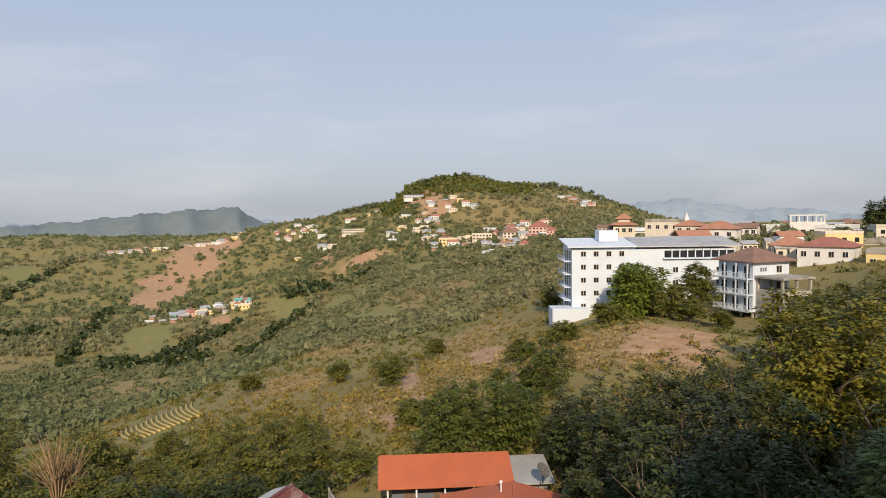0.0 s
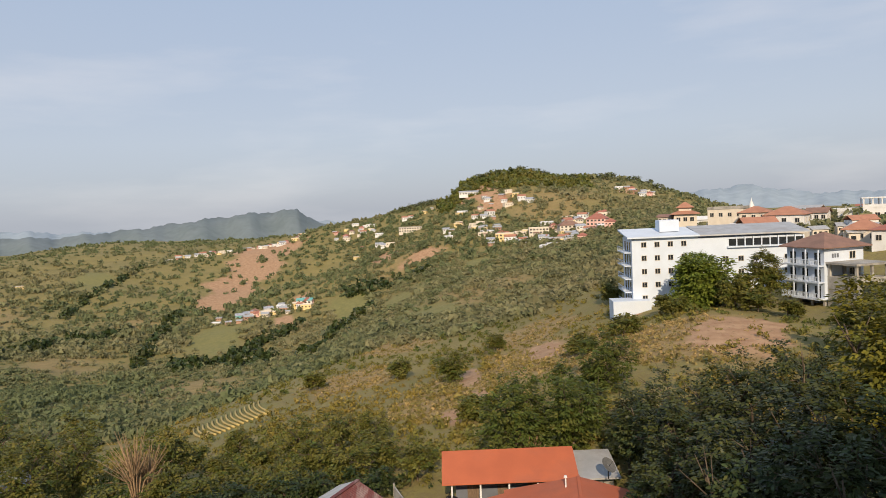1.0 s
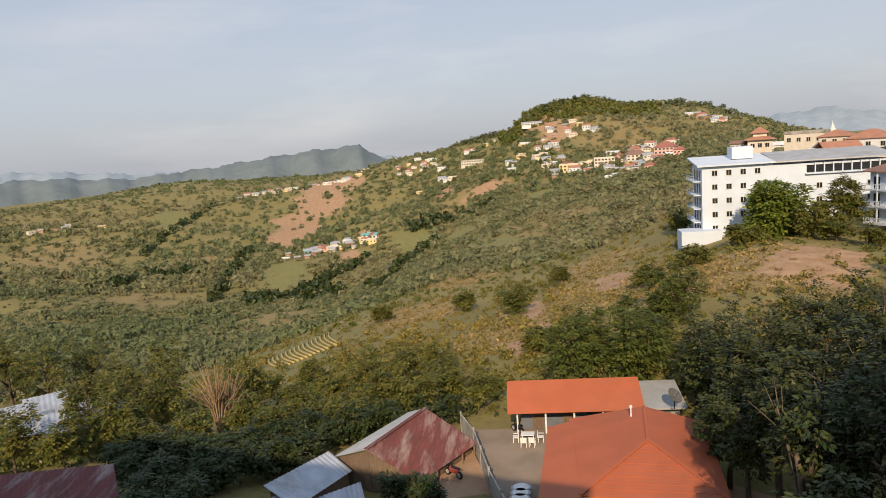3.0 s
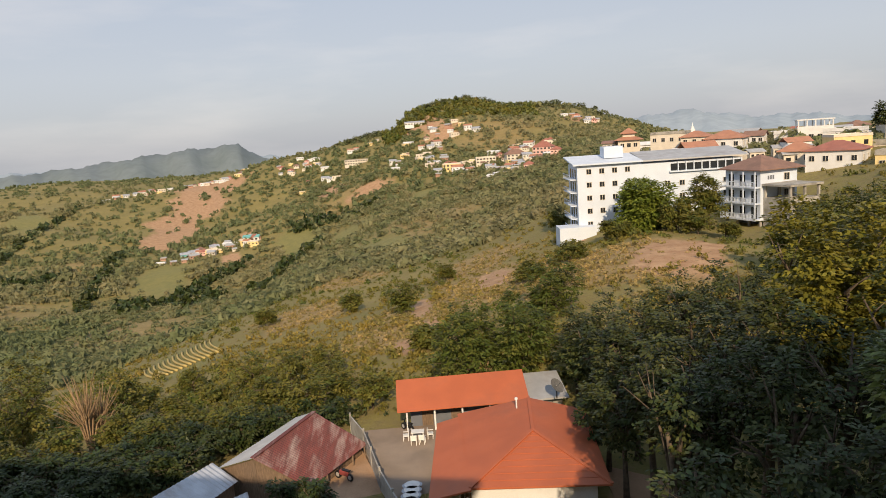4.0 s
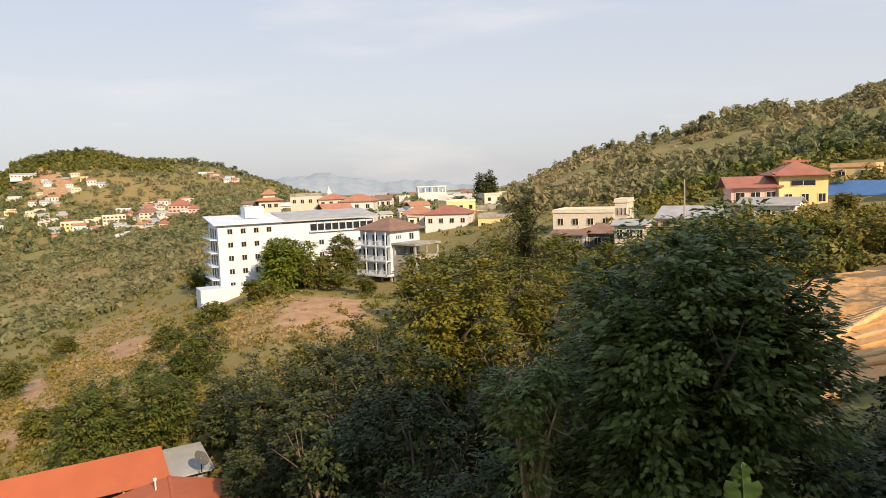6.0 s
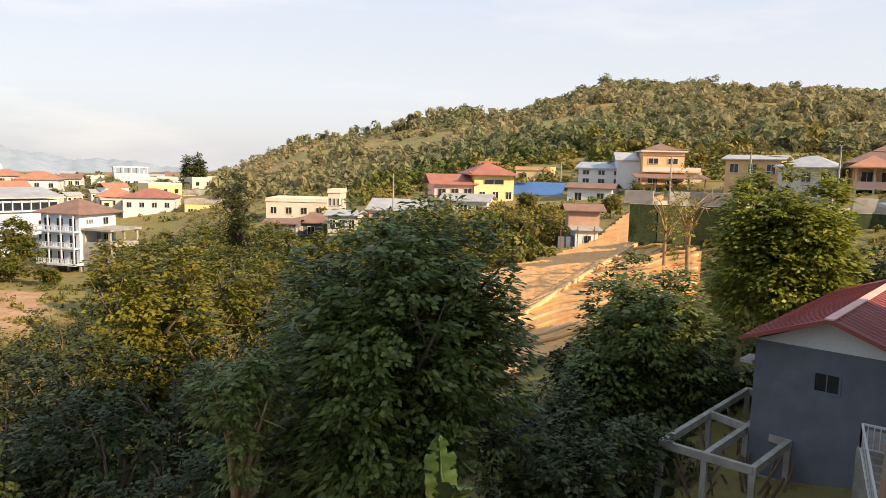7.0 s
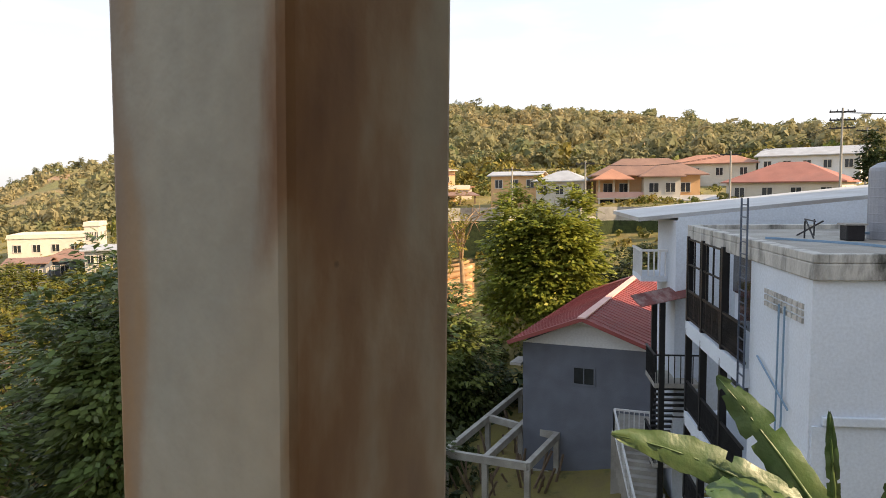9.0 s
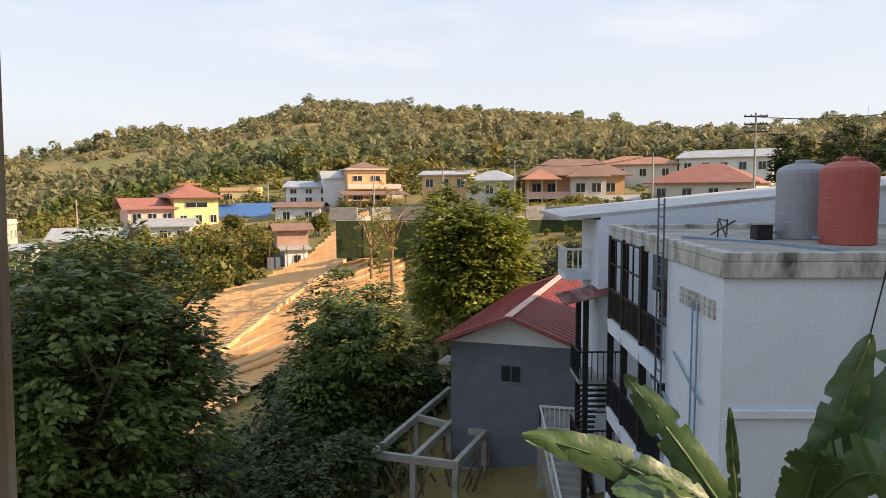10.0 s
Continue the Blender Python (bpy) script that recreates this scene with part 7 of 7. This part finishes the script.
# ---- single trees ----
def tree(name, label, az, r, top, ground_z, rad, crown_h, n, leaf, material, tint=0.3, lumps=14, seed=1, aspect=0.45, droop=0.5, group="", eye=(0.0, 0.0), bark=None):
    g = np.random.default_rng(seed)
    x, y = az_xy(az, r)
    x, y = x + eye[0], y + eye[1]
    t = thing(name, label, "tree", pose(x, y, ground_z), group)
    H = top - ground_z
    foot = H - crown_h
    bm = bmesh.new()
    lean = g.normal(size=2) * 0.04 * H
    stem = [(lean[0] * s ** 2, lean[1] * s ** 2, -0.4 + (foot + crown_h * 0.55 + 0.4) * s) for s in (0, 0.25, 0.5, 0.75, 1.0)]
    r0 = max(0.09, H * 0.022)
    tube(bm, stem, [r0 * 1.3, r0, r0 * 0.8, r0 * 0.6, r0 * 0.35], 8)
    tips = []
    for k in range(9):
        a = k * 2.4 + g.uniform(-0.4, 0.4)
        s = g.uniform(0.45, 0.95)
        i = min(int(s * 4), 3)
        u = s * 4 - i
        b = np.array(stem[i]) * (1 - u) + np.array(stem[i + 1]) * u
        e = np.array([math.cos(a) * rad * g.uniform(0.5, 0.85), math.sin(a) * rad * g.uniform(0.5, 0.85), foot + crown_h * g.uniform(0.35, 0.85)])
        mid = (b + e) / 2 + np.array([0, 0, 0.06 * H])
        tube(bm, [tuple(b), tuple(mid), tuple(e)], [r0 * 0.45, r0 * 0.3, r0 * 0.1], 6)
        tips.append(e)
        for q in range(2):
            e2 = e + g.normal(size=3) * rad * 0.22 + np.array([0, 0, rad * 0.1])
            tube(bm, [tuple(mid * 0.4 + e * 0.6), tuple(e2)], [r0 * 0.16, r0 * 0.04], 5)
            tips.append(e2)
    part("trunk", bm, bark or M_BARK, t, smooth=True)
    if n:
        q, own = spray_crown(g, n, rad, crown_h * 1.05, lumps, leaf, aspect, droop)
        n = len(q)
        z = q[:, :, 2]
        lo, hi = np.quantile(z, 0.01), np.quantile(z, 0.995)
        q[:, :, 2] = foot + (z - lo) * (H - foot) / (hi - lo)
        tn = np.clip(tint + 0.14 * np.repeat(own, 4), 0, 1)
        me = np_mesh("crown", q.reshape(-1, 3), np.arange(n * 4).reshape(-1, 4), material, {"tint": tn})
        part("crown", me, material, t)
    return t


tree("big_tree", "large dark green broadleaf tree close below", 47.9, 24.0, -1.55, -15.0, 4.5, 11.0, 40000, 0.33, M_LEAF_MID, 0.18, 40, 31, 0.5, 0.55)
tree("broadleaf_tree", "dense dark broadleaf tree before the bare slope", 67.0, 38.0, -4.7, -13.5, 4.6, 8.4, 24000, 0.35, M_LEAF_MID, 0.25, 34, 32, 0.5)
tree("broadleaf_tree", "bright green domed tree beside the grey house", 77.2, 48.0, 0.0, -10.6, 4.2, 9.8, 30000, 0.38, M_LEAF_FRESH, 0.4, 40, 88, 0.55)
tree("broadleaf_tree", "yellow-green tree above the shaded ravine", 28.2, 42.0, -4.9, -23.0, 3.5, 10.5, 15000, 0.35, M_LEAF_YELLOW, 0.6, 24, 34, 0.55)
tree("broadleaf_tree", "yellow-green tree above the shaded ravine", 31.5, 47.0, -6.2, -22.0, 3.4, 9.0, 8000, 0.32, M_LEAF_YELLOW, 0.4, 12, 35)
tree("broadleaf_tree", "fresh green tree beside the dark conifer", 36.5, 50.0, -6.0, -20.0, 3.8, 9.0, 8000, 0.32, M_LEAF, 0.4, 12, 36)
tree("conifer_tree", "tall narrow dark green tree between the roofs", 34.6, 76.0, -1.4, -16.0, 2.6, 11.5, 7000, 0.36, M_LEAF_DARK, 0.35, 16, 37)
tree("broadleaf_tree", "dark broadleaf tree behind the orange roof", 0.2, 66.0, -16.3, -25.5, 4.0, 8.0, 8000, 0.38, M_LEAF, 0.05, 14, 38)
tree("broadleaf_tree", "dark broadleaf tree behind the orange roof", 5.0, 68.0, -15.8, -25.0, 4.0, 8.0, 8000, 0.38, M_LEAF, 0.05, 14, 39)
tree("broadleaf_tree", "dark leafy tree on the dry slope", 7.8, 88.0, -16.6, -24.5, 4.2, 7.4, 6000, 0.45, M_LEAF, 0.1, 12, 40)
tree("broadleaf_tree", "round dark tree in front of the hotel", 15.2, 140.0, -11.0, -21.5, 6.4, 10.0, 12000, 0.7, M_LEAF_FRESH, 0.1, 22, 41, 0.6)
tree("broadleaf_tree", "green tree between hotel and apartments", 20.0, 138.0, -10.4, -20.5, 4.2, 8.0, 5000, 0.55, M_LEAF, 0.3, 9, 42)
tree("broadleaf_tree", "dark tree on the town skyline", 31.6, 215.0, 1.5, -9.0, 3.8, 9.0, 3000, 0.7, M_LEAF_DARK, 0.3, 9, 43)
tree("broadleaf_tree", "small round tree on the dry slope", -4.6, 118.0, -24.0, -29.5, 3.2, 5.0, 2500, 0.5, M_LEAF, 0.2, 8, 44)
tree("bare_tree", "thin half-bare brown tree above the slope", 70.6, 62.0, 0.4, -10.0, 3.0, 7.5, 900, 0.24, M_LEAF_YELLOW, 0.9, 10, 46, bark=M_BARE)
tree("bare_tree", "thin half-bare brown tree above the slope", 68.8, 66.0, -1.4, -9.6, 2.4, 6.0, 500, 0.24, M_LEAF_YELLOW, 0.9, 10, 47, bark=M_BARE)
tree("broadleaf_tree", "dark round tree beside the water tanks", 100.6, 70.0, 4.4, -3.0, 1.9, 5.0, 3000, 0.35, M_LEAF_DARK, 0.0, 9, 48)
tree("broadleaf_tree", "dark spreading tree beyond the water tanks", 105.8, 60.0, 4.6, -4.0, 4.0, 5.0, 5000, 0.35, M_LEAF_DARK, 0.1, 12, 49)


tree("broadleaf_tree", "small tree with a thick pale forked trunk", 34.6, 21.0, -5.6, -15.5, 1.9, 3.6, 3600, 0.24, M_LEAF_MID, 0.25, 10, 52, bark=M_BARE)


def grove(spots, seed0, material, tint, words, leaf=0.34):
    for k, (az, r, top_el, rad) in enumerate(spots):
        gz = land_z(az, r)
        top = r * math.tan(radians(top_el))
        top = max(top, gz + 3.0)
        tree("grove_tree", words, az, r, top, gz, rad, min((top - gz) * 0.85, rad * 2.6), int(2300 * rad / 2.2), leaf * 0.95, material, tint, 13, seed0 + k, 0.55, group="ravine trees")


grove([(26.5, 80, -6.8, 2.8), (28.5, 90, -5.8, 2.8), (30.5, 84, -5.4, 2.8), (32.5, 95, -4.8, 2.8), (36.8, 88, -4.8, 2.8), (38.5, 80, -5.2, 2.8), (41, 75, -5.6, 2.6), (29.5, 66, -7.2, 2.8), (33, 64, -6.6, 2.8), (37, 62, -6.6, 2.8), (25.2, 100, -7.4, 2.4), (27.4, 108, -6.4, 2.4)], 360, M_LEAF_YELLOW, 0.3, "yellow-green bamboo-like tree below the town", 0.4)
grove([(44, 84, -5.4, 2.2), (46.5, 88, -5.6, 2.2), (49, 82, -5.8, 2.4), (51.5, 86, -5.2, 2.2), (54, 84, -5.6, 2.4), (56.5, 86, -5.0, 2.2), (59, 86, -5.2, 2.0), (60.2, 80, -6.2, 1.6), (43, 74, -6.6, 2.6), (47, 72, -6.8, 2.4), (52, 74, -7.0, 2.4), (64.5, 92, -3.6, 1.6), (66.8, 100, -2.6, 1.6), (58, 100, -3.9, 1.8)], 300, M_LEAF, 0.45, "leafy bush tree below the hillside houses", 0.34)
grove([(17.6, 134, -6.0, 3.4), (13.0, 132, -7.6, 2.8), (19.2, 130, -7.2, 2.8), (21.2, 126, -8.6, 2.2), (9.3, 120, -9.2, 2.6), (6.0, 110, -10.6, 2.4), (-1, 150, -10.4, 2.4), (-9, 140, -12.2, 2.4), (-16, 150, -12.6, 2.4), (8.5, 170, -6.6, 3.0), (10.5, 165, -6.3, 2.6), (-3, 84, -15.6, 2.4)], 330, M_LEAF, 0.3, "green tree on the dry slope", 0.5)
# the next two groves take the dark leaves to colour in ravine shade
grove([(15.5, 46, -17.5, 2.4), (13.5, 56, -15.0, 2.8), (17, 44, -16.5, 2.6), (16, 58, -12.6, 3.2), (18.5, 50, -13.4, 2.8), (20.5, 42, -14.5, 2.8), (22, 60, -10.8, 2.8), (24, 38, -13.0, 2.6), (12.5, 66, -13.0, 3.0), (9.8, 68, -14.5, 2.6), (18, 68, -11.8, 2.6)], 100, M_LEAF_DARK, 0.4, "ravine tree below the houses, leaves darkened for shade")
grove([(19, 36, -19.5, 2.2), (18, 32, -19.0, 2.4), (21, 33, -16.5, 2.6), (25, 30, -17.5, 2.4), (29, 33, -14.0, 2.6), (33, 36, -11.5, 2.8), (37, 34, -10.5, 2.8), (40, 40, -8.6, 3.0), (43.5, 46, -7.4, 3.0), (31, 26, -21, 2.0), (36, 24, -19, 2.0), (27, 25, -24, 1.8), (40, 27, -13.5, 2.2), (19, 25, -25, 1.8), (57.5, 34, -18.0, 2.0), (61.5, 38, -14.5, 2.4), (62, 32, -17.2, 2.2), (66, 28, -19.0, 2.0), (58, 26, -19, 2.2), (62, 24, -22, 1.8), (70.5, 44, -10.5, 2.6), (71.5, 38, -13.0, 2.2), (83, 52, -5.2, 2.4), (86, 56, -4.5, 2.4), (80.5, 44, -8.6, 1.8), (74, 54, -7.0, 2.6), (47, 58, -6.6, 2.6), (51, 60, -6.8, 2.4)], 150, M_LEAF_DARK, 0.2, "ravine tree with shade put into dark leaves", 0.3)
grove([(-46, 70, -15.0, 2.8), (-39, 72, -14.6, 2.8), (-34, 74, -15.0, 2.6), (-27.5, 76, -15.4, 2.8), (-24, 74, -21.4, 2.2), (-20.5, 78, -22.4, 2.2), (-17.5, 76, -16, 2.4), (-14.5, 78, -15.8, 2.4), (-11.5, 80, -15.9, 2.2), (-36.5, 80, -14.2, 2.6), (-33, 88, -13.2, 2.8), (-25.5, 88, -25.0, 1.8), (-22, 92, -26.0, 1.8), (-44, 66, -16.0, 2.6), (-41, 64, -17.4, 2.4), (-37, 68, -15.5, 2.8), (-35, 62, -18.4, 2.6), (-32, 64, -18.6, 2.6), (-27.5, 66, -18.0, 2.6), (-25, 62, -19.2, 2.4), (-22, 66, -19.8, 2.4), (-19, 63, -19.2, 2.4), (-16, 68, -17.6, 2.6), (-13, 66, -18.4, 2.4), (-10.5, 70, -17.6, 2.4), (-8, 66, -18.6, 2.2), (-45, 90, -11.8, 3.4), (-41.5, 92, -11.2, 3.4), (-38.5, 96, -11.8, 3.2), (-36, 88, -13.6, 3.0), (-43.5, 100, -11.0, 3.0)], 200, M_LEAF, 0.3, "green tree on the valley side below")


grove([(11.8, 50, -18.5, 2.4), (12.2, 58, -15.6, 2.6), (10.8, 62, -15.2, 2.4), (13.2, 46, -20.0, 2.0), (9.4, 63.5, -16.0, 2.2), (14.2, 52, -17.0, 2.4)], 470, M_LEAF_DARK, 0.3, "dark leafy tree beside the orange roofs")


def skyline():
    g = np.random.default_rng(77)
    for k in range(34):
        az = 36 + 69 * (k + g.uniform(0, 0.9)) / 34
        r = g.uniform(350, 412)
        gz = land_z(az, r)
        rad = g.uniform(2.6, 4.6)
        tree("ridge_tree", "tall tree standing out on the hill crest", az, r, gz + g.uniform(5, 9), gz, rad, 5.5, 1100, 0.6, M_LEAF_FAR_HAZED, 0.25 + g.uniform(-0.2, 0.2), 7, 500 + k, 0.7, group="hill crest trees")
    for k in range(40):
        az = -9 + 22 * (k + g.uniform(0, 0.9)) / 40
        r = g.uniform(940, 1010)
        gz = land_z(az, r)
        tree("ridge_tree", "tall tree standing out on the hill crest", az, r, gz + g.uniform(5, 10), gz, g.uniform(6, 10), 8.0, 420, 1.9, M_LEAF_FAR_HAZED, 0.15, 7, 560 + k, 0.7, group="hill crest trees")


skyline()

# dark leaf colour stands for the shade that lies on these trees
grove([(-36.5, 60, -20.0, 2.8), (-34, 58, -20.6, 2.8), (-31.5, 59, -20.4, 2.8), (-29.5, 57, -22.0, 2.4), (-26.5, 59, -20.6, 2.8), (-24, 60, -20.4, 2.6), (-21.5, 60, -20.6, 2.6), (-19, 61, -20.2, 2.6), (-16.5, 62, -20.0, 2.4), (-35.5, 53, -23.0, 2.6), (-32.5, 52, -23.4, 2.6), (-29.5, 53, -23.0, 2.6), (-26.8, 54, -22.8, 2.4), (-24.2, 55, -22.6, 2.2), (-33.5, 46, -26.5, 2.4), (-36, 47, -26.0, 2.2), (-12, 63, -20.6, 2.2), (-15.8, 45.2, -28.4, 1.5), (-13.6, 44.6, -28.8, 1.3)], 400, M_LEAF_DARK, 0.12, "leafy tree behind the sheds, leaves darkened for shade", 0.34)


def dry_fan(az, r, h, seed):
    """A leafless clump of pale stems that fan out from one foot."""
    g = np.random.default_rng(seed)
    x, y = az_xy(az, r)
    t = thing("dry_clump", "leafless pale brown stems fanning from one foot", "tree", pose(x, y, land_z(az, r)))
    for k in range(22):
        a = g.uniform(0, math.tau)
        sp = g.uniform(0.1, 0.55) * h * 0.6
        hh = h * g.uniform(0.6, 1.0)
        mid = (math.cos(a) * sp * 0.35, math.sin(a) * sp * 0.35, hh * 0.55)
        end = (math.cos(a) * sp, math.sin(a) * sp, hh)
        bm = tube(bmesh.new(), [(0, 0, -0.3), mid, end], [0.11, 0.07, 0.02], 5)
        for q in range(3):
            e2 = (end[0] + g.normal() * 0.7, end[1] + g.normal() * 0.7, end[2] - g.uniform(0, 1.2))
            tube(bm, [mid, e2], [0.04, 0.012], 4)
        part("stem", bm, M_BARE, t)


dry_fan(-29.8, 70, 7.5, 5)
dry_fan(-29.0, 71, 6.0, 6)
dry_fan(1.6, 64.5, 4.5, 7)

# ---- banana plants close below ----
M_BANANA = mat("banana_leaf", (0.05, 0.10, 0.03), (0.034, 0.07, 0.022), 1.2, 0.42, bump=0.1, fine=25, stain=(0.20, 0.18, 0.06), stain_amt=0.2)
M_BSTEM = mat("banana_stem", (0.20, 0.22, 0.08), (0.13, 0.12, 0.05), 2, 0.6)


def banana_leaf(base, tip, width, sag, seed, facing, tears=2):
    g = np.random.default_rng(seed)
    base, tip = Vector(base), Vector(tip)
    bm = bmesh.new()
    d = tip - base
    side = d.cross(Vector(facing)).normalized()
    out = side.cross(d).normalized()
    out = out if out.dot(Vector(facing)) > 0 else -out
    n = 26
    rows = []
    for k in range(n + 1):
        s = k / n
        c = base + d * s + Vector((0, 0, sag * 4 * s * (1 - s)))
        w = width * min(1, (s / 0.12) ** 0.6) * min(1, ((1 - s) / 0.35 + 0.02) ** 0.55) * (1 + 0.05 * math.sin(k * 1.9))
        fold = 0.22 + 0.06 * math.sin(k * 0.9 + seed)
        rows.append([c + side * w * q - out * (abs(q) * fold * w + 0.012 * g.normal()) for q in (-1, -0.55, 0, 0.55, 1)])
    torn = {int(v) for v in g.integers(4, n - 2, tears)}
    vs = [[bm.verts.new(p) for p in r] for r in rows]
    for k in range(n):
        for j in range(4):
            f = [vs[k][j], vs[k][j + 1], vs[k + 1][j + 1], vs[k + 1][j]]
            if k in torn and j in (0, 3):
                continue
            bm.faces.new(f)
    tube(bm, [tuple(rows[i][2] - Vector((0, 0, 0.012))) for i in range(0, n + 1, 2)], [0.022 * (1 - i / (n + 4)) for i in range(0, n + 1, 2)], 6)
    return bm


def eye10(az, r, z):
    v = at(az, r, z)
    return Vector((v.x + 0.632, v.y - 0.393, z))


def banana(foot, crown, leaves, label, seed):
    t = thing("banana_plant", label, "banana plant")
    part("stem", tube(bmesh.new(), [tuple(foot), tuple(Vector(foot).lerp(crown, 0.5)), tuple(crown)], [0.13, 0.11, 0.05], 10), M_BSTEM, t, smooth=True)
    for i, (tip, w, sag, f) in enumerate(leaves):
        part("leaf", banana_leaf(crown, tip, w, sag, seed + i, f, 2 if seed == 60 else 3), M_BANANA, t, smooth=True)


def el_pt(az, el, r):
    return eye10(az, r, r * math.tan(radians(el)))


OUT, UP = (-0.9, 0.1, 0.55), (-0.35, 0.0, 1.0)
banana(eye10(97.5, 6.2, -8.6), el_pt(97.6, -25.0, 5.6), [(el_pt(88.9, -14.8, 5.6), 0.14, 0.04, OUT), (el_pt(80.6, -19.8, 5.2), 0.14, 0.12, OUT), (el_pt(96.8, -16.6, 5.4), 0.045, 0.0, OUT), (el_pt(88, -23.5, 5.0), 0.18, 0.14, UP)], "banana plant with long arching green leaves", 60)
banana(eye10(103.0, 5.6, -8.4), el_pt(102.0, -24.0, 5.2), [(el_pt(105.9, -10.4, 5.4), 0.13, 0.05, OUT), (el_pt(110.5, -16.0, 5.0), 0.26, 0.25, UP), (el_pt(108.5, -20.0, 4.6), 0.24, 0.2, OUT), (el_pt(111, -10.0, 5.8), 0.24, 0.2, OUT), (el_pt(103.4, -19.0, 4.8), 0.18, 0.1, OUT)], "banana plant with torn upright leaves", 80)
banana(at(51.0, 6.6, -9.5), at(51.2, 6.2, -3.3), [(at(50.6, 6.0, -2.40), 0.15, 0.05, (-0.7, -0.7, 0.4)), (at(52.6, 5.7, -2.75), 0.16, 0.1, (-0.7, -0.7, 0.4))], "young banana plant tip rising below the porch", 90)


# ---- terraced yellow field ----
def yellow_field():
    t = thing("mulched_field", "small field of curved yellow mulched rows", "field")
    for k in range(15):
        f = k / 14
        pts, rad = [], []
        for i in range(10):
            s = i / 9
            r = 146 + 10 * f - 26 * s
            az = -25.4 + 5.0 * f + 0.9 * s - 0.35 * math.sin(s * 3.1)
            x, y = az_xy(az, r)
            pts.append((x, y, land_z(az, r) + 0.2))
            rad.append(0.20 + 0.03 * math.sin(i * 1.7 + k))
        part("row", tube(bmesh.new(), pts, rad, 6), M_MULCH, t, smooth=True)


M_MULCH = mat("yellow_straw_mulch", (0.50, 0.38, 0.14), (0.40, 0.30, 0.11), 1.0, 0.95)
yellow_field()
